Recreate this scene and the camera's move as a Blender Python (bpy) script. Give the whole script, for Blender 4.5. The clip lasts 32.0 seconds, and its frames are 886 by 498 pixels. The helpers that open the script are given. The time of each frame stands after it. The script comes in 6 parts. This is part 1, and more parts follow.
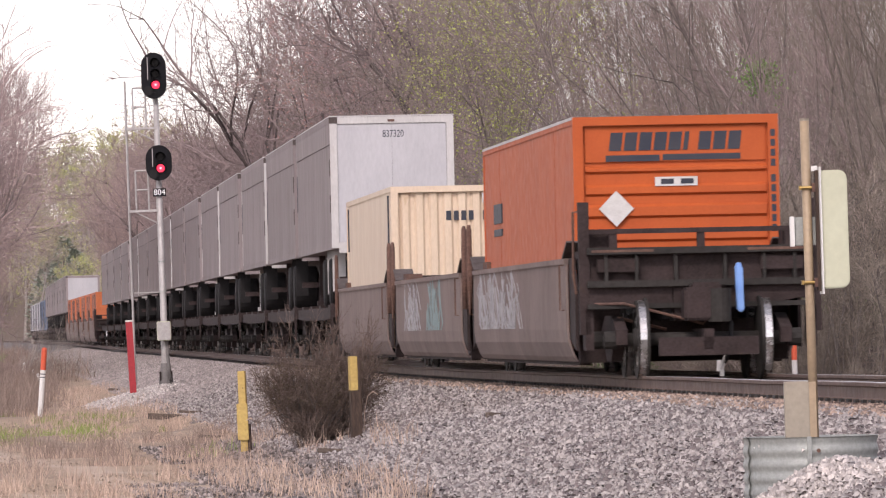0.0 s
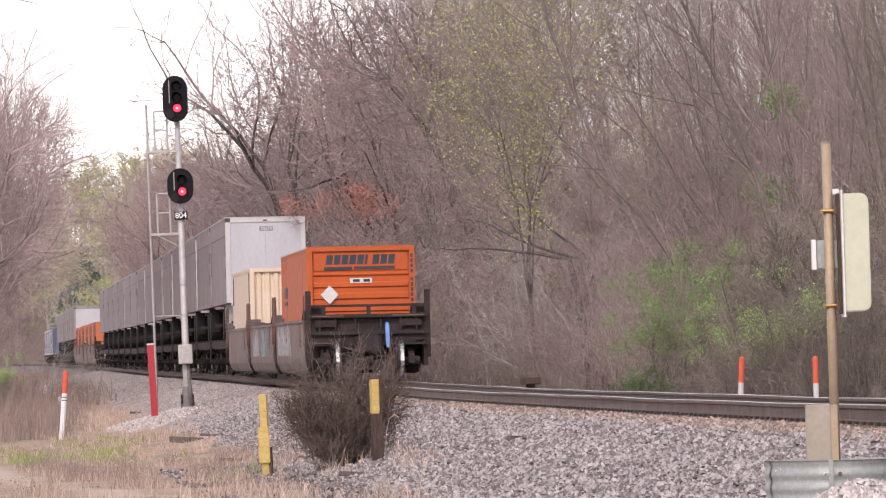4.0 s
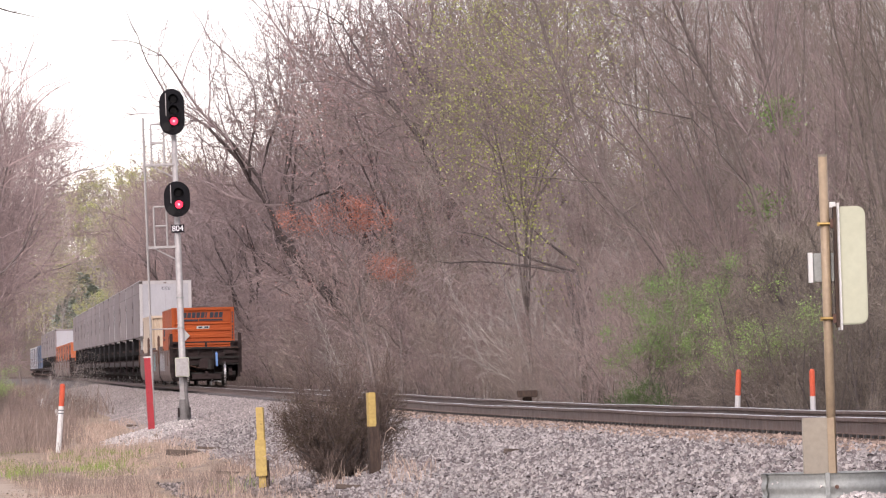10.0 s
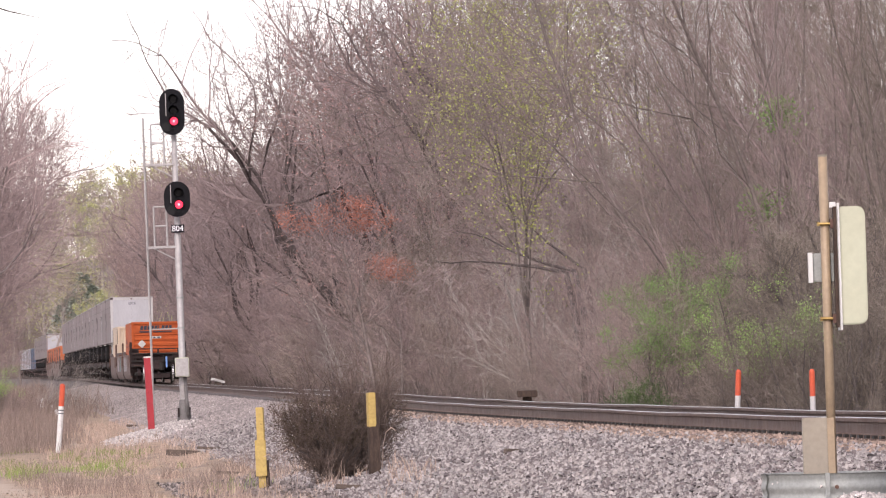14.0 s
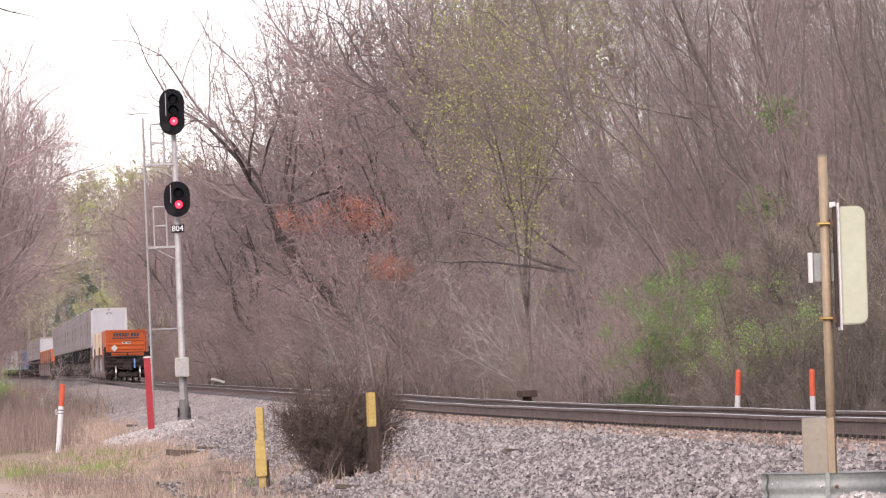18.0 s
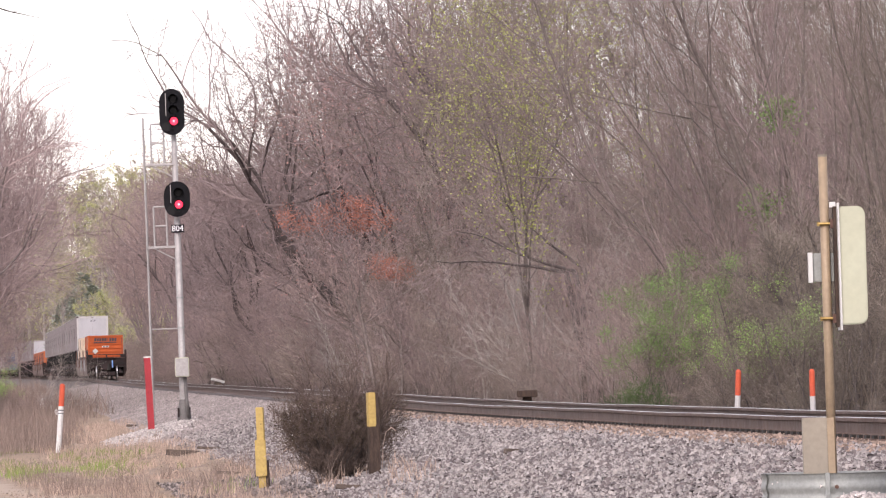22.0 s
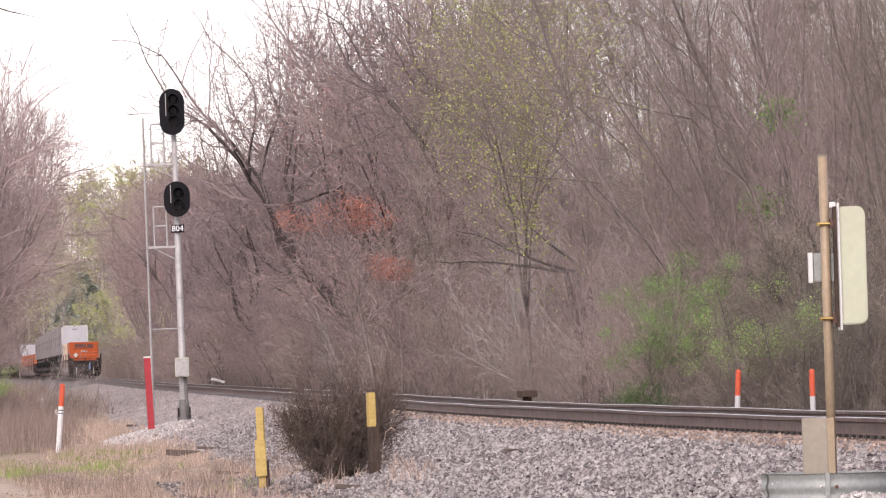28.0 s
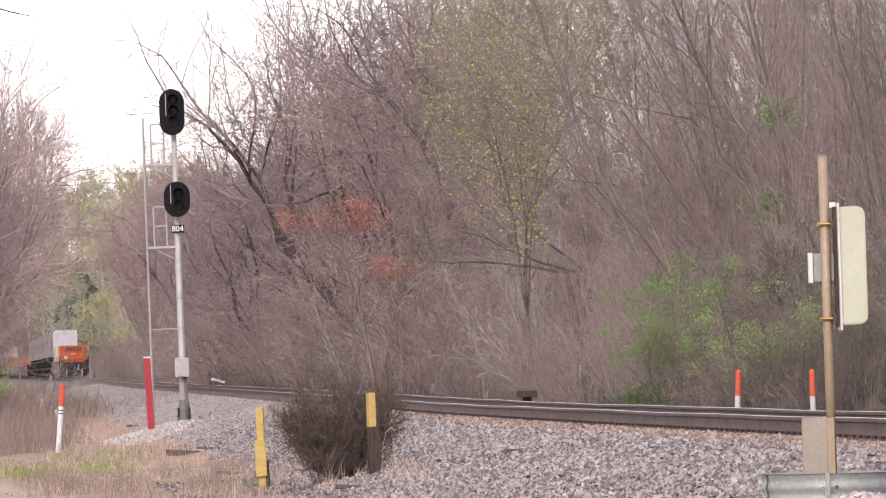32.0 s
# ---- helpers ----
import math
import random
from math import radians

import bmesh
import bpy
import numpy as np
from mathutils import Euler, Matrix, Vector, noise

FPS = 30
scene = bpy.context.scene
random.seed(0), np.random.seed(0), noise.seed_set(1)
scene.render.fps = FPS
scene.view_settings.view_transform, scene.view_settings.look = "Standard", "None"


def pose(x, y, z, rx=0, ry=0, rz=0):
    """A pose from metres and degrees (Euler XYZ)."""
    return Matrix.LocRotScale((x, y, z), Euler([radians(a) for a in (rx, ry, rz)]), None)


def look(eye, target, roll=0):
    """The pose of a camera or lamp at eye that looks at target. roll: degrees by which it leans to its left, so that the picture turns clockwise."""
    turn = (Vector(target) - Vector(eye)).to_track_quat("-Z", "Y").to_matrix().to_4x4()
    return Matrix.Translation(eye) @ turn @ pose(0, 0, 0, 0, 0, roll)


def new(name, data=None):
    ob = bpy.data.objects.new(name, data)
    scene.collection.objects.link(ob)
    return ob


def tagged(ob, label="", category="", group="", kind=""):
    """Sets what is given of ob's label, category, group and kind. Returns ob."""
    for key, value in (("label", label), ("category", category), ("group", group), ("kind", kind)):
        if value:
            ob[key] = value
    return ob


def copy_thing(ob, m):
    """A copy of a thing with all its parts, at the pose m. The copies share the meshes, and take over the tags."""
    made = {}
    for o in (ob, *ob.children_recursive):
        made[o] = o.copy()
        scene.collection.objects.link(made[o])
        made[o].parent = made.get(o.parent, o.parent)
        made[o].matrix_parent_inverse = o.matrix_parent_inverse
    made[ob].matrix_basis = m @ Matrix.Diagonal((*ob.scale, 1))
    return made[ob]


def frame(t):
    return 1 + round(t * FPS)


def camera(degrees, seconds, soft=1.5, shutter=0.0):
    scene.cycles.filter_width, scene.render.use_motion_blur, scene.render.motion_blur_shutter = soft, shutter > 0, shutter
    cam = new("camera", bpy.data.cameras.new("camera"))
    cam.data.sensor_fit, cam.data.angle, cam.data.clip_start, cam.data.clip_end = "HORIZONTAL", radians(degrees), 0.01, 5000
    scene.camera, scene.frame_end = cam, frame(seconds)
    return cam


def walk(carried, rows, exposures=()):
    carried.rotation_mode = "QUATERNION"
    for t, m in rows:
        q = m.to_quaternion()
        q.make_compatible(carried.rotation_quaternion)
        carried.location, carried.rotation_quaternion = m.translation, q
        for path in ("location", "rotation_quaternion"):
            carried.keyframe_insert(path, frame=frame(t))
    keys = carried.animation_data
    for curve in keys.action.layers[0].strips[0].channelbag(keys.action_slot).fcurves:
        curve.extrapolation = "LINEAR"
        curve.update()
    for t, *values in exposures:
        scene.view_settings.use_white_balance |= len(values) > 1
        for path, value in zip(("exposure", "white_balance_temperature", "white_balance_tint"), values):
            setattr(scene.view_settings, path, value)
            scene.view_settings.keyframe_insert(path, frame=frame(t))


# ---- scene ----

# ---- camera: a long lens on a tripod beside the line, turned a little in the first seconds ----
LENS = 13197.0            # focal length in picture widths / 1568
EYE = Vector((0.0, 0.0, 0.532))
cam = camera(math.degrees(2 * math.atan(784 / LENS)), 32.0, soft=1.2, shutter=0.3)
TURNS = [(0, -32.1, -64.0), (0.5, -41.3, -68.6), (1, -50.5, -73.2), (1.5, -27.5, -61), (2, -6.1, -52.0), (2.5, 0.2, -41.6), (3, 4.6, -32.2), (3.5, 6.2, -27.2), (4.5, 5.2, -19.0), (5.5, 2.9, -12.3), (6, 1.6, -9.1), (6.5, 1.4, -6.3), (7, 1.4, -4.0), (7.5, 1.8, -1.6), (8, 1.5, -0.2), (9, 1.3, 0.2), (10, 0.2, 0.0), (12, 0.2, 0.2), (16.5, 0.0, 0.0), (25.5, 0.0, 0.0), (32, 0.0, 0.4)]
ROLL = 0.02406            # the tripod leans a little to its right


def aim(dx, dy):
    across, up = dx * math.cos(ROLL) - dy * math.sin(ROLL), dx * math.sin(ROLL) + dy * math.cos(ROLL)
    return pose(*EYE, 90 + math.degrees((203.05 + up) / LENS), 0, math.degrees(across / LENS)) @ pose(0, 0, 0, 0, 0, -math.degrees(ROLL))


walk(cam, [(t, aim(dx, dy)) for t, dx, dy in TURNS], exposures=[(0.0, 0.84, 6750, 21), (2.0, 0.95, 6750, 21), (6.5, 0.97, 6750, 21), (32.0, 0.98, 6750, 21)])

# ---- light: bright hazy spring sky, soft sun from behind the camera ----
world = bpy.data.worlds.new("world")
scene.world = world
world.use_nodes = True
wt = world.node_tree
sky = wt.nodes.new("ShaderNodeTexSky")
sky.sky_type = "NISHITA"
sky.sun_disc = False
SUN_DIR = Vector((-0.18, -0.85, 0.75)).normalized()
sky.sun_elevation = math.asin(SUN_DIR.z)
sky.sun_rotation = math.atan2(SUN_DIR.x, SUN_DIR.y)
sky.air_density, sky.dust_density, sky.ozone_density = 0.9, 0.8, 0.5
hsv = wt.nodes.new("ShaderNodeHueSaturation")
hsv.inputs["Saturation"].default_value = 0.35
wt.links.new(sky.outputs[0], hsv.inputs["Color"])
wt.links.new(hsv.outputs[0], wt.nodes["Background"].inputs[0])
wt.nodes["Background"].inputs[1].default_value = 0.15
sun = new("sun", bpy.data.lights.new("sun", "SUN"))
sun.data.energy, sun.data.angle, sun.data.color = 1.05, radians(7), (1.0, 0.95, 0.89)
sun.matrix_world = look(SUN_DIR * 300, (0, 0, 0))

# ---- materials ----
def mat(name, c1, c2=None, rough=0.7, metal=0.0, scale=3.0, grain=60.0, amount=0.15, bump=0.2, spot=None, spot_at=0.62, stretch=(1, 1, 1), island=0.0, emit=None, each=0.0, other=None, bright=None):
    """A surface of two mixed colours with fine grain, relief and optional stains. island / each: brightness spread per loose piece / per object."""
    m = bpy.data.materials.new(name)
    m.use_nodes = True
    nt = m.node_tree
    bsdf = nt.nodes["Principled BSDF"]
    co = nt.nodes.new("ShaderNodeTexCoord")
    mp = nt.nodes.new("ShaderNodeMapping")
    mp.inputs["Scale"].default_value = stretch
    nt.links.new(co.outputs["Object"], mp.inputs[0])

    def noise_at(s, detail=6.0):
        n = nt.nodes.new("ShaderNodeTexNoise")
        n.inputs["Scale"].default_value, n.inputs["Detail"].default_value, n.inputs["Roughness"].default_value = s, detail, 0.6
        nt.links.new(mp.outputs[0], n.inputs["Vector"])
        return n.outputs["Fac"]

    def mixed(a, b, fac, blend="MIX"):
        x = nt.nodes.new("ShaderNodeMix")
        x.data_type, x.blend_type = "RGBA", blend
        for slot, v in ((6, a), (7, b), (0, fac)):
            if isinstance(v, (tuple, list)):
                x.inputs[slot].default_value = (*v[:3], 1)
            elif isinstance(v, float):
                x.inputs[slot].default_value = v
            else:
                nt.links.new(v, x.inputs[slot])
        return x.outputs[2]

    def ramp(v, lo, hi, low=0.0, high=1.0):
        r = nt.nodes.new("ShaderNodeMapRange")
        nt.links.new(v, r.inputs[0])
        for k, q in zip((1, 2, 3, 4), (lo, hi, low, high)):
            r.inputs[k].default_value = q
        return r.outputs[0]

    col = mixed(c1, c2 or c1, ramp(noise_at(scale), 0.35, 0.65))
    g = ramp(noise_at(grain, 3.0), 0.25, 0.75, 1 - amount, 1 + amount)
    gc = nt.nodes.new("ShaderNodeCombineColor")
    for k in range(3):
        nt.links.new(g, gc.inputs[k])
    col = mixed(col, gc.outputs[0], 1.0, "MULTIPLY")
    if spot:
        col = mixed(col, spot, ramp(noise_at(scale * 2.3, 9.0), spot_at, spot_at + 0.12))
    if other:
        n = nt.nodes.new("ShaderNodeNewGeometry")
        col = mixed(col, other, ramp(n.outputs["Random Per Island"], 0.52, 0.72))
        if bright:
            col = mixed(col, bright, ramp(n.outputs["Random Per Island"], 0.14, 0.06))
    for spread, node, out in ((island, "ShaderNodeNewGeometry", "Random Per Island"), (each, "ShaderNodeObjectInfo", "Random")):
        if spread:
            n = nt.nodes.new(node)
            v = ramp(n.outputs[out], 0, 1, 1 - spread, 1 + spread)
            cc = nt.nodes.new("ShaderNodeCombineColor")
            for k in range(3):
                nt.links.new(v, cc.inputs[k])
            col = mixed(col, cc.outputs[0], 1.0, "MULTIPLY")
    nt.links.new(col, bsdf.inputs["Base Color"])
    bsdf.inputs["Metallic"].default_value = metal
    bsdf.inputs["Specular IOR Level"].default_value = 0.2 if rough > 0.4 and not metal else 0.5
    nt.links.new(ramp(noise_at(scale * 4), 0.3, 0.7, max(rough - 0.1, 0.05), min(rough + 0.1, 1)), bsdf.inputs["Roughness"])
    if bump:
        b = nt.nodes.new("ShaderNodeBump")
        b.inputs["Strength"].default_value, b.inputs["Distance"].default_value = bump, 0.02
        nt.links.new(noise_at(grain * 0.6), b.inputs["Height"])
        nt.links.new(b.outputs[0], bsdf.inputs["Normal"])
    if emit:
        bsdf.inputs["Emission Color"].default_value, bsdf.inputs["Emission Strength"].default_value = (*emit[0], 1), emit[1]
    return m


M = {
    # bed colour darkened to paint the shade in gaps between stones
    "ballast_bed": mat("ballast_bed", (0.19, 0.165, 0.155), (0.12, 0.105, 0.10), 0.95, scale=1.5, grain=26, amount=0.5, bump=0.9, spot=(0.42, 0.37, 0.34)),
    # mixed stone tones; the bright and dark shares also paint highlights and gaps
    "stone": mat("stone", (0.49, 0.44, 0.415), (0.36, 0.32, 0.30), 0.9, scale=2.0, grain=40, amount=0.25, bump=0.3, island=0.48, other=(0.13, 0.108, 0.106), bright=(0.82, 0.74, 0.70)),
    "stone_far": mat("stone_far", (0.40, 0.345, 0.325), (0.31, 0.265, 0.25), 0.9, scale=0.5, grain=8, amount=0.25, bump=0.3, island=0.28),
    "pale_stone": mat("pale_stone", (0.56, 0.50, 0.47), (0.43, 0.385, 0.36), 0.9, scale=2.0, grain=40, amount=0.2, bump=0.3, island=0.35),
    "dirty_stone": mat("dirty_stone", (0.290, 0.246, 0.225), (0.160, 0.131, 0.123), 0.95, scale=2.0, grain=40, amount=0.3, bump=0.3, island=0.7),
    "clod": mat("clod", (0.36, 0.28, 0.21), (0.25, 0.19, 0.145), 1.0, scale=2.0, grain=40, amount=0.3, bump=0.3, island=0.5),
    "rusty_stone": mat("rusty_stone", (0.403, 0.299, 0.237), (0.298, 0.216, 0.176), 0.95, scale=2.0, grain=40, amount=0.25, bump=0.3, island=0.45),
    "dry_ground": mat("dry_ground", (0.356, 0.265, 0.192), (0.259, 0.191, 0.144), 1.0, scale=0.35, grain=18, amount=0.35, bump=0.7, spot=(0.40, 0.33, 0.26), spot_at=0.55),
    "litter": mat("litter", (0.20, 0.15, 0.12), (0.13, 0.10, 0.08), 1.0, scale=0.5, grain=14, amount=0.4, bump=0.8, spot=(0.10, 0.10, 0.05), spot_at=0.66),
    "rail_side": mat("rail_side", (0.150, 0.096, 0.076), (0.105, 0.066, 0.054), 0.75, 0.2, scale=2, grain=50, amount=0.25),
    "rail_head": mat("rail_head", (0.55, 0.52, 0.50), (0.42, 0.40, 0.38), 0.3, 0.9, scale=2, amount=0.1, bump=0.05),
    "tie": mat("tie", (0.10, 0.075, 0.06), (0.16, 0.13, 0.11), 0.95, scale=5, grain=40, amount=0.4, stretch=(1, 8, 8), each=0.3),
    "bark": mat("bark", (0.22, 0.18, 0.165), (0.155, 0.125, 0.115), 0.95, scale=2.5, grain=12, amount=0.3, bump=0.5, each=0.25),
    "dark_bark": mat("dark_bark", (0.13, 0.11, 0.105), (0.09, 0.075, 0.07), 0.95, scale=2.5, grain=12, amount=0.3, bump=0.5, each=0.2),
    "limb_dark": mat("limb_dark", (0.125, 0.10, 0.095), (0.085, 0.067, 0.064), 0.95, scale=2.5, grain=12, amount=0.3, bump=0.5, each=0.2),
    "limb_shade": mat("limb_shade", (0.20, 0.165, 0.15), (0.145, 0.118, 0.107), 0.95, scale=2.5, grain=12, amount=0.3, bump=0.5, each=0.25),
    "twig_dark": mat("twig_dark", (0.235, 0.182, 0.175), (0.175, 0.135, 0.13), 0.95, scale=0.4, grain=5, amount=0.25, bump=0, each=0.2, island=0.3),
    "twig_mauve": mat("twig_mauve", (0.305, 0.232, 0.222), (0.23, 0.173, 0.166), 0.95, scale=0.4, grain=5, amount=0.25, bump=0, each=0.2, island=0.3),
    # bud green of the far rise, with haze mixed into the colour
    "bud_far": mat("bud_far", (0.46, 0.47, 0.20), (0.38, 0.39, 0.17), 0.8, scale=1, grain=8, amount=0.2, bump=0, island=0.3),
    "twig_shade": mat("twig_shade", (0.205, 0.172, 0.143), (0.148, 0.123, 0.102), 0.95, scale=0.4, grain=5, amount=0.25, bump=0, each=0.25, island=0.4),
    # limb colour lightened to paint haze over trees farther off
    "hazed_bark": mat("hazed_bark", (0.215, 0.175, 0.165), (0.155, 0.125, 0.12), 0.95, scale=2.5, grain=12, amount=0.3, bump=0.5, each=0.2),
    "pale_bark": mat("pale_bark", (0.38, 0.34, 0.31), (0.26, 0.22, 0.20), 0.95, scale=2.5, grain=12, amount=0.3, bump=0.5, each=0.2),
    "twig": mat("twig", (0.250, 0.210, 0.178), (0.190, 0.158, 0.135), 0.95, scale=0.4, grain=5, amount=0.25, bump=0, each=0.25, island=0.3),
    "twig_red": mat("twig_red", (0.345, 0.258, 0.238), (0.270, 0.200, 0.185), 0.95, scale=0.4, grain=5, amount=0.25, bump=0, each=0.2, island=0.3),
    "thicket": mat("thicket", (0.295, 0.238, 0.205), (0.215, 0.172, 0.148), 0.95, scale=0.6, grain=5, amount=0.25, bump=0, each=0.25, island=0.35),
    "bud_green": mat("bud_green", (0.40, 0.42, 0.13), (0.32, 0.34, 0.11), 0.7, scale=1, grain=8, amount=0.2, bump=0, island=0.3),
    # far buds and twigs: distance haze is put into these lighter colours
    "bud_hazed": mat("bud_hazed", (0.40, 0.385, 0.20), (0.33, 0.31, 0.18), 0.8, scale=1, grain=8, amount=0.2, bump=0, island=0.3),
    "hazed_twig": mat("hazed_twig", (0.42, 0.36, 0.32), (0.34, 0.28, 0.25), 0.95, scale=0.4, grain=5, amount=0.2, bump=0, each=0.2, island=0.25),
    "bud_rose": mat("bud_rose", (0.42, 0.24, 0.21), (0.34, 0.20, 0.18), 0.8, scale=1, grain=8, amount=0.2, bump=0, island=0.2),
    "bud_red": mat("bud_red", (0.46, 0.185, 0.13), (0.37, 0.155, 0.115), 0.8, scale=1, grain=8, amount=0.2, bump=0, island=0.3),
    "leaf_green": mat("leaf_green", (0.215, 0.315, 0.110), (0.150, 0.225, 0.080), 0.6, scale=1, grain=8, amount=0.25, bump=0, island=0.2),
    "leaf_bright": mat("leaf_bright", (0.29, 0.42, 0.13), (0.22, 0.33, 0.10), 0.6, scale=1, grain=8, amount=0.25, bump=0, island=0.35),
    "leaf_dark": mat("leaf_dark", (0.098, 0.143, 0.052), (0.065, 0.098, 0.039), 0.7, scale=1, grain=8, amount=0.3, bump=0, island=0.4),
    # conifer green paled and greyed to paint in the distance haze
    "hazed_green": mat("hazed_green", (0.33, 0.36, 0.30), (0.27, 0.30, 0.25), 0.8, scale=0.5, grain=4, amount=0.3, bump=0, island=0.35),
    "cedar_twig": mat("cedar_twig", (0.17, 0.125, 0.105), (0.11, 0.08, 0.068), 0.9, scale=3, grain=20, amount=0.3, bump=0, island=0.3),
    "cedar": mat("cedar", (0.115, 0.088, 0.056), (0.075, 0.056, 0.039), 0.85, scale=3, grain=20, amount=0.3, bump=0, island=0.5),
    "dry_grass": mat("dry_grass", (0.490, 0.370, 0.292), (0.380, 0.280, 0.226), 0.95, scale=0.6, grain=8, amount=0.2, bump=0, island=0.35),
    "green_grass": mat("green_grass", (0.16, 0.20, 0.06), (0.22, 0.24, 0.09), 0.9, scale=0.6, grain=8, amount=0.2, bump=0, island=0.35),
    "tuft_green": mat("tuft_green", (0.20, 0.27, 0.07), (0.26, 0.32, 0.10), 0.9, scale=0.6, grain=8, amount=0.2, bump=0, island=0.3),
    "dry_brush": mat("dry_brush", (0.275, 0.209, 0.175), (0.209, 0.158, 0.135), 0.95, scale=0.6, grain=8, amount=0.2, bump=0, island=0.35),
    "orange": mat("orange", (0.455, 0.095, 0.024), (0.400, 0.083, 0.025), 0.6, scale=1.2, grain=30, amount=0.06, bump=0.05, spot=(0.50, 0.12, 0.05), spot_at=0.68),
    "orange_far": mat("orange_far", (0.52, 0.15, 0.06), (0.44, 0.13, 0.06), 0.6, scale=0.5, grain=10, amount=0.1, bump=0.05),
    "navy": mat("navy", (0.035, 0.04, 0.055), (0.05, 0.05, 0.06), 0.6, scale=3, amount=0.1, bump=0),
    "cream": mat("cream", (0.632, 0.506, 0.381), (0.577, 0.451, 0.335), 0.55, scale=1.5, grain=30, amount=0.08, bump=0.05, spot=(0.42, 0.29, 0.17), spot_at=0.66, stretch=(1, 1, 0.3)),
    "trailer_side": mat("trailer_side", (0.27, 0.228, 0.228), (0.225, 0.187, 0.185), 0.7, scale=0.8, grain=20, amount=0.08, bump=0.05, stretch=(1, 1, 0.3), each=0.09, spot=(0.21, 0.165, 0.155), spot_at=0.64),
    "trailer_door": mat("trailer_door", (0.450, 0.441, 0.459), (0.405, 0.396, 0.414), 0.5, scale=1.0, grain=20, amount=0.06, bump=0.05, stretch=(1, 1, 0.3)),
    "white_paint": mat("white_paint", (0.66, 0.645, 0.62), (0.58, 0.565, 0.54), 0.5, scale=2.0, grain=25, amount=0.08, bump=0.05, spot=(0.5, 0.45, 0.4), spot_at=0.7),
    "well_dark": mat("well_dark", (0.105, 0.085, 0.08), (0.075, 0.06, 0.056), 0.8, scale=2, grain=30, amount=0.25, bump=0.2, spot=(0.12, 0.075, 0.055)),
    "well_grey": mat("well_grey", (0.225, 0.172, 0.153), (0.180, 0.134, 0.120), 0.85, scale=0.8, grain=25, amount=0.15, bump=0.1, spot=(0.17, 0.12, 0.10), spot_at=0.62, stretch=(1, 1, 0.4)),
    "trailer_trim": mat("trailer_trim", (0.52, 0.50, 0.49), (0.44, 0.42, 0.41), 0.55, scale=1.5, grain=25, amount=0.1, bump=0.05, stretch=(1, 1, 0.3), spot=(0.36, 0.32, 0.29), spot_at=0.64),
    "graffiti_white": mat("graffiti_white", (0.346, 0.328, 0.335), (0.274, 0.259, 0.266), 0.6, scale=3, grain=20, amount=0.15, bump=0),
    "graffiti_teal": mat("graffiti_teal", (0.192, 0.264, 0.264), (0.160, 0.216, 0.216), 0.6, scale=3, grain=20, amount=0.15, bump=0),
    "car_black": mat("car_black", (0.046, 0.032, 0.031), (0.030, 0.021, 0.020), 0.85, scale=2, grain=30, amount=0.3, bump=0.2, spot=(0.055, 0.036, 0.03), spot_at=0.62),
    "rust": mat("rust", (0.15, 0.085, 0.065), (0.10, 0.06, 0.05), 0.9, scale=3, grain=30, amount=0.3, bump=0.2),
    "wheel": mat("wheel", (0.03, 0.025, 0.022), (0.02, 0.017, 0.015), 0.8, 0.2, scale=3, grain=30, amount=0.2),
    "tread": mat("tread", (0.60, 0.58, 0.57), (0.45, 0.43, 0.42), 0.28, 0.9, scale=2, amount=0.1, bump=0),
    "tyre": mat("tyre", (0.016, 0.015, 0.016), (0.024, 0.022, 0.022), 0.9, scale=4, amount=0.2, bump=0.1),
    "flap": mat("flap", (0.46, 0.45, 0.44), (0.37, 0.36, 0.35), 0.7, scale=3, amount=0.12, bump=0),
    "silver": mat("silver", (0.58, 0.56, 0.54), (0.48, 0.46, 0.44), 0.45, 0.4, scale=5, amount=0.1, bump=0),
    "blue": mat("blue", (0.16, 0.30, 0.62), (0.22, 0.38, 0.70), 0.55, scale=5, amount=0.1, bump=0.1),
    # container blue dulled to paint in the haze at that distance
    "blue_hazed": mat("blue_hazed", (0.10, 0.13, 0.20), (0.13, 0.16, 0.22), 0.6, scale=1, amount=0.1, bump=0.05),
    "galv": mat("galv", (0.33, 0.34, 0.32), (0.27, 0.28, 0.265), 0.6, 0.25, scale=6, grain=40, amount=0.15, bump=0.1),
    "mast": mat("mast", (0.42, 0.395, 0.385), (0.34, 0.32, 0.31), 0.6, 0.3, scale=4, grain=30, amount=0.12, bump=0.05),
    "signal_grey": mat("signal_grey", (0.17, 0.155, 0.15), (0.13, 0.12, 0.115), 0.7, 0.2, scale=4, grain=30, amount=0.15, bump=0.05),
    "signal_black": mat("signal_black", (0.008, 0.008, 0.010), (0.012, 0.011, 0.013), 0.85, scale=4, amount=0.15, bump=0.05),
    "lens_dark": mat("lens_dark", (0.008, 0.008, 0.01), (0.012, 0.01, 0.01), 0.5, scale=4, amount=0.1, bump=0),
    "red_lamp": mat("red_lamp", (0.5, 0.02, 0.04), (0.5, 0.02, 0.05), 0.3, scale=4, amount=0.05, bump=0, emit=((1.0, 0.03, 0.075), 1.15)),
    "lamp_core": mat("lamp_core", (0.8, 0.3, 0.3), (0.8, 0.3, 0.3), 0.3, scale=4, amount=0.05, bump=0, emit=((1.0, 0.30, 0.34), 1.3)),
    "red_paint": mat("red_paint", (0.40, 0.045, 0.055), (0.33, 0.042, 0.05), 0.6, scale=5, grain=30, amount=0.15, bump=0.1, spot=(0.33, 0.06, 0.06)),
    "marker_red": mat("marker_red", (0.590, 0.105, 0.049), (0.508, 0.095, 0.056), 0.6, scale=6, grain=30, amount=0.12, bump=0.05),
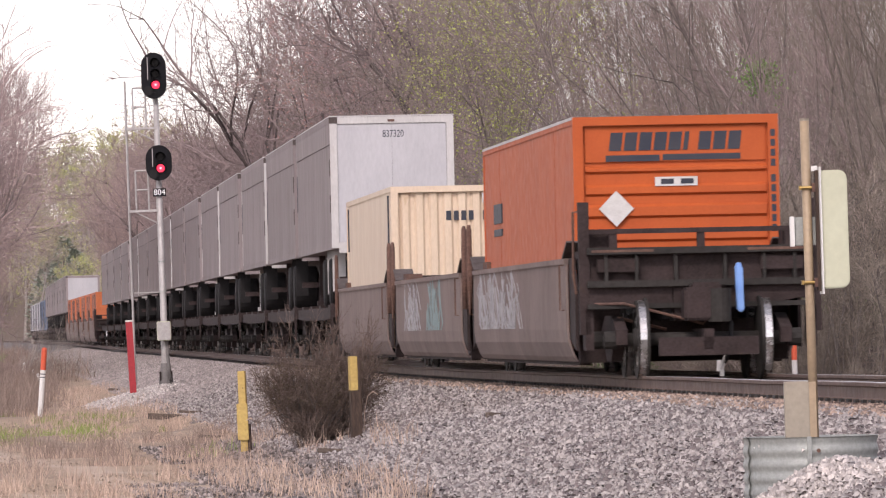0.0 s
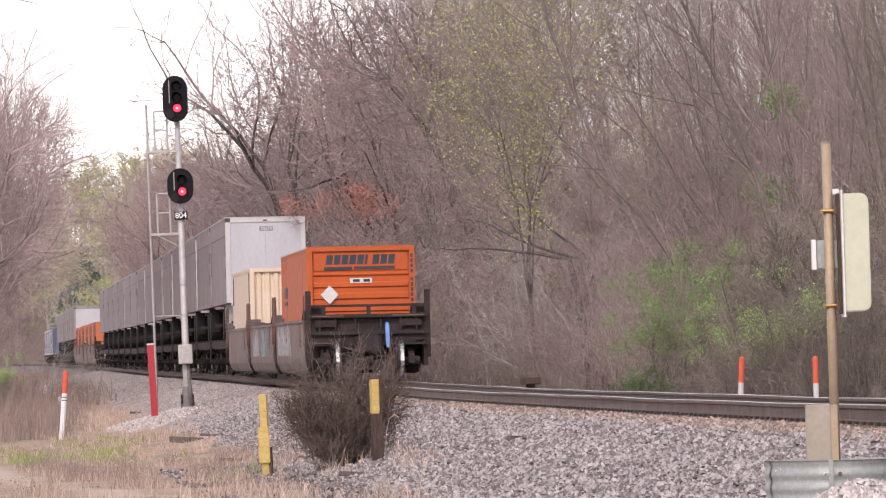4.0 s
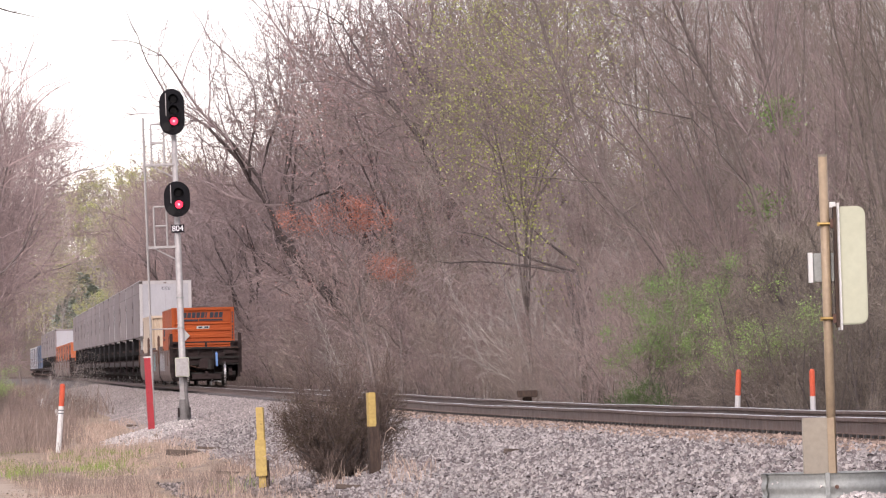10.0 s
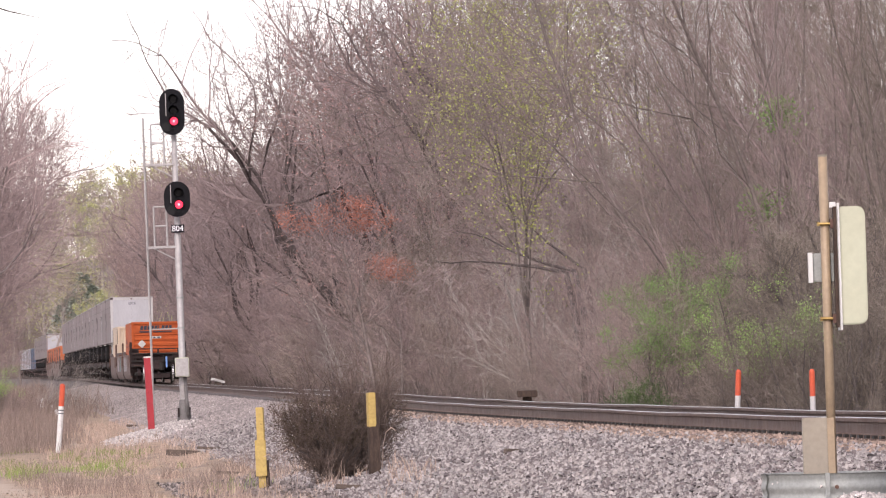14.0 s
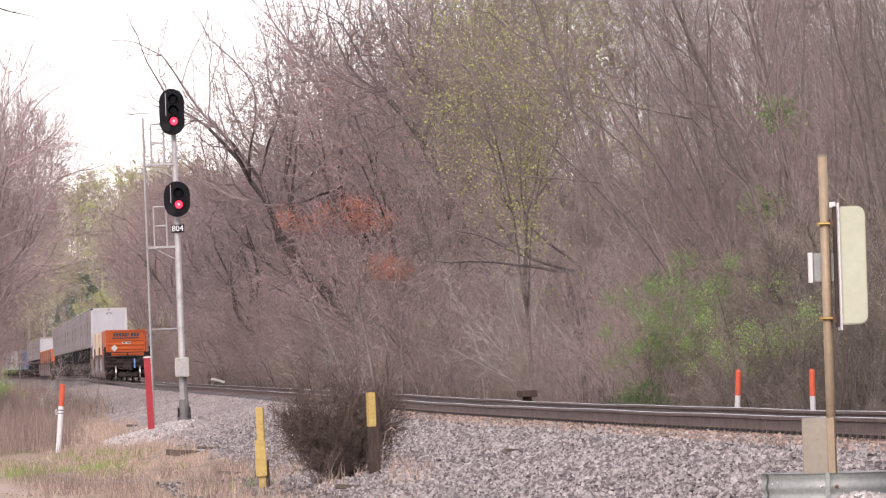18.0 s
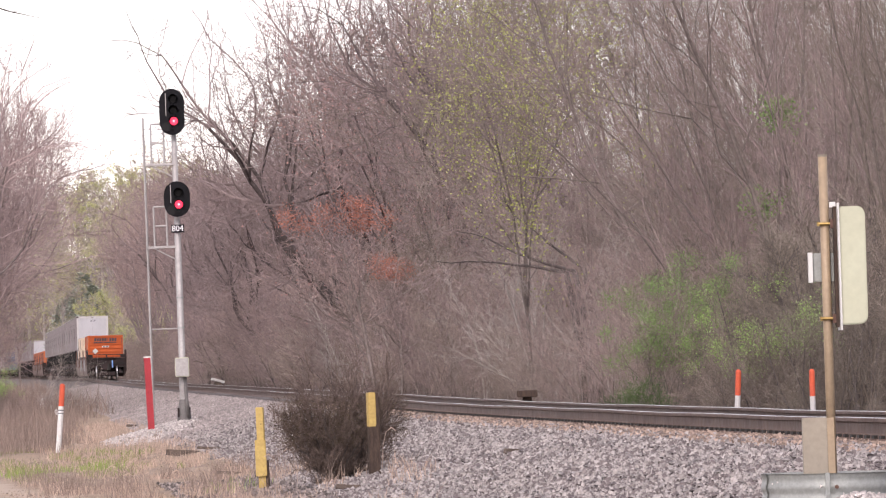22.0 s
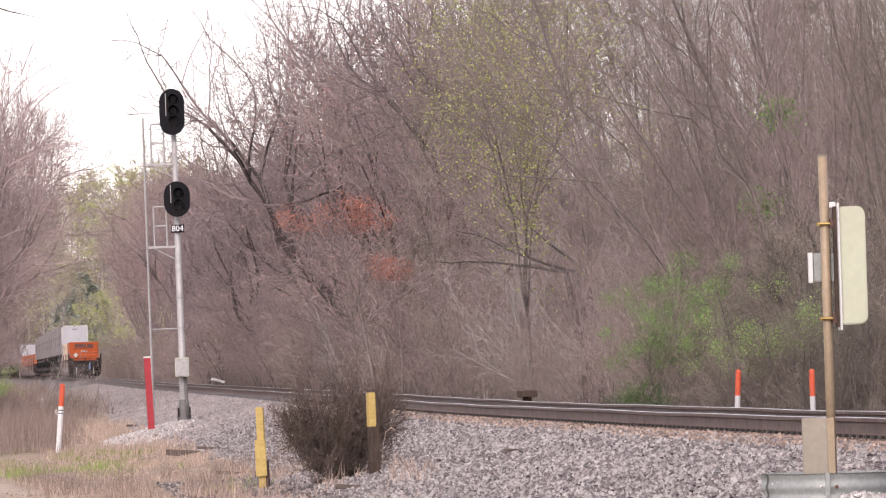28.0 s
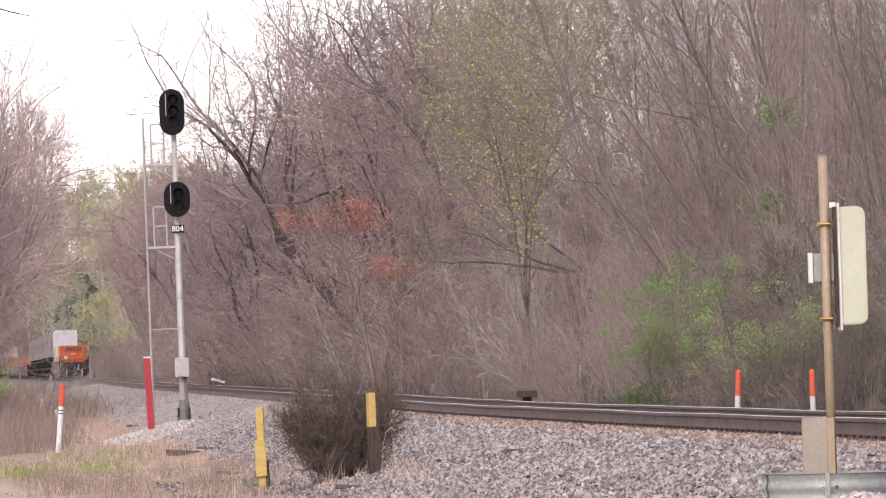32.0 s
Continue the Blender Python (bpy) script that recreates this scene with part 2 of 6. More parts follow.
    "yellow": mat("yellow", (0.50, 0.36, 0.125), (0.43, 0.30, 0.105), 0.65, scale=6, grain=30, amount=0.15, bump=0.1, spot=(0.35, 0.25, 0.1), spot_at=0.66),
    "dark_wood": mat("dark_wood", (0.045, 0.032, 0.027), (0.085, 0.058, 0.045), 0.9, scale=5, grain=30, amount=0.3, bump=0.3, stretch=(6, 6, 1)),
    "grey_wood": mat("grey_wood", (0.15, 0.115, 0.095), (0.09, 0.07, 0.06), 0.95, scale=5, grain=30, amount=0.3, bump=0.3),
    "tan_pole": mat("tan_pole", (0.36, 0.265, 0.17), (0.30, 0.225, 0.15), 0.55, 0.1, scale=5, grain=30, amount=0.12, bump=0.05),
    "tan_box": mat("tan_box", (0.31, 0.265, 0.205), (0.26, 0.225, 0.18), 0.5, 0.1, scale=4, grain=30, amount=0.1, bump=0.05),
    "ivory": mat("ivory", (0.495, 0.500, 0.375), (0.462, 0.462, 0.343), 0.5, scale=3, grain=20, amount=0.05, bump=0.03),
    "brass": mat("brass", (0.300, 0.204, 0.072), (0.252, 0.168, 0.060), 0.45, 0.7, scale=4, amount=0.15, bump=0),
    "white_letter": mat("white_letter", (0.85, 0.85, 0.85), None, 0.6, bump=0),
}


def wear_track(m):
    """A pale dirt track worn into the dry ground beside the line, with ragged edges."""
    nt = m.node_tree
    base = nt.nodes["Principled BSDF"].inputs["Base Color"]
    old = base.links[0].from_socket
    co, xyz, n = nt.nodes.new("ShaderNodeTexCoord"), nt.nodes.new("ShaderNodeSeparateXYZ"), nt.nodes.new("ShaderNodeTexNoise")
    n.inputs["Scale"].default_value, n.inputs["Detail"].default_value = 0.9, 6.0
    nt.links.new(co.outputs["Object"], xyz.inputs[0])
    nt.links.new(co.outputs["Object"], n.inputs["Vector"])

    def calc(op, a, b):
        q = nt.nodes.new("ShaderNodeMath")
        q.operation = op
        for slot, v in enumerate((a, b)):
            if isinstance(v, float):
                q.inputs[slot].default_value = v
            else:
                nt.links.new(v, q.inputs[slot])
        return q.outputs[0]

    across = calc("ABSOLUTE", calc("ADD", calc("ADD", xyz.outputs[0], calc("MULTIPLY", xyz.outputs[1], 0.1206)), -7.046), 0.0)
    edge = calc("ADD", across, calc("MULTIPLY", n.outputs["Fac"], 0.9))
    fade = nt.nodes.new("ShaderNodeMapRange")
    nt.links.new(edge, fade.inputs[0])
    for k, q in zip((1, 2, 3, 4), (0.60, 1.0, 0.85, 0.0)):
        fade.inputs[k].default_value = q
    mix = nt.nodes.new("ShaderNodeMix")
    mix.data_type = "RGBA"
    nt.links.new(fade.outputs[0], mix.inputs[0])
    nt.links.new(old, mix.inputs[6])
    mix.inputs[7].default_value = (0.45, 0.355, 0.28, 1)
    nt.links.new(mix.outputs[2], base)


wear_track(M["dry_ground"])


# ---- geometry helpers ----
class Geo:
    """Gathers faces of one mesh."""

    def __init__(self):
        self.v, self.f = [], []

    def poly(self, pts):
        n = len(self.v)
        self.v += [tuple(p) for p in pts]
        self.f.append(tuple(range(n, n + len(pts))))
        return self

    def box(self, x0, x1, y0, y1, z0, z1, lean=0.0):
        """A block; lean shifts its top along x."""
        n = len(self.v)
        self.v += [(x0, y0, z0), (x1, y0, z0), (x1, y1, z0), (x0, y1, z0), (x0 + lean, y0, z1), (x1 + lean, y0, z1), (x1 + lean, y1, z1), (x0 + lean, y1, z1)]
        self.f += [tuple(n + k for k in q) for q in ((3, 2, 1, 0), (4, 5, 6, 7), (0, 1, 5, 4), (1, 2, 6, 5), (2, 3, 7, 6), (3, 0, 4, 7))]
        return self

    def prism(self, pts, axis, a, b):
        """Sweeps a closed outline along an axis. pts are (x, z) for y, (y, z) for x, (x, y) for z."""
        def at(p, h):
            return {"x": (h, p[0], p[1]), "y": (p[0], h, p[1]), "z": (p[0], p[1], h)}[axis]
        n, k = len(self.v), len(pts)
        self.v += [at(p, a) for p in pts] + [at(p, b) for p in pts]
        self.f += [tuple(n + i for i in range(k)), tuple(n + k + i for i in reversed(range(k)))]
        self.f += [(n + i, n + k + i, n + k + (i + 1) % k, n + (i + 1) % k) for i in range(k)]
        return self

    def tube(self, pts, radii, n=8, caps=True):
        """A round bar along points."""
        pts = [Vector(p) for p in pts]
        if not hasattr(radii, "__len__"):
            radii = [radii] * len(pts)
        base = len(self.v)
        for i, p in enumerate(pts):
            d = (pts[min(i + 1, len(pts) - 1)] - pts[max(i - 1, 0)]).normalized()
            a = d.orthogonal().normalized()
            b = d.cross(a)
            self.v += [tuple(p + (a * math.cos(2 * math.pi * k / n) + b * math.sin(2 * math.pi * k / n)) * radii[i]) for k in range(n)]
        for i in range(len(pts) - 1):
            for k in range(n):
                q = base + i * n
                self.f.append((q + k, q + (k + 1) % n, q + n + (k + 1) % n, q + n + k))
        if caps:
            self.f += [tuple(base + k for k in reversed(range(n))), tuple(base + (len(pts) - 1) * n + k for k in range(n))]
        return self

    def lathe(self, prof, y, z, n=24, x0=0.0):
        """Turns (x, radius) pairs about an axle that lies along x."""
        base, m = len(self.v), len(prof)
        for x, r in prof:
            self.v += [(x0 + x, y + r * math.cos(2 * math.pi * k / n), z + r * math.sin(2 * math.pi * k / n)) for k in range(n)]
        for i in range(m - 1):
            for k in range(n):
                self.f.append((base + i * n + k, base + i * n + (k + 1) % n, base + (i + 1) * n + (k + 1) % n, base + (i + 1) * n + k))
        self.f += [tuple(base + k for k in reversed(range(n))), tuple(base + (m - 1) * n + k for k in range(n))]
        return self

    def mesh(self, name, material, smooth=False, bevel=0.0):
        me = bpy.data.meshes.new(name)
        me.from_pydata(self.v, [], self.f)
        if bevel:
            bm = bmesh.new()
            bm.from_mesh(me)
            bmesh.ops.bevel(bm, geom=bm.edges[:], offset=bevel, segments=2, affect="EDGES", clamp_overlap=True)
            bm.to_mesh(me)
            bm.free()
        me.materials.append(material)
        if smooth:
            me.shade_smooth()
        me.update()
        return me


def part(name, g, material, parent, label="", smooth=False, bevel=0.0, place=None):
    """Links one mesh as one part under a thing or a part."""
    ob = new(name, g.mesh(name, material, smooth, bevel) if isinstance(g, Geo) else g)
    ob.parent = parent
    if place is not None:
        ob.matrix_basis = place
    return tagged(ob, label=label) if label else ob


def thing(name, label, category, m=None, group="", kind=""):
    ob = tagged(new(name), label, category, group, kind)
    ob.empty_display_size = 0.2
    if m is not None:
        ob.matrix_basis = m
    return ob


def words(text, size, material, name, parent, m, squeeze=1.0):
    """Lettering as thin raised mesh."""
    cu = bpy.data.curves.new(name, "FONT")
    cu.body, cu.size, cu.extrude, cu.align_x, cu.align_y = text, size, 0.002, "CENTER", "CENTER"
    tmp = bpy.data.objects.new(name, cu)
    me = bpy.data.meshes.new_from_object(tmp)
    bpy.data.objects.remove(tmp)
    me.materials.clear()
    me.materials.append(material)
    me.transform(Matrix.Diagonal((squeeze, 1, 1, 1)))
    return part(name, me, material, parent, place=m)


# ---- the line of the track: a nearly straight run, s metres from where the last car stands at the start ----
STEP = 2.0
RUN = np.arange(-420.0, 2200.0, STEP)
TURN = np.radians(np.interp(RUN, [-56, -20, 0, 20, 40, 60, 100, 160, 240, 320, 400, 560, 640, 720, 930, 1000, 1100, 1300, 1700, 2200], [3.70, 3.64, 3.59, 3.53, 3.485, 3.468, 3.472, 3.497, 3.546, 3.564, 3.562, 3.564, 3.612, 3.686, 3.75, 4.1, 5.2, 8.5, 15.0, 22.0]))
ZERO = int(np.argmin(abs(RUN)))
CX = np.cumsum(-np.sin(TURN) * STEP)
CY = np.cumsum(np.cos(TURN) * STEP)
CX, CY = CX - CX[ZERO] + 3.159, CY - CY[ZERO] + 93.54
soft_z = np.interp(RUN, [-420, -60, -30, 0, 40, 90, 160, 300, 500, 840], [0.3, 0.0, -0.061, -0.122, -0.175, -0.155, -0.140, -0.136, 0.015, 0.0])
CZ = np.convolve(np.pad(soft_z, 8, mode="edge"), np.hanning(17) / np.hanning(17).sum(), mode="valid")
CANT = -0.003


def line(s):
    return tuple(float(np.interp(s, RUN, a)) for a in (CX, CY, CZ, TURN))


def on_line(s, lat=0.0, up=0.0):
    """World place at s along the track, lat to its right, up above the rails' plane."""
    x, y, z, th = line(s)
    lat2 = lat - up * CANT
    return Vector((x + lat2 * math.cos(th), y + lat2 * math.sin(th), z + up + lat * CANT))


def car_pose(s):
    x, y, z, th = line(s)
    return pose(x, y, z, 0, -math.degrees(CANT), math.degrees(th))


# cross-section of the ground: lateral distance from the track (right is positive), height below the rails
SECTION_X = [-3000, -60, -12, -9, -6, -5.1, -4.3, -4.0, -3.3, -2.4, -1.6, -1.3, 1.3, 1.6, 3.0, 4.5, 7, 12, 35, 80, 200, 3000]
SECTION_Z = [-1.5, -1.4, -1.18, -1.12, -1.08, -1.02, -0.86, -0.78, -0.57, -0.42, -0.29, -0.265, -0.265, -0.29, -0.85, -1.0, -0.8, 0.2, 7.5, 15, 22, 22]


def section(lat, s=0.0):
    z = np.interp(lat, SECTION_X, SECTION_Z)
    rise = np.clip((np.asarray(s, dtype=float) - 850) / 450, 0, 1) * np.clip((np.abs(lat) - 6) / 14, 0, 1)
    return z + rise * rise * (3 - 2 * rise) * 12


def track_coords(x, y):
    s = y - 93.2
    for _ in range(4):
        cx, cy, _, th = line(s)
        s += -(x - cx) * math.sin(th) + (y - cy) * math.cos(th)
    cx, cy, _, th = line(s)
    return s, (x - cx) * math.cos(th) + (y - cy) * math.sin(th)


def ground_z(x, y):
    s, lat = track_coords(x, y)
    return float(section(lat, s)) + line(s)[2]


def path_lat(s):
    """Middle of the worn dirt track along the flat ground beside the line."""
    return -7.45 - 1.25 * (s - 1) / 21 if s < 40 else -9.77


# ---- ground: one sheet that follows the track and reaches the horizon ----
def build_ground():
    ss = np.concatenate([np.arange(-420, -60, 20), np.arange(-60, 60, 0.8), np.arange(60, 160, 2), np.arange(160, 500, 8), np.arange(500, 2200, 40), [2199, 4500]])
    ll = np.concatenate([[-3000, -1000, -300, -120, -60, -30, -20, -14], np.arange(-11, -5, 0.5), np.arange(-5, -1.2, 0.2), [-1.2, -0.6, 0, 0.6, 1.2],
                         np.arange(1.4, 5, 0.4), np.arange(5, 14, 1), [16, 20, 25, 30, 35, 45, 60, 80, 120, 200, 400, 1000, 3000]])
    verts, faces, mats = [], [], []
    for s in ss:
        x, y, z, th = line(min(s, 2190))
        extra = max(0.0, s - 2190)
        for lat in ll:
            px, py = x + lat * math.cos(th) - extra * math.sin(th), y + lat * math.sin(th) + extra * math.cos(th)
            near = 1.0 if abs(lat) > 1.4 else 0.25
            h = float(section(lat, s)) + z * (1 if abs(lat) < 200 else 0)
            h += near * 0.05 * noise.noise(Vector((px * 0.7, py * 0.35, 0))) + (0.10 * noise.noise(Vector((px * 0.2, py * 0.12, 3))) if abs(lat) > 5 else 0)
            if abs(lat) > 14:
                h += 0.8 * noise.noise(Vector((px * 0.03, py * 0.02, 7)))
            verts.append((px, py, h))
    w = len(ll)
    for i in range(len(ss) - 1):
        for j in range(w - 1):
            faces.append((i * w + j, i * w + j + 1, (i + 1) * w + j + 1, (i + 1) * w + j))
            lat = (ll[j] + ll[j + 1]) / 2
            edge = 4.6 + 0.5 * noise.noise(Vector((ss[i] * 0.25, 0, 1))) + (1.2 if -30 < ss[i] < 18 and lat < 0 else 0)
            mats.append(0 if abs(lat) < edge else (1 if lat < 0 else 2))
    me = bpy.data.meshes.new("ground")
    me.from_pydata(verts, [], faces)
    for k in ("ballast_bed", "dry_ground", "litter"):
        me.materials.append(M[k])
    me.polygons.foreach_set("material_index", mats)
    me.shade_smooth()
    return tagged(new("ground", me), "dry grassy ground beside a gravel railway bed", "ground", kind="structure")


build_ground()


# ---- stones: loose angular pieces as one mesh ----
CORE = np.array([(-1, -0.8, -0.5), (1, -0.7, -0.5), (0.9, 0.9, -0.4), (-0.9, 0.8, -0.5), (-0.5, -0.1, 0.9), (0.6, 0.2, 0.8)], dtype=float)
SIDES = np.array([(0, 1, 5), (0, 5, 4), (1, 2, 5), (2, 3, 4), (2, 4, 5), (3, 0, 4)])


def stones(name, places, sizes, material, label, category, rng):
    n = len(places)
    v = np.repeat(CORE[None], n, 0) * rng.uniform(0.6, 1.15, (n, 6, 3)) * rng.uniform(0.6, 1.0, (n, 1, 3))
    v = v * (np.array(sizes)[:, None, None] / 2)
    a, b = rng.uniform(0, 6.28, n), rng.uniform(-0.7, 0.7, n)
    ca, sa, cb, sb = np.cos(a), np.sin(a), np.cos(b), np.sin(b)
    x, y, z = v[..., 0].copy(), v[..., 1].copy(), v[..., 2].copy()
    y, z = y * cb[:, None] - z * sb[:, None], y * sb[:, None] + z * cb[:, None]
    x, y = x * ca[:, None] - y * sa[:, None], x * sa[:, None] + y * ca[:, None]
    v = np.stack([x, y, z], -1) + np.array(places)[:, None, :]
    f = (SIDES[None] + 6 * np.arange(n)[:, None, None]).reshape(-1, 3)
    me = bpy.data.meshes.new(name)
    me.vertices.add(n * 6)
    me.vertices.foreach_set("co", v.reshape(-1))
    me.loops.add(len(f) * 3)
    me.loops.foreach_set("vertex_index", f.reshape(-1))
    me.polygons.add(len(f))
    me.polygons.foreach_set("loop_start", np.arange(len(f)) * 3)
    me.materials.append(M[material])
    me.update(calc_edges=True)
    me.validate()
    return tagged(new(name, me), label, category, kind="stuff")


def scatter_on_bed(rng, count, s0, s1, l0, l1, up):
    s, lat = rng.uniform(s0, s1, count), rng.uniform(l0, l1, count)
    x, y, z, th = (np.interp(s, RUN, a) for a in (CX, CY, CZ, TURN))
    h = section(lat, s) + z + rng.uniform(-0.01, up, count)
    return np.stack([x + lat * np.cos(th), y + lat * np.sin(th), h], -1)


rng = np.random.default_rng(4)
bed = [scatter_on_bed(rng, n, a, b, -4.7, -1.25, 0.075) for n, a, b in ((50000, -48, -18), (33000, -18, 10), (22000, 10, 50), (9000, 50, 80))]
stones("ballast", np.concatenate(bed), 0.026 + 0.05 * rng.uniform(0, 1, sum(map(len, bed))) ** 1.5, "stone", "grey crushed stone ballast sloping down from the track", "ballast", rng)
far_bed = np.concatenate([scatter_on_bed(rng, 30000, 70, 160, -4.9, -1.25, 0.05), scatter_on_bed(rng, 26000, 160, 420, -4.7, -1.25, 0.05)])
stones("distant_ballast", far_bed, rng.uniform(0.05, 0.09, len(far_bed)), "stone_far", "grey ballast shoulder farther down the line", "ballast", rng)
clods = np.concatenate([scatter_on_bed(rng, 9000, -6, 120, -9.2, -4.6, 0.01), scatter_on_bed(rng, 5000, -34, -6, -9.0, -4.6, 0.01)])
stones("dirt_clods", clods, rng.uniform(0.015, 0.05, len(clods)), "clod", "small stones and clods of dry earth", "earth", rng)
toe = np.concatenate([scatter_on_bed(rng, 8000, -14, 22, -6.3, -4.2, 0.04), scatter_on_bed(rng, 8000, -34, -8, -7.2, -4.3, 0.03)])
stones("dirty_ballast", toe, rng.uniform(0.025, 0.075, len(toe)), "dirty_stone", "dark dirty stones and litter at the foot of the slope", "ballast", rng)
fines = [scatter_on_bed(rng, n, a, b, -1.62, -0.80, 0.076) for n, a, b in ((12000, -48, -10), (7000, -10, 30), (4000, 30, 80))]
stones("rusty_ballast", np.concatenate(fines), rng.uniform(0.04, 0.08, sum(map(len, fines))), "rusty_stone", "rust-stained ballast stones along the near rail", "ballast", rng)
rest = [scatter_on_bed(rng, n, a, b, 0.9, 3.0, 0.04) for n, a, b in ((4000, -48, -10), (3000, -10, 60))]
stones("far_ballast", np.concatenate(rest), rng.uniform(0.05, 0.09, sum(map(len, rest))), "stone", "grey ballast on the far side of the track", "ballast", rng)


# ---- track ----
RAIL = [(-0.075, -0.18), (0.075, -0.18), (0.075, -0.165), (0.012, -0.145), (0.009, -0.05), (0.034, -0.038), (0.036, -0.01), (0.028, -0.002), (-0.028, -0.002), (-0.036, -0.01), (-0.034, -0.038), (-0.009, -0.05), (-0.012, -0.145), (-0.075, -0.165)]


def build_track():
    track = thing("railway_track", "single railway track on wooden ties with rusty rails", "railway track", kind="structure")
    ss = np.concatenate([np.arange(-300, -70, 20), np.arange(-70, 150, 2), np.arange(150, 500, 10), np.arange(500, 1600, 40)])
    for lat0 in (-0.755, 0.755):
        for name, prof, mt in (("rail", RAIL, "rail_side"), ("rail_head", [(-0.026, -0.004), (0.026, -0.004), (0.022, 0.001), (-0.022, 0.001)], "rail_head")):
            g = Geo()
            k = len(prof)
            for s in ss:
                wob = 0.004 * math.sin(s * 0.42 + lat0) + 0.003 * math.sin(s * 0.17)
                g.v += [tuple(on_line(s, lat0 + a, b + wob)) for a, b in prof]
            for i in range(len(ss) - 1):
                g.f += [(i * k + j, i * k + (j + 1) % k, (i + 1) * k + (j + 1) % k, (i + 1) * k + j) for j in range(k)]
            part(name, g, M[mt], track, "polished running surface" if name == "rail_head" else "")
    tie_me = Geo().box(-1.28, 1.28, -0.11, 0.11, -0.36, -0.195).mesh("tie", M["tie"])
    clip = Geo()
    for x in (-0.755, 0.755):
        clip.box(x - 0.17, x + 0.17, -0.09, 0.09, -0.195, -0.18)
        for sx in (-1, 1):
            clip.box(x + sx * 0.075 - 0.02, x + sx * 0.075 + 0.02, -0.07, -0.03, -0.18, -0.145)
            clip.box(x + sx * 0.075 - 0.02, x + sx * 0.075 + 0.02, 0.03, 0.07, -0.18, -0.145)
    clip_me = clip.mesh("tie_plate", M["rail_side"])
    grip = Geo()
    for x in (-0.755, 0.755):
        for sx in (-1, 1):
            grip.box(min(x + sx * 0.07, x + sx * 0.125), max(x + sx * 0.07, x + sx * 0.125), 0.13, 0.31, -0.235, -0.15)
    grip_me = grip.mesh("rail_anchor", M["wheel"])
    for i in range(290):
        m = car_pose(-62 + i * 0.56)
        tie = part("tie", tie_me, None, track, place=m @ pose(0, 0, 0, 0, 0, random.uniform(-0.8, 0.8)))
        part("tie_plate", clip_me, None, tie)
        part("rail_anchor", grip_me, None, tie)


build_track()


# ---- the train ----
def wheelset(parent, y, r=0.48):
    g = Geo().tube([(-1.0, y, r), (1.0, y, r)], 0.085, 12)
    part("axle", g, M["wheel"], parent, smooth=True)
    for sx in (-1, 1):
        w = part("wheel", Geo().lathe([(-0.075, 0.30), (-0.075, r + 0.028), (-0.045, r + 0.028), (-0.04, r - 0.005), (0.06, r - 0.008), (0.06, 0.36), (0.02, 0.33), (0.02, 0.16), (0.09, 0.13), (0.09, 0.02)] if sx > 0 else
                                      [(-0.09, 0.02), (-0.09, 0.13), (-0.02, 0.16), (-0.02, 0.33), (-0.06, 0.36), (-0.06, r - 0.008), (0.04, r - 0.005), (0.045, r + 0.028), (0.075, r + 0.028), (0.075, 0.30)], y, r, 28, sx * 0.755), M["wheel"], parent)
        part("tread", Geo().lathe([(-0.038, r - 0.02), (-0.038, r + 0.001), (0.045, r - 0.003), (0.045, r - 0.02)], y, r, 32, sx * 0.76), M["tread"], w, "bright worn steel tread", smooth=False)


def truck(parent, y, half=0.89):
    for dy in (-half, half):
        wheelset(parent, y + dy)
    for sx in (-1, 1):
        x = sx * 1.0
        g = Geo().prism([(y - half - 0.18, 0.42), (y - half - 0.18, 0.60), (y - 0.45, 0.78), (y + 0.45, 0.78), (y + half + 0.18, 0.60), (y + half + 0.18, 0.42), (y + half - 0.25, 0.44), (y + 0.30, 0.22), (y - 0.30, 0.22), (y - half + 0.25, 0.44)], "x", x - 0.07, x + 0.07)
        part("side_frame", g, M["car_black"], parent)
        for k in (-0.13, 0.13):
            part("spring", Geo().tube([(x, y + k, 0.30), (x, y + k, 0.56)], 0.07, 8), M["rust"], parent)
        for dy in (-half, half):
            part("bearing_cap", Geo().tube([(x + sx * 0.05, y + dy, 0.48), (x + sx * 0.20, y + dy, 0.48)], 0.11, 10), M["wheel"], parent)
    part("bolster", Geo().box(-1.05, 1.05, y - 0.17, y + 0.17, 0.48, 0.72), M["car_black"], parent)


def coupler(parent, y, out=-1):
    """Knuckle coupler that reaches out along y."""
    o = out
    c = part("coupler", Geo().box(-0.11, 0.11, min(y, y + o * 0.75), max(y, y + o * 0.75), 0.78, 0.98).box(-0.27, 0.08, min(y + o * 0.55, y + o * 1.0), max(y + o * 0.55, y + o * 1.0), 0.70, 1.10).box(-0.17, 0.20, min(y + o * 0.5, y + o * 0.85), max(y + o * 0.5, y + o * 0.85), 0.78, 1.16), M["car_black"], parent, bevel=0.03)
    part("knuckle", Geo().tube([(0.16, y + o * 0.92, 0.68), (0.16, y + o * 0.92, 1.08)], 0.14, 14), M["wheel"], c)


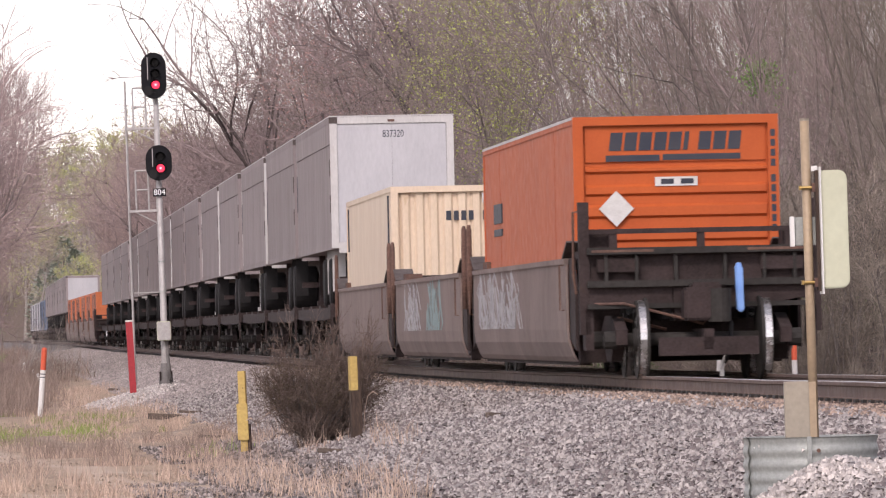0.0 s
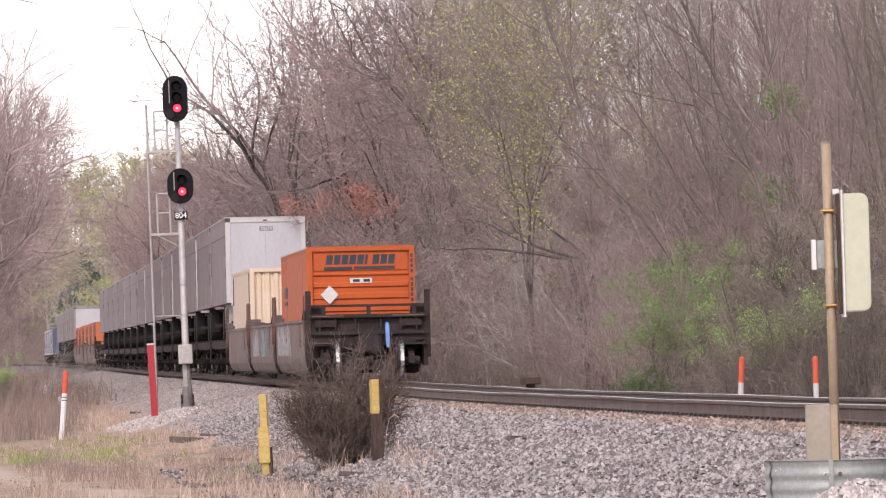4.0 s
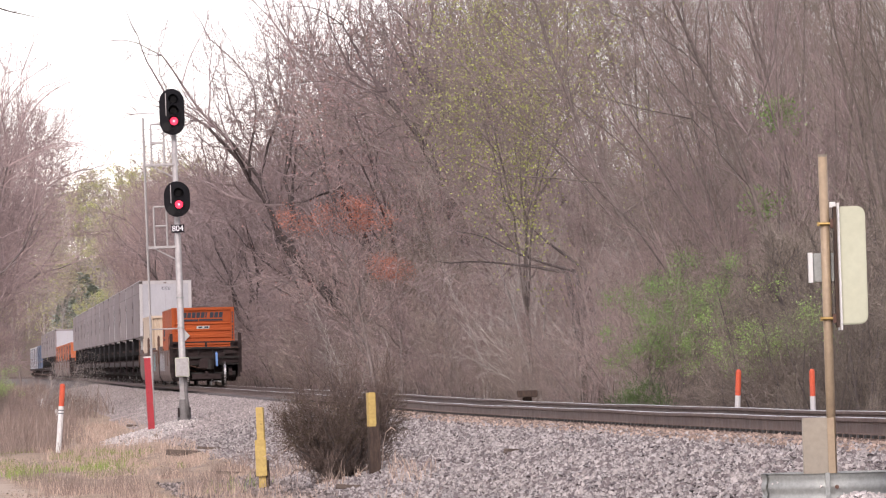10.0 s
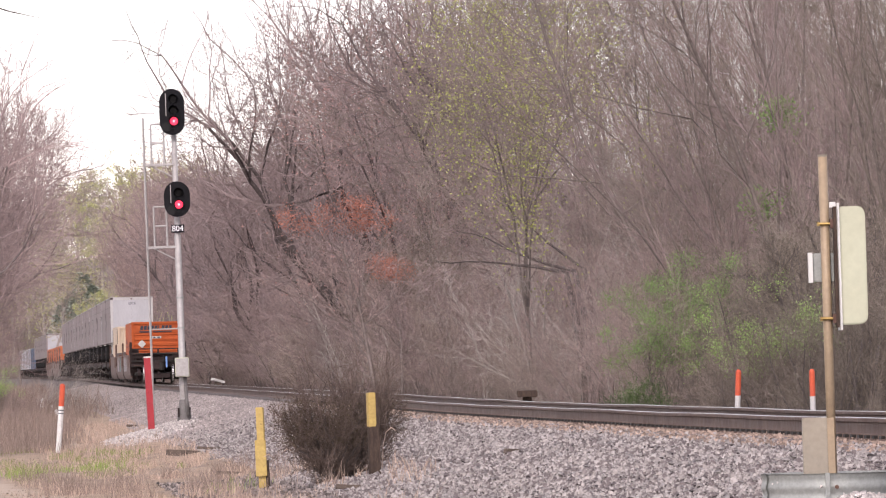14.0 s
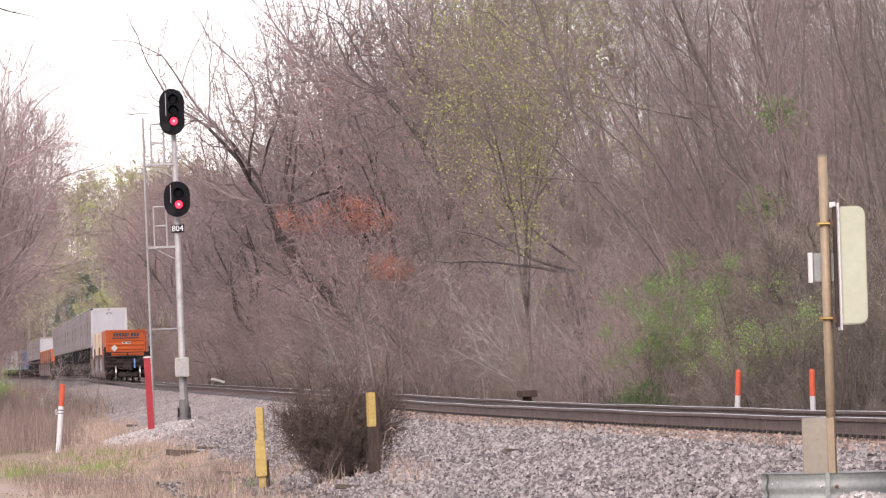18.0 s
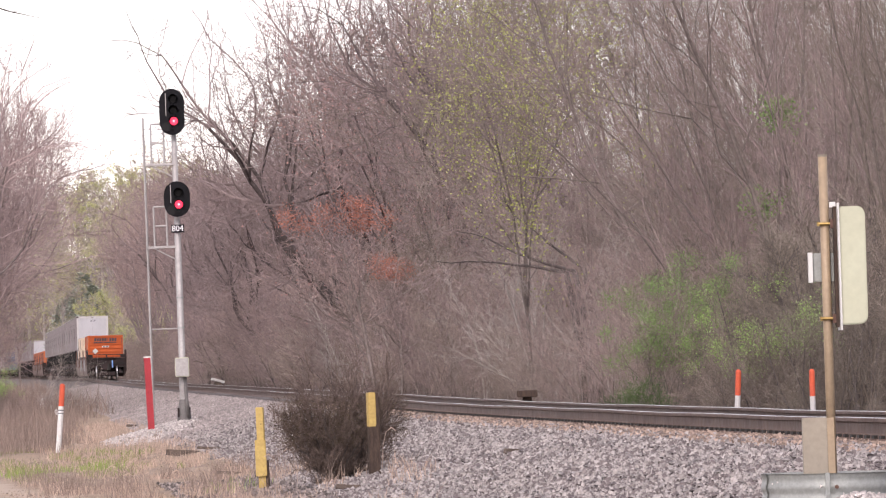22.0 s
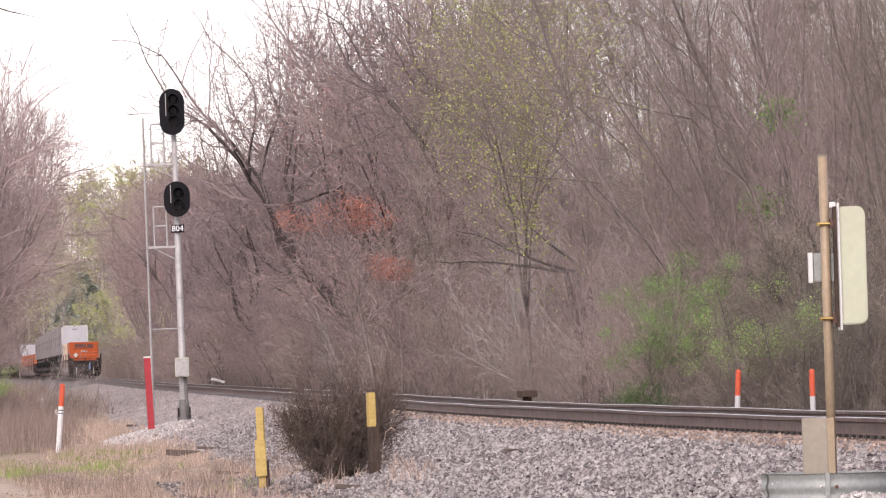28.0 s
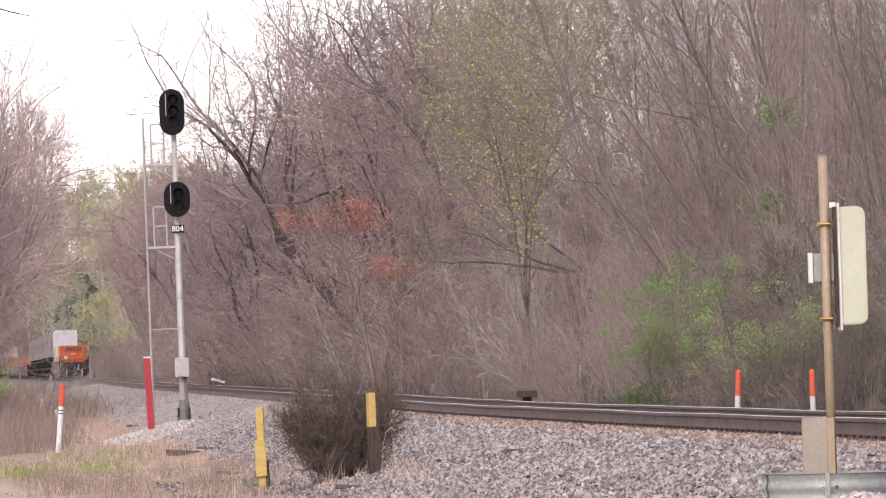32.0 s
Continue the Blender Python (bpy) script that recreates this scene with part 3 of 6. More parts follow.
def well_unit(car, y0, y1):
    """One trough of the well car between y0 and y1."""
    for sx in (-1, 1):
        outer = [(1.44, 1.50), (1.44, 0.62), (1.425, 0.46), (1.36, 0.28), (1.31, 0.215)]
        prof = [(sx * x, z) for x, z in outer] + [(sx * (x - 0.03), z) for x, z in reversed(outer)]
        wall = part("side_wall", Geo().prism(prof, "y", y0, y1), M["well_grey"], car)
        part("top_chord", Geo().box(sx * 1.37 - 0.09, sx * 1.37 + 0.09, y0, y1, 1.44, 1.505), M["well_grey"], wall)
        part("bottom_chord", Geo().box(sx * 1.2 - 0.07, sx * 1.2 + 0.07, y0 + 0.2, y1 - 0.2, 0.17, 0.24), M["car_black"], wall)
        for ya, d in ((y0, 1), (y1, -1)):
            part("wing_plate", Geo().prism([(ya - d * 0.42, 1.70), (ya - d * 0.37, 1.72), (ya + d * 0.42, 1.52), (ya + d * 0.38, 1.49)], "x", min(sx * 1.455, sx * 1.12), max(sx * 1.455, sx * 1.12)), M["well_dark"], car, "slanted guide plate")
            part("lock_bracket", Geo().box(sx * 1.2 - 0.14, sx * 1.2 + 0.14, min(ya + d * 0.7, ya + d * 1.5), max(ya + d * 0.7, ya + d * 1.5), 1.5, 1.62), M["rust"], car, "rusty corner bracket")
            part("grab_iron", Geo().tube([(sx * 1.46, ya + d * 0.1, 1.42), (sx * 1.51, ya + d * 0.1, 1.42), (sx * 1.51, ya + d * 0.1, 0.86), (sx * 1.46, ya + d * 0.1, 0.86)], 0.012, 6), M["rust"], wall)
    part("floor", Geo().box(-1.2, 1.2, y0, y1, 0.2, 0.27), M["car_black"], car)


def unit_end(car, y, d, posts=True):
    """The platform over a truck at a unit's end; d points away from the well."""
    lo, hi = sorted((y, y + d * 1.9))
    part("end_platform", Geo().box(-1.32, 1.32, lo, hi, 1.36, 1.44).box(-1.30, 1.30, min(y, y + d * 0.25), max(y, y + d * 0.25), 0.2, 1.6).box(-0.35, 0.35, lo, hi, 0.72, 1.36), M["car_black"], car)
    for sx in (-1, 1) if posts else ():
        part("stanchion", Geo().tube([(sx * 1.43, y + d * 0.95, 0.95), (sx * 1.43, y + d * 0.95, 1.5), (sx * 1.43, y + d * 0.95, 2.12), (sx * 1.43, y + d * 0.95, 2.20)], [0.045, 0.045, 0.04, 0.025], 10), M["rust"], car, "rusty upright post", smooth=True)
    for sx in (-1, 1):
        part("corner_plate", Geo().prism([(y, 1.5), (y, 0.5), (y + d * 0.9, 0.35), (y + d * 0.9, 1.1), (y + d * 0.5, 1.5)], "x", sx * 1.38 - 0.02, sx * 1.38 + 0.02), M["car_black"], car)


def well_car(name="well_car", label="weathered grey three-unit container well car with scrawled paint"):
    """Three wells; y = 0 is the middle, the last unit's load ends at y = -28."""
    car = thing(name, label, "freight car")
    pitch = 20.1
    for k in range(3):
        y0 = -28.0 + k * pitch - 0.45
        well_unit(car, y0, y0 + 17.05)
        unit_end(car, y0, -1, k > 0)
        unit_end(car, y0 + 17.05, 1)
    for y in (-30.2, -10.0, 10.1, 30.7):
        truck(car, y)
    # the car's tail end
    y = -28.45
    end = part("end_sill", Geo().box(-1.36, 1.36, y - 2.45, y - 2.38, 0.95, 1.60).box(-1.36, 1.36, y - 2.5, y - 0.2, 1.50, 1.58), M["car_black"], car, "black riveted end sill")
    for x in (-1.15, -0.78, -0.3, 0.3, 0.78, 1.15):
        part("web_rib", Geo().box(x - 0.02, x + 0.02, y - 2.58, y - 2.45, 1.2, 1.52), M["wheel"], end)
    for sx in (-1, 1):
        part("access_panel", Geo().box(sx * 1.0 - 0.26, sx * 1.0 + 0.26, y - 2.56, y - 2.452, 1.30, 1.47), M["car_black"], end, bevel=0.01)
        part("light_edge", Geo().box(sx * 0.95 - 0.38, sx * 0.95 + 0.38, y - 2.625, y - 2.60, 1.545, 1.575), M["rust"], end)
    for z0, z1 in ((1.52, 1.60), (1.12, 1.20), (0.86, 0.92)):
        part("flange", Geo().box(-1.38, 1.38, y - 2.62, y - 2.45, z0, z1), M["wheel"], end)
    part("end_plate", Geo().prism([(-1.36, 1.2), (1.36, 1.2), (1.36, 0.98), (0.5, 0.84), (-0.5, 0.84), (-1.36, 0.92)], "y", y - 2.52, y - 2.46), M["car_black"], end)
    for sx in (-1, 1):
        part("end_post", Geo().box(sx * 1.41 - 0.065, sx * 1.41 + 0.065, y - 2.5, y - 2.36, 0.55, 2.16), M["car_black"], car, "rusty end post")
        part("step", Geo().box(sx * 1.36 - 0.05, sx * 1.36 + 0.05, y - 2.5, y - 2.1, 0.36, 0.86), M["car_black"], car)
        part("grab_iron", Geo().tube([(sx * 1.47, y - 2.3, 2.05), (sx * 1.49, y - 1.9, 2.05), (sx * 1.49, y - 1.8, 1.3), (sx * 1.46, y - 1.8, 1.05)], 0.016, 6), M["rust"], car)
    rail = part("handrail", Geo().box(-1.40, 1.40, y - 2.47, y - 2.40, 1.77, 1.83), M["car_black"], car)
    for x in (-1.05, 0.02, 1.1):
        part("rail_support", Geo().box(x - 0.05, x + 0.05, y - 2.46, y - 2.42, 1.58, 1.78), M["car_black"], rail)
    for sx in (-1, 1):
        part("side_box", Geo().box(sx * 1.2 - 0.16, sx * 1.2 + 0.16, y - 2.3, y - 1.8, 1.58, 1.78), M["car_black"], car)
    coupler(car, y - 2.25)
    part("brake_beam", Geo().box(-0.6, 0.6, -31.9, -31.75, 0.28, 0.50).box(-0.06, 0.06, -31.9, -30.3, 0.35, 0.6), M["car_black"], car)
    part("lever_rod", Geo().tube([(-1.0, y - 2.3, 0.75), (-0.4, y - 2.2, 0.6)], 0.02, 6), M["rust"], car)
    part("draft_gear", Geo().box(-0.36, 0.36, y - 2.55, y - 1.6, 0.70, 1.18), M["car_black"], car, bevel=0.03)
    part("uncoupling_rod", Geo().tube([(-1.3, y - 2.6, 0.92), (-0.95, y - 2.65, 0.92), (0.0, y - 2.75, 0.66), (0.1, y - 2.8, 0.78)], 0.018, 6), M["rust"], car)
    hose = part("brake_hose", Geo().tube([(0.28, y - 2.7, 0.85), (0.32, y - 2.95, 0.66), (0.30, y - 3.0, 0.36), (0.22, y - 2.98, 0.18)], 0.028, 8), M["tyre"], car, smooth=True)
    part("hose_coupling", Geo().tube([(0.25, y - 2.98, 0.26), (0.17, y - 2.98, 0.10)], 0.03, 8).box(0.165, 0.215, y - 3.0, y - 2.96, 0.02, 0.13), M["silver"], hose, "bright metal hose coupling")
    part("tail_marker", Geo().prism([(0.40, 0.80), (0.485, 0.79), (0.475, 1.34), (0.435, 1.41), (0.385, 1.36)], "y", y - 2.95, y - 2.8), M["blue"], car, "sky-blue tail marker bag", bevel=0.02)
    return car


def graffiti(car, side_y0, side_y1, material, n, seed, z0=0.5, z1=1.45):
    """Sprayed strokes on the side wall, as thin paint."""
    r = random.Random(seed)
    g = Geo()
    for _ in range(n):
        y = r.uniform(side_y0, side_y1)
        z = r.uniform(z0 + 0.3, z1)
        w = r.uniform(0.025, 0.10)
        pts = [(y, z)]
        for _ in range(r.randint(2, 4)):
            pts.append((pts[-1][0] + r.uniform(-0.7, 0.5), max(pts[-1][1] - r.uniform(0.12, 0.4), 0.64)))
        for a, b in zip(pts, pts[1:]):
            d = r.uniform(0.001, 0.004)
            g.prism([(a[0] - w, a[1]), (a[0] + w, a[1]), (b[0] + w, b[1]), (b[0] - w, b[1])], "x", -1.4435 - d, -1.441)
    part("sprayed_paint", g, M[material], car)


def frame_box(L, W, H, z, post=0.13):
    """Corner posts and rails of a container, y from 0 to L."""
    g = Geo()
    for x in (-W / 2, W / 2 - post):
        for y in (0, L - post):
            g.box(x, x + post, y, y + post, z, z + H)
        for zz in (z, z + H - 0.09):
            g.box(x, x + 0.07, post, L - post, zz, zz + 0.09)
    for y in (0, L - post):
        for zz in (z, z + H - 0.11):
            g.box(-W / 2 + post, W / 2 - post, y, y + 0.10, zz, zz + 0.11)
    return g


def orange_container(z=0.35, L=16.15):
    """The last load: ribbed tail wall with lettering reduced to bars. y = 0 is its middle."""
    W, H = 2.59, 2.90
    t = thing("shipping_container", "orange ribbed intermodal container with dark bars of lettering", "container")
    place = pose(0, -L / 2, 0)
    part("frame", frame_box(L, W, H, z), M["orange"], t, place=place)
    part("body", Geo().box(-W / 2 + 0.015, W / 2 - 0.015, 0.09, L - 0.09, z + 0.05, z + H - 0.012), M["orange"], t, place=place)
    for i in range(2):
        for sx in (-1, 1):
            y = 3.1 + i * 9.8
            part("side_seam", Geo().box(sx * (W / 2 - 0.013) - 0.003, sx * (W / 2 - 0.013) + 0.003, y, y + 0.015, z + 0.1, z + H - 0.1), M["orange"], t, place=place)
    # ribs of the tail wall
    rows = [(0.13, 0.20), (0.33, 0.53), (0.66, 0.86), (0.99, 1.19), (1.32, 1.50), (1.62, 1.80), (1.90, 2.05), (2.18, 2.28)]
    for a, b in rows:
        g = Geo().prism([(0.095, z + a), (0.045, z + a + 0.035), (0.045, z + b - 0.035), (0.095, z + b)], "x", -W / 2 + 0.16, W / 2 - 0.16)
        part("rib", g, M["orange"], t, place=place)
    part("name_panel", Geo().box(-W / 2 + 0.16, W / 2 - 0.16, 0.06, 0.095, z + 2.33, z + 2.76), M["orange"], t, place=place)
    part("top_strip", Geo().box(-W / 2 - 0.004, -W / 2 + 0.03, 0.02, L, z + H - 0.03, z + H + 0.006), M["trailer_trim"], t, "pale strip along the top edge", place=place)
    # plain bars where words stand
    for i in range(9):
        x = -0.84 + i * 0.187
        w = 0.155 if i != 5 else 0.06
        part("name_bar", Geo().box(x, x + w, 0.052, 0.06, z + 2.47, z + 2.70, lean=0.03), M["navy"], t, place=place)
    part("underline_bar", Geo().box(-0.88, -0.20, 0.052, 0.06, z + 2.335, z + 2.415).box(-0.16, 0.82, 0.052, 0.06, z + 2.345, z + 2.42), M["navy"], t, place=place)
    for i in range(10):
        zz = z + 2.62 - i * 0.125 - (0.07 if i > 3 else 0)
        part("code_bar", Geo().box(1.195, 1.255, -0.006, 0.0, zz, zz + 0.09), M["navy"], t, place=place)
    vent = part("vent", Geo().box(-0.265, 0.27, 0.03, 0.07, z + 2.02, z + 2.135), M["silver"], t, "grey metal vent plate", place=place)
    for x in (-0.19, 0.06):
        part("slot", Geo().box(x, x + 0.16, 0.024, 0.03, z + 2.045, z + 2.11), M["navy"], vent)
    part("placard", Geo().prism([(-0.76, z + 1.52), (-0.54, z + 1.745), (-0.76, z + 1.97), (-0.98, z + 1.745)], "y", 0.018, 0.04), M["silver"], t, "blank silver diamond placard", place=place)
    for k, (a, b) in enumerate(((2.02, 2.30), (1.84, 1.94))):
        part("emblem_bar", Geo().box(-W / 2 - 0.006, -W / 2 + 0.02, L - 3.6, L - 2.1, z + a - 0.25, z + b - 0.25), M["navy"], t, place=place)
    return t


def cream_container(z=0.34, L=15.97):
    W, H = 2.59, 2.90
    t = thing("shipping_container", "cream corrugated container with rust streaks and dark bars", "container")
    place = pose(0, -L / 2, 0)
    part("frame", frame_box(L, W, H, z), M["cream"], t, place=place)
    part("body", Geo().box(-W / 2 + 0.015, W / 2 - 0.015, 0.11, L - 0.09, z + 0.05, z + H - 0.012), M["cream"], t, place=place)
    for i in range(9):
        x = -W / 2 + 0.17 + i * 0.255
        part("corrugation", Geo().prism([(x, 0.11), (x + 0.04, 0.06), (x + 0.15, 0.06), (x + 0.19, 0.11)], "z", z + 0.12, z + H - 0.12), M["cream"], t, place=place)
    for i in range(8):
        x = -0.30 + i * 0.135 + (0.12 if i > 3 else 0)
        part("code_bar", Geo().box(x, x + 0.09, 0.052, 0.058, z + 2.28, z + 2.45), M["navy"], t, place=place)
    part("vent", Geo().box(0.35, 0.95, 0.02, 0.07, z + 2.58, z + 2.76), M["silver"], t, "grey metal vent plate", place=place)
    for y in (0.9, 15.2):
        part("hinge", Geo().box(-W / 2 - 0.012, -W / 2 + 0.02, y, y + 0.06, z + 1.9, z + 2.75), M["navy"], t, place=place)
    return t


def plain_container(material, label, z=0.32, L=16.15):
    W, H = 2.59, 2.90
    t = thing("shipping_container", label, "container")
    place = pose(0, -L / 2, 0)
    part("frame", frame_box(L, W, H, z), M[material], t, place=place)
    part("body", Geo().box(-W / 2 + 0.015, W / 2 - 0.015, 0.05, L - 0.05, z + 0.05, z + H - 0.012), M[material], t, place=place)
    for i in range(5):
        part("seam", Geo().box(-W / 2 - 0.004, -W / 2 + 0.02, 2.4 + i * 2.8, 2.5 + i * 2.8, z + 0.15, z + H - 0.15), M["navy"], t, place=place)
    return t


def trailer(number="", tail="trailer_door", front="trailer_side", flaps="tyre"):
    """A road trailer on the flat car; y = 0 is its middle, its tail is at y = -8.08."""
    L, W, z0, z1 = 16.15, 2.59, 2.40, 5.13
    t = thing("semi_trailer", "grey dry-van trailer with pale doors, riding piggyback", "trailer")
    place = pose(0, -L / 2, 0)
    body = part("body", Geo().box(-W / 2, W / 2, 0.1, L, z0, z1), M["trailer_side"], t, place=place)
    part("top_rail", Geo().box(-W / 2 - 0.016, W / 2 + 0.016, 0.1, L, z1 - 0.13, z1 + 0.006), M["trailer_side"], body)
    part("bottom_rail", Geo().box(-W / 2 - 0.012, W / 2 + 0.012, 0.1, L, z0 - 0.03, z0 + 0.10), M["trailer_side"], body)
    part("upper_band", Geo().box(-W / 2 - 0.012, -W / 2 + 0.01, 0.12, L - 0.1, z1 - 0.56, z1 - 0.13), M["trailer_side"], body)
    part("band_gap", Geo().box(-W / 2 - 0.004, -W / 2 + 0.01, 0.12, L - 0.1, z1 - 0.575, z1 - 0.56), M["well_dark"], body)
    part("roof_edge", Geo().box(-W / 2 - 0.012, W / 2 + 0.012, 0.0, L, z1 + 0.007, z1 + 0.03), M["trailer_trim"], body, "pale strip along the roof edge")
    for zz in (z0 + 0.75, z0 + 1.5):
        part("latch", Geo().box(-W / 2 - 0.02, -W / 2 + 0.01, 0.14, 0.19, zz, zz + 0.36), M["well_dark"], body)
    for i in range(3):
        part("side_post", Geo().box(-W / 2 - 0.003, -W / 2 + 0.01, 3.9 + i * 4.0, 3.98 + i * 4.0, z0 + 0.1, z1 - 0.1), M["trailer_side"], body)
    part("marker_strip", Geo().box(-W / 2 - 0.012, -W / 2 + 0.01, L - 0.16, L - 0.08, z0 + 1.0, z1 - 0.9), M["navy"], body)
    fr = part("tail_frame", Geo().box(-W / 2, -W / 2 + 0.15, 0, 0.1, z0, z1).box(W / 2 - 0.15, W / 2, 0, 0.1, z0, z1).box(-W / 2 + 0.15, W / 2 - 0.15, 0, 0.1, z1 - 0.14, z1).box(-W / 2 + 0.15, W / 2 - 0.15, 0, 0.1, z0 - 0.1, z0 + 0.12), M["trailer_trim" if front == "trailer_trim" or number else "trailer_side"], t, "white painted door frame" if front == "trailer_trim" or number else "", place=place)
    for sx in (-1, 1):
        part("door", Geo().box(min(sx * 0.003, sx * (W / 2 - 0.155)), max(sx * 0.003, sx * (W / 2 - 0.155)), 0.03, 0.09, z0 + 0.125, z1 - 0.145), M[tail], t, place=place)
    part("head_frame", Geo().box(-W / 2 - 0.01, W / 2 + 0.01, L - 0.06, L + 0.015, z0, z1 + 0.004), M[front], t, "white front corner" if front == "trailer_trim" else "", place=place)
    part("lamp_bar", Geo().box(-0.08, 0.06, -0.01, 0.0, z1 - 0.11, z1 - 0.06), M["rust"], fr)
    part("corner_cap", Geo().box(-W / 2 - 0.014, -W / 2 + 0.16, -0.006, 0.0, z1 - 0.13, z1 + 0.006), M["well_dark"], fr, "dark corner cap")
    under = part("underframe", Geo().box(-0.55, -0.4, 0.4, L - 1, 2.1, 2.40).box(0.4, 0.55, 0.4, L - 1, 2.1, 2.40), M["car_black"], t, place=place)
    part("bumper", Geo().box(-1.15, 1.15, 0.05, 0.17, 1.68, 1.80).box(-0.7, -0.6, 0.05, 0.15, 1.8, 2.4).box(0.6, 0.7, 0.05, 0.15, 1.8, 2.4), M["car_black"], t, place=place)
    for y in (1.7, 4.3):
        part("axle", Geo().tube([(-1.2, y, 1.69), (1.2, y, 1.69)], 0.07, 8), M["car_black"], t, place=place)
        for sx in (-1, 1):
            part("tyre", Geo().lathe([(-0.28, 0.2), (-0.28, 0.47), (-0.24, 0.51), (0.24, 0.51), (0.28, 0.47), (0.28, 0.2)], y, 1.69, 20, sx * 1.0), M["tyre"], t, place=place)
    for sx in (-1, 1):
        part("mud_flap", Geo().box(sx * 1.12 - 0.14, sx * 1.12 + 0.14, 0.75, 0.77, 1.50, 2.36), M[flaps], t, "pale rubber flap" if flaps == "flap" else "", place=place)
        part("mud_flap", Geo().box(sx * 1.12 - 0.13, sx * 1.12 + 0.13, 3.2, 3.22, 1.45, 2.38), M[flaps], t, "pale rubber flap" if flaps == "flap" else "", place=place)
        leg = part("landing_leg", Geo().box(sx * 0.9 - 0.07, sx * 0.9 + 0.07, L - 3.2, L - 3.04, 1.35, 2.40), M["silver" if front == "trailer_trim" else "car_black"], t, place=place)
        part("foot", Geo().box(sx * 0.9 - 0.13, sx * 0.9 + 0.13, L - 3.27, L - 2.97, 1.25, 1.35), M["silver" if front == "trailer_trim" else "car_black"], leg)
    if number:
        words(number, 0.215, M["navy"], "fleet_number", t, pose(0.03, -L / 2 + 0.026, 4.765, 90), 0.70)
    return t


def flat_car():
    """A low flat car for one trailer, 17.9 m between pulling faces."""
    car = thing("flat_car", "black piggyback flat car under a trailer", "freight car")
    part("deck", Geo().box(-1.30, 1.30, -8.4, 8.4, 1.06, 1.16), M["car_black"], car)
    part("centre_sill", Geo().box(-0.4, 0.4, -8.6, 8.6, 0.72, 1.06), M["car_black"], car)
    for sx in (-1, 1):
        part("side_sill", Geo().prism([(-8.4, 1.16), (8.4, 1.16), (8.4, 0.95), (5.0, 0.90), (-5.0, 0.90), (-8.4, 0.95)], "x", sx * 1.3 - 0.02, sx * 1.3 + 0.02), M["car_black"], car)
        for y in (-6.3, -2.1, 2.1, 6.3):
            part("chock", Geo().box(sx * 1.0 - 0.3, sx * 1.0 + 0.3, y - 0.5, y + 0.5, 1.16, 1.22), M["car_black"], car)
        part("ladder", Geo().box(sx * 1.33 - 0.015, sx * 1.33 + 0.015, -8.3, -8.25, 0.45, 1.25).box(sx * 1.33 - 0.015, sx * 1.33 + 0.015, -7.8, -7.75, 0.45, 1.25).box(sx * 1.33 - 0.015, sx * 1.33 + 0.015, -8.3, -7.75, 0.45, 0.49), M["car_black"], car)
    part("hitch", Geo().prism([(4.6, 1.16), (6.0, 1.16), (5.6, 2.38), (5.2, 2.38)], "x", -0.35, 0.35), M["car_black"], car)
    for y in (-6.6, 6.6):
        truck(car, y)
    coupler(car, -8.3, -1)
    return car


TRAIN = []                # (thing, metres ahead of the tail load)
REST = pose(0, 0, 0)
last_car = well_car()
graffiti(last_car, -27 + 6.5, -27 + 14.5, "graffiti_white", 80, 3)
graffiti(last_car, 2.5, 6.0, "graffiti_white", 40, 5)
graffiti(last_car, -3.5, 0.0, "graffiti_teal", 40, 6)
TRAIN.append((last_car, 28.0))
TRAIN.append((orange_container(), 8.08))
TRAIN.append((cream_container(), 40.31 + 7.98))
flat0 = flat_car()
plain0 = trailer()
white0 = trailer(front="trailer_trim")
first = trailer("837320", flaps="flap")
GAPS = {3: 1.2, 5: 1.3, 8: 1.2, 11: 1.4}
a = 62.49
for i in range(15):
    t = first if i == 0 else (plain0 if i == 1 else (white0 if i == 2 else copy_thing(white0 if i in (4, 7, 10) else plain0, REST)))
    tagged(t, group="piggyback trailers")
    TRAIN.append((t, a + 8.08))
    f = flat0 if i == 0 else copy_thing(flat0, REST)
    tagged(f, group="piggyback flat cars")
    TRAIN.append((f, a + 8.08))
    a += 17.75 + GAPS.get(i + 1, 0.0)
far_well = well_car("well_car", "dark three-unit well car carrying orange containers")
far_orange = plain_container("orange_far", "paler orange container with dark seams in a well car")
for k in range(2):
    base = 352.0 + k * 63.0
    w = far_well if k == 0 else copy_thing(far_well, REST)
    TRAIN.append((w, base + 28))
    for j in range(3):
        c = far_orange if (k, j) == (0, 0) else copy_thing(far_orange, REST)
        tagged(c, group="orange containers")
        TRAIN.append((c, base + 8.08 + j * 20.1))
a = 480.0
for i in range(8):
    t = copy_thing(plain0, REST)
    TRAIN.append((t, a + 8.08))
    TRAIN.append((copy_thing(flat0, REST), a + 8.08))
    a += 17.9
for k, (mt, label) in enumerate((("blue_hazed", "blue steel container far along the train"), ("blue_hazed", "blue steel container far along the train"), ("trailer_door", "white steel container far along the train"), ("trailer_door", "white steel container far along the train"), ("trailer_door", "white steel container far along the train"), ("trailer_door", "white steel container far along the train"))):
    base = 632.0 + k * 22.0
    c = plain_container(mt, label, z=1.17)
    TRAIN.append((c, base + 8.08))
    TRAIN.append((copy_thing(flat0, REST), base + 8.08))


# ---- trackside things ----
def stadium(w, h, n=10):
    """Outline of an upright oval with straight flanks."""
    r = w / 2
    top = [(r * math.cos(math.pi * k / n), h / 2 - r + r * math.sin(math.pi * k / n)) for k in range(n + 1)]
    return top + [(-x, -z) for x, z in top]


ADDED_VANES = []


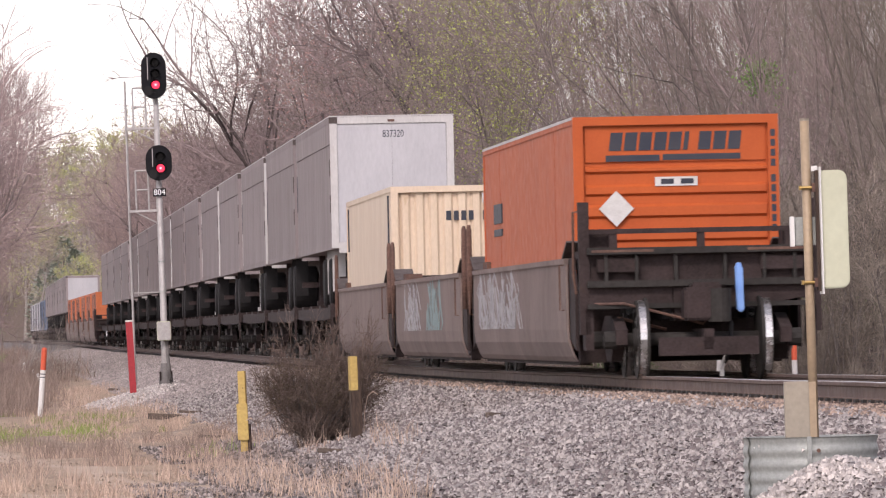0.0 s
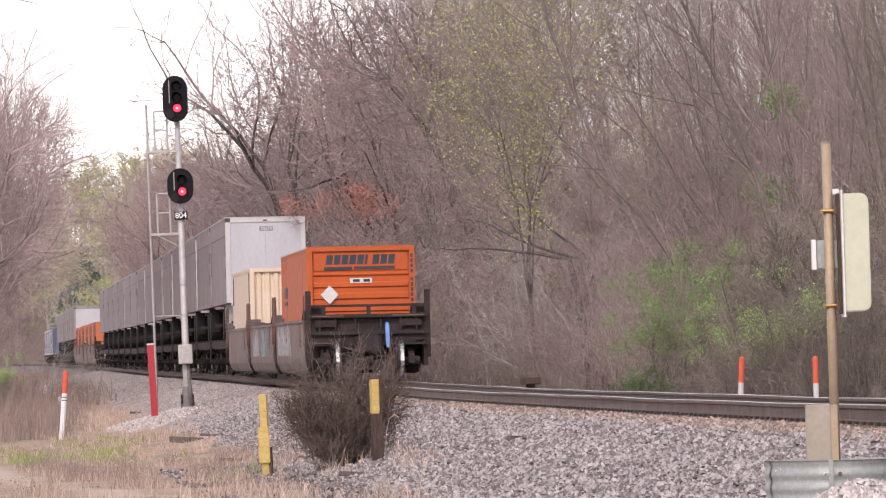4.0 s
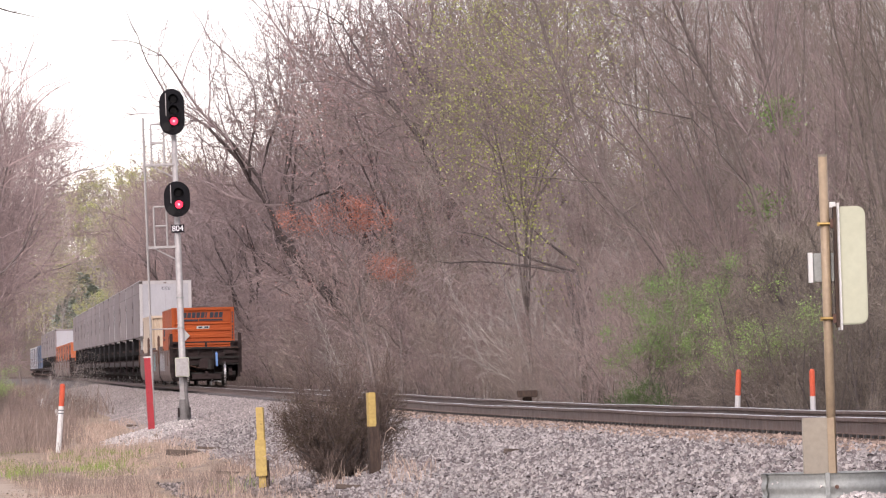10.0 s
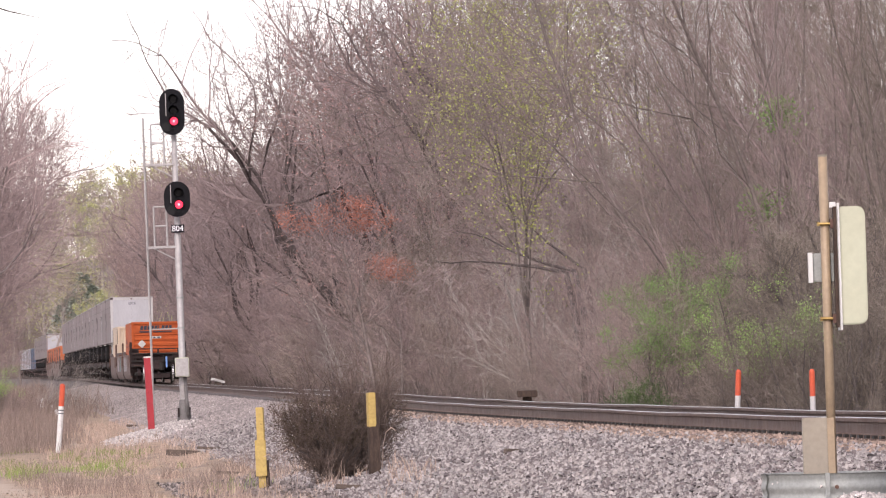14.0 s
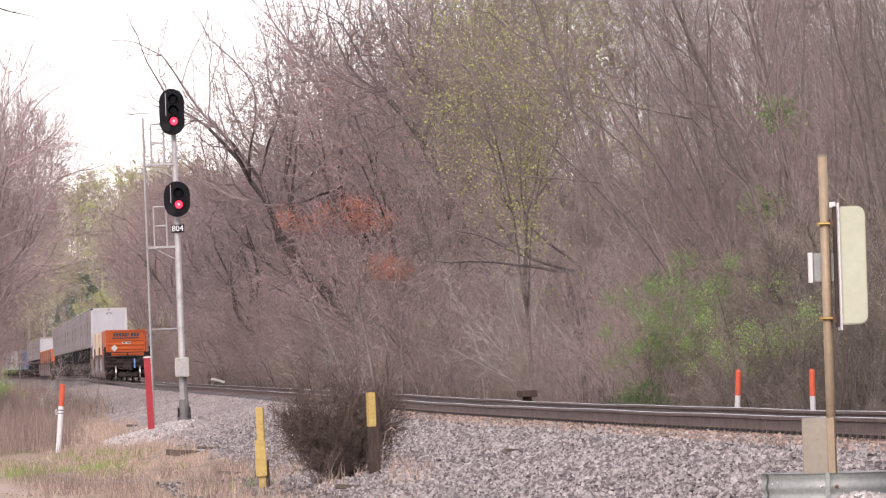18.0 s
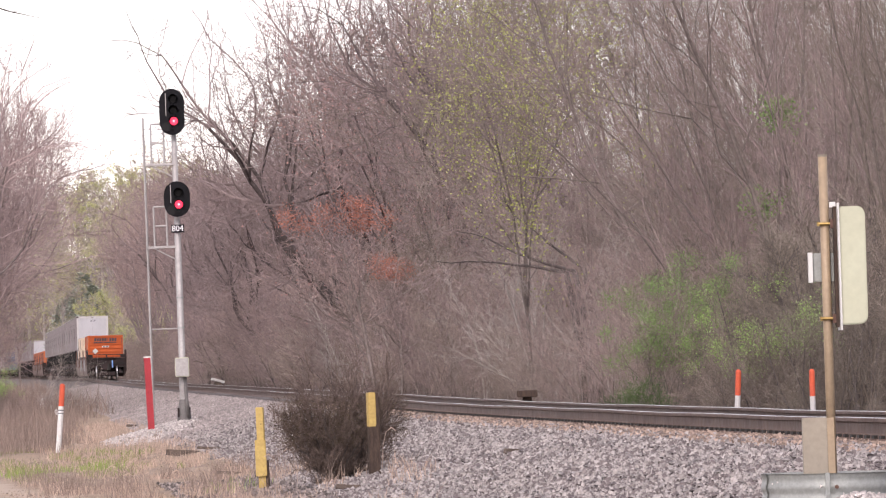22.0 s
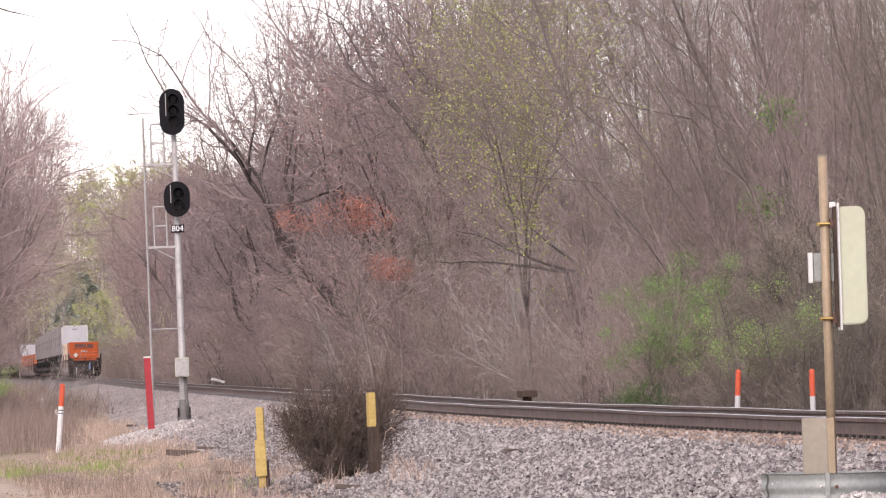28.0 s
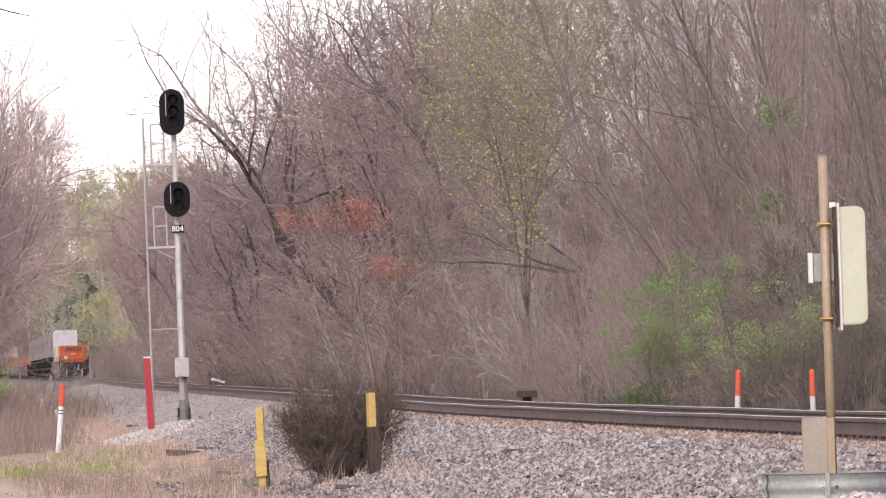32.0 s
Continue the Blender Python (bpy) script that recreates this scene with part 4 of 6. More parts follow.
def signal_head(mast, x, z, w, h, lamps, lit):
    """A black oval target with hooded lenses; a vane, added to put the lamp out, swings over the lit lens when the
    aspect goes out.
    """
    y = -0.24
    head = part("signal_head", Geo().prism([(x + a, z + b) for a, b in stadium(w, h)], "y", y - 0.02, y + 0.01), M["signal_black"], mast, "black oval signal target", bevel=0.008)
    part("housing", Geo().prism([(x + a, z + b) for a, b in stadium(w * 0.62, h * 0.82)], "y", y + 0.01, y + 0.24), M["signal_black"], head)
    for k, dz in enumerate(lamps):
        hood = Geo()
        n, r = 14, 0.135
        pts = [(-0.35 + (math.pi + 0.7) * i / n) for i in range(n + 1)]
        for i in range(n):
            a, b = pts[i], pts[i + 1]
            for ra, rb in ((r, r - 0.006),):
                hood.poly([(x + 0.045 + ra * math.cos(a), y - 0.02, z + dz + ra * math.sin(a)), (x + 0.045 + ra * math.cos(b), y - 0.02, z + dz + ra * math.sin(b)), (x + 0.045 + rb * math.cos(b), y - 0.30, z + dz + rb * math.sin(b)), (x + 0.045 + rb * math.cos(a), y - 0.30, z + dz + rb * math.sin(a))])
        part("hood", hood, M["signal_black"], head)
        on = k == lit
        lens = part("lens", Geo().tube([(x + 0.045, y - 0.021, z + dz), (x + 0.045, y - 0.045, z + dz)], [0.105, 0.09], 20), M["red_lamp" if on else "lens_dark"], head, "glowing red lens" if on else "dark unlit lens", smooth=False)
        if on:
            part("lamp", Geo().tube([(x + 0.045, y - 0.046, z + dz), (x + 0.045, y - 0.05, z + dz)], [0.032, 0.02], 14), M["lamp_core"], lens)
            hub = new("vane", Geo().prism([(0.125 * math.cos(2 * math.pi * q / 18), 0.20 + 0.125 * math.sin(2 * math.pi * q / 18)) for q in range(18)], "y", -0.004, 0.004).box(-0.015, 0.015, -0.004, 0.004, 0.0, 0.1).mesh("vane", M["lens_dark"]))
            hub.parent = mast
            hub.matrix_parent_inverse = pose(x + 0.045, y - 0.06, z + dz - 0.20)
            tagged(hub, label="dark blade added to cover the lens and put it out")
            ADDED_VANES.append(hub)
    part("bracket", Geo().tube([(0, 0, z), (x, y + 0.2, z)], 0.05, 8), M["mast"], head)
    # narrow mast-grey strip on the face of the black target
    part("cable_box", Geo().box(x - w * 0.25, x - w * 0.22, y - 0.03, y - 0.02, z - 0.1, z + h * 0.4), M["mast"], head)


def signal_mast():
    t = thing("railway_signal", "silver mast signal with two black heads beside the ballast", "railway signal", Matrix.Translation((-6.833, 194.000, -0.583)) @ pose(0, 0, 0, 0, -0.8, 0))
    part("mast", Geo().tube([(0, 0, -0.25), (0, 0, 1.0), (0, 0, 1.02), (0, 0, 4.6), (0, 0, 4.62), (0, 0, 7.95)], [0.10, 0.10, 0.088, 0.085, 0.075, 0.07], 16), M["mast"], t, smooth=True)
    base = part("base_casting", Geo().tube([(0, 0, -0.2), (0, 0, 0.05), (0, 0, 0.35)], [0.19, 0.17, 0.11], 14), M["signal_grey"], t)
    for k in range(4):
        a = math.pi / 4 + k * math.pi / 2
        part("anchor_bolt", Geo().tube([(0.2 * math.cos(a), 0.2 * math.sin(a), -0.1), (0.2 * math.cos(a), 0.2 * math.sin(a), 0.14)], 0.025, 6), M["car_black"], base)
    part("conduit", Geo().tube([(0.06, -0.11, 0.95), (0.07, -0.12, 0.55), (0.09, -0.14, 0.3), (0.12, -0.16, -0.1)], 0.045, 8), M["signal_grey"], t, "dark flexible conduit", smooth=True)
    jb = part("junction_box", Geo().box(-0.18, 0.18, -0.34, -0.10, 0.94, 1.44), M["ivory"], t, "pale junction box", bevel=0.015)
    part("box_lid", Geo().box(-0.165, 0.165, -0.352, -0.338, 0.96, 1.42), M["mast"], jb)
    for z in (2.22, 3.0, 5.2, 6.0):
        part("clamp", Geo().tube([(0, 0, z - 0.02), (0, 0, z + 0.02)], 0.10, 12), M["galv"], t)
    # ladder and maintainer's platforms, seen nearly edge on
    ladder = part("ladder_rail", Geo().tube([(-0.80, 0.05, -0.2), (-0.80, 0.05, 7.72)], 0.026, 8).tube([(-0.80, 0.42, -0.2), (-0.80, 0.42, 7.72)], 0.022, 8), M["mast"], t, "thin steel ladder")
    for k in range(25):
        part("rung", Geo().tube([(-0.80, 0.05, 0.1 + k * 0.305), (-0.80, 0.42, 0.1 + k * 0.305)], 0.012, 6), M["mast"], ladder)
    part("stay", Geo().tube([(-0.80, 0.05, 2.2), (0, 0, 2.2)], 0.018, 6), M["mast"], t)
    for z, top in ((4.33, 1.05), (6.48, 1.05)):
        pf = part("platform", Geo().box(-0.78, 0.0, -0.08, 0.38, z - 0.03, z + 0.03), M["mast"], t)
        part("brace", Geo().tube([(-0.62, 0.0, z - 0.03), (-0.08, 0.0, z - 0.32)], 0.018, 6), M["mast"], pf)
        for x in (-0.60, -0.27):
            part("guard_post", Geo().tube([(x, 0.0, z), (x, 0.0, z + top)], 0.026, 8), M["mast"], pf)
        for dz in (0.55, top):
            part("guard_rail", Geo().tube([(-0.60, 0.0, z + dz), (-0.27, 0.0, z + dz)], 0.024, 8), M["mast"], pf)
    signal_head(t, -0.02, 7.83, 0.65, 1.21, (0.33, 0.04, -0.24), 2)
    signal_head(t, 0.03, 5.56, 0.68, 0.93, (0.16, -0.14), 1)
    plate = part("number_plate", Geo().box(-0.155, 0.185, -0.13, -0.10, 4.69, 4.90), M["signal_black"], t, "small black plate with white numerals")
    words("804", 0.215, M["white_letter"], "numerals", plate, pose(0.015, -0.134, 4.795, 90), 0.95)
    return t


signal_mast()


def post(name, label, category, at, w, d, h, lean, materials, group="", cap=0.0):
    """A short upright post in coloured lengths: materials is a list of (share, material, part name)."""
    x, y, z = at
    t = thing(name, label, category, Matrix.Translation((x, y, z)) @ pose(0, 0, 0, 0, lean, random.uniform(-20, 20)), group)
    z0 = -0.2
    for top, mt, pn in materials:
        z1 = top * h
        if cap:
            part(pn, Geo().tube([(0, 0, z0), (0, 0, z1 - (cap if top == 1 else 0)), (0, 0, z1)], [w / 2, w / 2, w / 4 if top == 1 else w / 2], 12), M[mt], t, smooth=False)
        else:
            part(pn, Geo().box(-w / 2, w / 2, -d / 2, d / 2, z0, z1), M[mt], t, bevel=0.006)
        z0 = z1 + 0.0005
    return t


post("cable_marker", "white marker post with orange-red top in dry grass", "marker post", (-8.605, 165.000, -1.099), 0.12, 0.12, 1.40, 5.0, [(0.52, "white_paint", "shaft"), (0.535, "navy", "band"), (0.57, "white_paint", "upper_shaft"), (0.585, "navy", "upper_band"), (0.64, "white_paint", "collar"), (1.0, "marker_red", "top")], "cable markers", 0.04)
post("cable_marker", "orange-topped white marker post behind the track", "marker post", (5.106, 132.000, -1.052), 0.10, 0.10, 1.36, 3.0, [(0.66, "trailer_trim", "shaft"), (1.0, "marker_red", "top")], "cable markers", 0.04)
post("cable_marker", "orange-topped white marker post behind the track", "marker post", (5.944, 121.000, -0.996), 0.09, 0.09, 1.30, -0.5, [(0.66, "trailer_trim", "shaft"), (1.0, "marker_red", "top")], "cable markers", 0.04)

red = thing("red_post", "faded red steel channel post on pale gravel", "post", Matrix.Translation((-7.40, 187.000, -0.762)) @ pose(0, 0, 0, 0, -2.3, 8))
part("channel", Geo().box(-0.10, 0.06, -0.03, 0.0, -0.25, 1.62).box(-0.10, -0.075, 0.0, 0.09, -0.25, 1.62).box(0.035, 0.06, 0.0, 0.09, -0.25, 1.62), M["red_paint"], red, bevel=0.004)
part("cap", Geo().box(-0.105, 0.065, -0.035, 0.095, 1.621, 1.66), M["white_paint"], red, "pale cap")
part("back_leg", Geo().box(-0.04, 0.05, 0.5, 0.56, -0.2, 1.45), M["red_paint"], red)

wood = thing("yellow_post", "dark timber post with flaking yellow top", "post", Matrix.Translation((-0.933, 95.000, -0.871)) @ pose(0, 0, 0, 0, -0.6, 12))
part("timber", Geo().box(-0.07, 0.065, -0.07, 0.07, -0.3, 0.66), M["dark_wood"], wood, bevel=0.008)
part("painted_top", Geo().box(-0.072, 0.025, -0.072, 0.072, 0.62, 1.06), M["yellow"], wood, "flaking yellow paint", bevel=0.008)
part("bare_edge", Geo().box(0.0255, 0.06, -0.068, 0.068, 0.60, 1.05), M["dark_wood"], wood)
ypost = thing("yellow_post", "yellow wooden post with a board nailed to its front", "post", Matrix.Translation((-2.560, 103.000, -1.077)) @ pose(0, 0, 0, 0, -1.4, -10))
part("timber", Geo().box(-0.05, 0.05, -0.05, 0.05, -0.3, 1.07), M["yellow"], ypost, bevel=0.006)
part("front_board", Geo().box(-0.075, 0.075, -0.09, -0.052, 0.12, 0.62), M["yellow"], ypost, "shorter yellow board", bevel=0.004)
# dark strip set in for the shade at the post's lower right
part("shaded_back", Geo().box(0.051, 0.09, -0.04, 0.04, -0.2, 0.34), M["dark_wood"], ypost)


def culvert():
    """Short corrugated steel ring around the antenna's footing."""
    c = Vector((2.547, 50.000, -0.257))
    t = thing("corrugated_ring", "galvanised corrugated steel ring filled with gravel", "culvert pipe", Matrix.Translation(c))
    n, rows = 56, 40
    R, H = 0.45, 0.62
    for name, a0, a1, r0 in (("shell", math.radians(-88), math.radians(200), R), ("lapped_shell", math.radians(196), math.radians(276), R - 0.012)):
        g = Geo()
        m = int(n * (a1 - a0) / 6.28) + 2
        for j in range(rows + 1):
            z = -H * j / rows
            r = r0 + 0.006 * math.cos(z * 2 * math.pi / 0.092)
            for rr in (r, r - 0.006):
                g.v += [(rr * math.cos(a0 + (a1 - a0) * i / m), rr * math.sin(a0 + (a1 - a0) * i / m), z) for i in range(m + 1)]
        w = (m + 1) * 2
        for j in range(rows):
            for side in (0, m + 1):
                g.f += [(j * w + side + i, j * w + side + i + 1, (j + 1) * w + side + i + 1, (j + 1) * w + side + i) for i in range(m)]
        g.f += [(i, i + 1, m + 1 + i + 1, m + 1 + i) for i in range(m)]
        part(name, g, M["galv"], t, smooth=True)
    part("seam_strip", Geo().box(-0.045, -0.015, -R - 0.012, -R + 0.02, -H, 0.004), M["galv"], t)
    part("bolt", Geo().tube([(0.03, -R - 0.02, -0.09), (0.03, -R + 0.01, -0.09)], 0.014, 8), M["rust"], t)
    r = np.random.default_rng(8)
    a, q = r.uniform(0, 6.28, 900), np.sqrt(r.uniform(0, 1, 900)) * 0.43
    stones("gravel_fill", np.stack([c.x + q * np.cos(a), c.y + q * np.sin(a), np.full(900, c.z - 0.075) + r.uniform(-0.02, 0.02, 900)], -1), r.uniform(0.03, 0.06, 900), "pale_stone", "pale gravel inside the steel ring", "gravel", r)
    return c


RING = culvert()


def antenna():
    x, y, z = RING
    t = thing("tag_reader_antenna", "ivory flat trackside antenna on a tan pipe", "antenna", Matrix.Translation((x + 0.028, y, z)) @ pose(0, 0, 0, 0, -0.45, 0))
    part("pole", Geo().tube([(0, 0, -0.2), (0, 0, 2.115)], 0.031, 16), M["tan_pole"], t, smooth=True)
    part("pole_cap", Geo().tube([(0, 0, 2.116), (0, 0, 2.13)], 0.032, 16), M["tan_box"], t)
    box = part("base_box", Geo().box(-0.20, -0.035, -0.16, -0.04, -0.06, 0.37), M["tan_box"], t, "tan metal terminal box", bevel=0.006)
    part("box_side", Geo().prism([(-0.155, -0.06), (-0.045, -0.06), (-0.045, 0.30), (-0.155, 0.366)], "x", -0.0345, 0.012), M["tan_pole"], box)
    panel = part("backplate", Geo().box(0.079, 0.090, -0.20, 0.20, 0.95, 1.80), M["white_paint"], t, "thin white backing plate")
    part("rear_channel", Geo().box(0.055, 0.078, -0.06, 0.06, 0.97, 1.78), M["dark_wood"], panel)
    r = 0.055
    rim = [(0.091, 0.985)] + [(0.262 - r + r * math.sin(k * math.pi / 12), 0.985 + r - r * math.cos(k * math.pi / 12)) for k in range(7)] + [(0.262 - r + r * math.cos(k * math.pi / 12), 1.775 - r + r * math.sin(k * math.pi / 12)) for k in range(7)] + [(0.091, 1.775)]
    part("cover", Geo().prism(rim, "y", -0.19, 0.19), M["ivory"], panel, "smooth ivory plastic cover", bevel=0.012)
    part("top_tab", Geo().box(0.035, 0.075, -0.03, 0.03, 1.775, 1.81), M["white_paint"], panel)
    for zz in (1.03, 1.665):
        cl = part("pipe_clamp", Geo().tube([(-0.045, -0.036, zz), (0.09, -0.036, zz)], 0.011, 8).tube([(-0.045, 0.036, zz), (0.09, 0.036, zz)], 0.011, 8).box(-0.052, -0.036, -0.045, 0.045, zz - 0.014, zz + 0.014), M["brass"], t, "brassy pipe clamp")
        part("clamp_block", Geo().box(0.034, 0.10, -0.05, 0.05, zz - 0.03, zz + 0.03), M["rust"], cl)
    jb = part("junction_box", Geo().box(-0.085, 0.07, 0.034, 0.12, 1.28, 1.47), M["galv"], t, "small grey junction box", bevel=0.006)
    part("lid", Geo().box(-0.115, -0.088, 0.0, 0.13, 1.275, 1.475), M["white_paint"], jb)


antenna()

# gravel mounds: a white heap by the ring, a pale patch at the signal
r = np.random.default_rng(11)
heap = Vector((2.470, 48.900, -0.495))
a, q = r.uniform(0, 6.28, 3200), np.sqrt(r.uniform(0, 1, 3200))
hx, hy = heap.x + 0.08 + q * np.cos(a) * 0.75, heap.y - 0.35 + q * np.sin(a) * 0.65
hz = np.array([ground_z(float(p), float(w)) for p, w in zip(hx, hy)]) + np.maximum(0.0, 0.24 * (1 - q ** 1.3)) + r.uniform(-0.02, 0.02, 3200)
stones("gravel_heap", np.stack([hx, hy, hz], -1), r.uniform(0.035, 0.075, 3200), "pale_stone", "heap of pale gravel against the steel ring", "gravel", r)
pad = Vector((-7.457, 188.000, -0.899))
q, a = np.sqrt(r.uniform(0, 1, 3500)), r.uniform(0, 6.28, 3500)
px, py = pad.x + q * np.cos(a) * 1.0 * r.uniform(0.7, 1.25, 3500), pad.y + q * np.sin(a) * 14 * r.uniform(0.7, 1.2, 3500)
pz = np.array([ground_z(float(p), float(w)) for p, w in zip(px, py)]) + 0.16 * (1 - q * q) + r.uniform(0, 0.04, 3500)
stones("gravel_patch", np.stack([px, py, pz], -1), r.uniform(0.05, 0.09, 3500), "pale_stone", "pale gravel patch round the signal's foot", "gravel", r)


def on_ground(x, y, up=0.0):
    return Vector((x, y, ground_z(x, y) + up))


# old timbers and fallen sticks on the slope
for (x, y, L, turn, w) in ((-5.26, 149, 0.75, 20, 0.12), (-4.44, 146, 0.95, 10, 0.05), (-3.3, 118, 0.8, 24, 0.05), (-8.9, 215, 0.7, 15, 0.07), (0.9, 88.0, 0.7, 50, 0.07), (-1.0, 91, 0.8, 20, 0.06)):
    t = thing("old_timber", "grey weathered timber lying on the ballast", "timber", Matrix.Translation(on_ground(x, y, w * 0.35)) @ pose(0, 0, 0, 0, 4, turn))
    part("timber", Geo().box(-L / 2, L / 2, -w / 2, w / 2, -w / 2, w / 2), M["grey_wood"], t, bevel=0.01)
lump = thing("loose_board", "short dark board resting beside the far rail", "timber", Matrix.Translation(on_line(54.0, 1.75, 0.14)))
part("board", Geo().box(-0.2, 0.2, -0.5, 0.5, -0.13, 0.0), M["dark_wood"], lump, bevel=0.01)
part("stub", Geo().box(-0.09, 0.09, -0.3, 0.3, -0.9, -0.1305), M["dark_wood"], lump, bevel=0.01)


pale = thing("loose_board", "short pale board lying across the ballast beyond the rails", "timber", Matrix.Translation(on_line(259.0, 1.9, 0.14)) @ pose(0, 0, 0, 0, 14, 30))
part("board", Geo().box(-0.32, 0.32, -0.12, 0.12, -0.06, 0.05), M["white_paint"], pale, bevel=0.01)
part("block", Geo().box(-0.1, 0.15, -0.1, 0.1, -0.46, -0.0605), M["grey_wood"], pale, bevel=0.01)

# ---- vegetation ----
class Wood:
    """Gathers limbs and twigs of a plant as tapered bars."""

    def __init__(self, seed):
        self.r = random.Random(seed)
        self.big, self.fine, self.tips, self.thin = Geo(), Geo(), [], 0.45

    def cone(self, p, q, rad):
        """A fine three-sided twig that ends in a point."""
        g = self.fine
        d = q - p
        a = d.orthogonal().normalized() * rad
        b = d.normalized().cross(a)
        n = len(g.v)
        g.v += [tuple(p + a), tuple(p - a * 0.5 + b * 0.87), tuple(p - a * 0.5 - b * 0.87), tuple(q)]
        g.f += [(n, n + 1, n + 3), (n + 1, n + 2, n + 3), (n + 2, n, n + 3)]

    def bent(self, p, d, length, segs, wander, lift):
        r, pts = self.r, [p.copy()]
        d = d.normalized()
        for _ in range(segs):
            d = (d + Vector((r.gauss(0, wander), r.gauss(0, wander), r.gauss(0, wander) + lift))).normalized()
            pts.append(pts[-1] + d * (length / segs))
        return pts

    def grow(self, p, d, length, rad, level, plan):
        """plan: per level (children, share of length, angle, segments, sides, wander, lift, first child at)."""
        r = self.r
        kids, share, angle, segs, sides, wander, lift, start = plan[level]
        last = level == len(plan) - 1
        if last:
            mid = p + d.normalized() * length * 0.5
            turn = d.orthogonal().normalized()
            turn.rotate(Matrix.Rotation(r.uniform(0, 6.283), 3, d.normalized()))
            tip = mid + (d.normalized() + turn * r.uniform(0.1, 0.6) + Vector((0, 0, 0.15))).normalized() * length * 0.5
            self.cone(p, mid.lerp(tip, 0.15), rad)
            self.cone(mid, tip, rad * 0.6)
            self.tips.append(tip)
            return
        pts = self.bent(p, d, length, segs, wander, lift)
        radii = [rad * (1 - 0.8 * k / segs) for k in range(segs + 1)]
        (self.big if level < len(plan) - 2 - (len(plan) < 5) else self.fine).tube(pts, radii, sides, caps=False)
        for k in range(kids):
            f = start + (1 - start) * (k + r.random()) / kids
            i = min(int(f * segs), segs - 1)
            q = pts[i].lerp(pts[i + 1], f * segs - i)
            axis = (pts[i + 1] - pts[i]).normalized()
            side = (axis.orthogonal().normalized() if abs(axis.z) < 0.99 else Vector((1, 0, 0)))
            side.rotate(Matrix.Rotation(r.uniform(0, 6.283), 3, axis))
            an = math.radians(angle + r.gauss(0, 9)) * (1.15 - 0.5 * f)
            nd = axis * math.cos(an) + side * math.sin(an)
            self.grow(q, nd, length * share * (1.15 - 0.6 * f) * r.uniform(0.7, 1.3), max(radii[i] * self.thin, plan[-1][4] * 1.15), level + 1, plan)


def fork_tree(seed, height, girth, twig, levels=7, open_angle=46, lift=0.06, first=0.22, lean=(0, 0), limbs=4, squeeze=1.0):
    """A tree whose limbs fork again and again and thin out to twigs. lean: sideways pull on the main limbs; squeeze: width of the crown."""
    w = Wood(seed)
    r = w.r

    def away(axis, angle):
        side = axis.orthogonal().normalized()
        side.rotate(Matrix.Rotation(r.uniform(0, 6.283), 3, axis))
        return axis * math.cos(angle) + side * math.sin(angle)

    def branch(p, d, length, rad, level):
        if level > levels:
            mid = p + d * length * 0.5
            tip = mid + (d + Vector((r.gauss(0, 0.3), r.gauss(0, 0.3), r.gauss(0.1, 0.25)))).normalized() * length * 0.5
            w.cone(p, mid.lerp(tip, 0.1), twig)
            w.cone(mid, tip, twig * 0.7)
            w.tips.append(tip)
            return
        segs, sides = ((5, 8), (5, 6), (4, 5), (3, 4))[min(level, 3)] if level < 5 else (2, 3)
        pts = w.bent(p, d, length, segs, 0.08 + 0.02 * level, lift if level else 0.0)
        thin = max(rad * 0.80, twig)
        (w.big if level < 4 else w.fine).tube(pts, [rad + (thin - rad) * k / segs for k in range(segs + 1)], sides, caps=False)
        end = (pts[-1] - pts[-2]).normalized()
        n = limbs if level == 0 else 2 + (r.random() < 0.3)
        for k in range(n):
            if level == 0:
                a = 6.283 * (k + r.random() * 0.7) / n
                nd = (end * math.cos(math.radians(open_angle)) + Vector((math.cos(a) + lean[0], math.sin(a) + lean[1], 0)) * math.sin(math.radians(open_angle))).normalized()
            else:
                nd = away(end, math.radians(r.gauss(17, 6) if k == 0 else r.gauss(44, 9)))
            branch(pts[-1], nd, length * (1.0 if level == 0 else 0.83 if k == 0 else 0.68) * r.uniform(0.92, 1.08), max(thin * (0.74 if level == 0 else 0.90 if k == 0 else 0.62), twig), level + 1)
        for _ in range(0 if level == 0 else 1 + (r.random() < 0.6)):
            f = r.uniform(0.2, 0.9) * segs
            i = int(f)
            branch(pts[i].lerp(pts[i + 1], f - i), away((pts[i + 1] - pts[i]).normalized(), math.radians(r.gauss(52, 10))), length * r.uniform(0.4, 0.65), max(rad * 0.38, twig), level + 2)

    branch(Vector((0, 0, -0.4)), Vector((lean[0] * 0.12, lean[1] * 0.12, 1)).normalized(), height * first, girth, 0)
    k = min(height / sorted(q.z for q in w.tips)[int(len(w.tips) * 0.985)], 1.3)
    for g in (w.big, w.fine):
        g.v = [(x * k * squeeze, y * k * squeeze, z * k) for x, y, z in g.v]
    w.tips = [Vector((q.x * k * squeeze, q.y * k * squeeze, q.z * k)) for q in w.tips]
    return w


def fork_kind(key, seed, height, girth, twig, bark, twigs, label, leaf=None, **shape):
    w = fork_tree(seed, height, girth, twig, **shape)
    TIPS[key] = np.array([tuple(q) for q in w.tips[::max(1, len(w.tips) // 1500)]])
    made = [("trunk", w.big.mesh("trunk", M[bark], smooth=True)), ("crown", w.fine.mesh("crown", M[twigs]))]
    if leaf:
        mt, n, size = leaf
        made.append(("spring_growth", leaves(w.tips, n, size, w.r, 0.22).mesh("spring_growth", M[mt])))
    TREES[key] = (made, label)


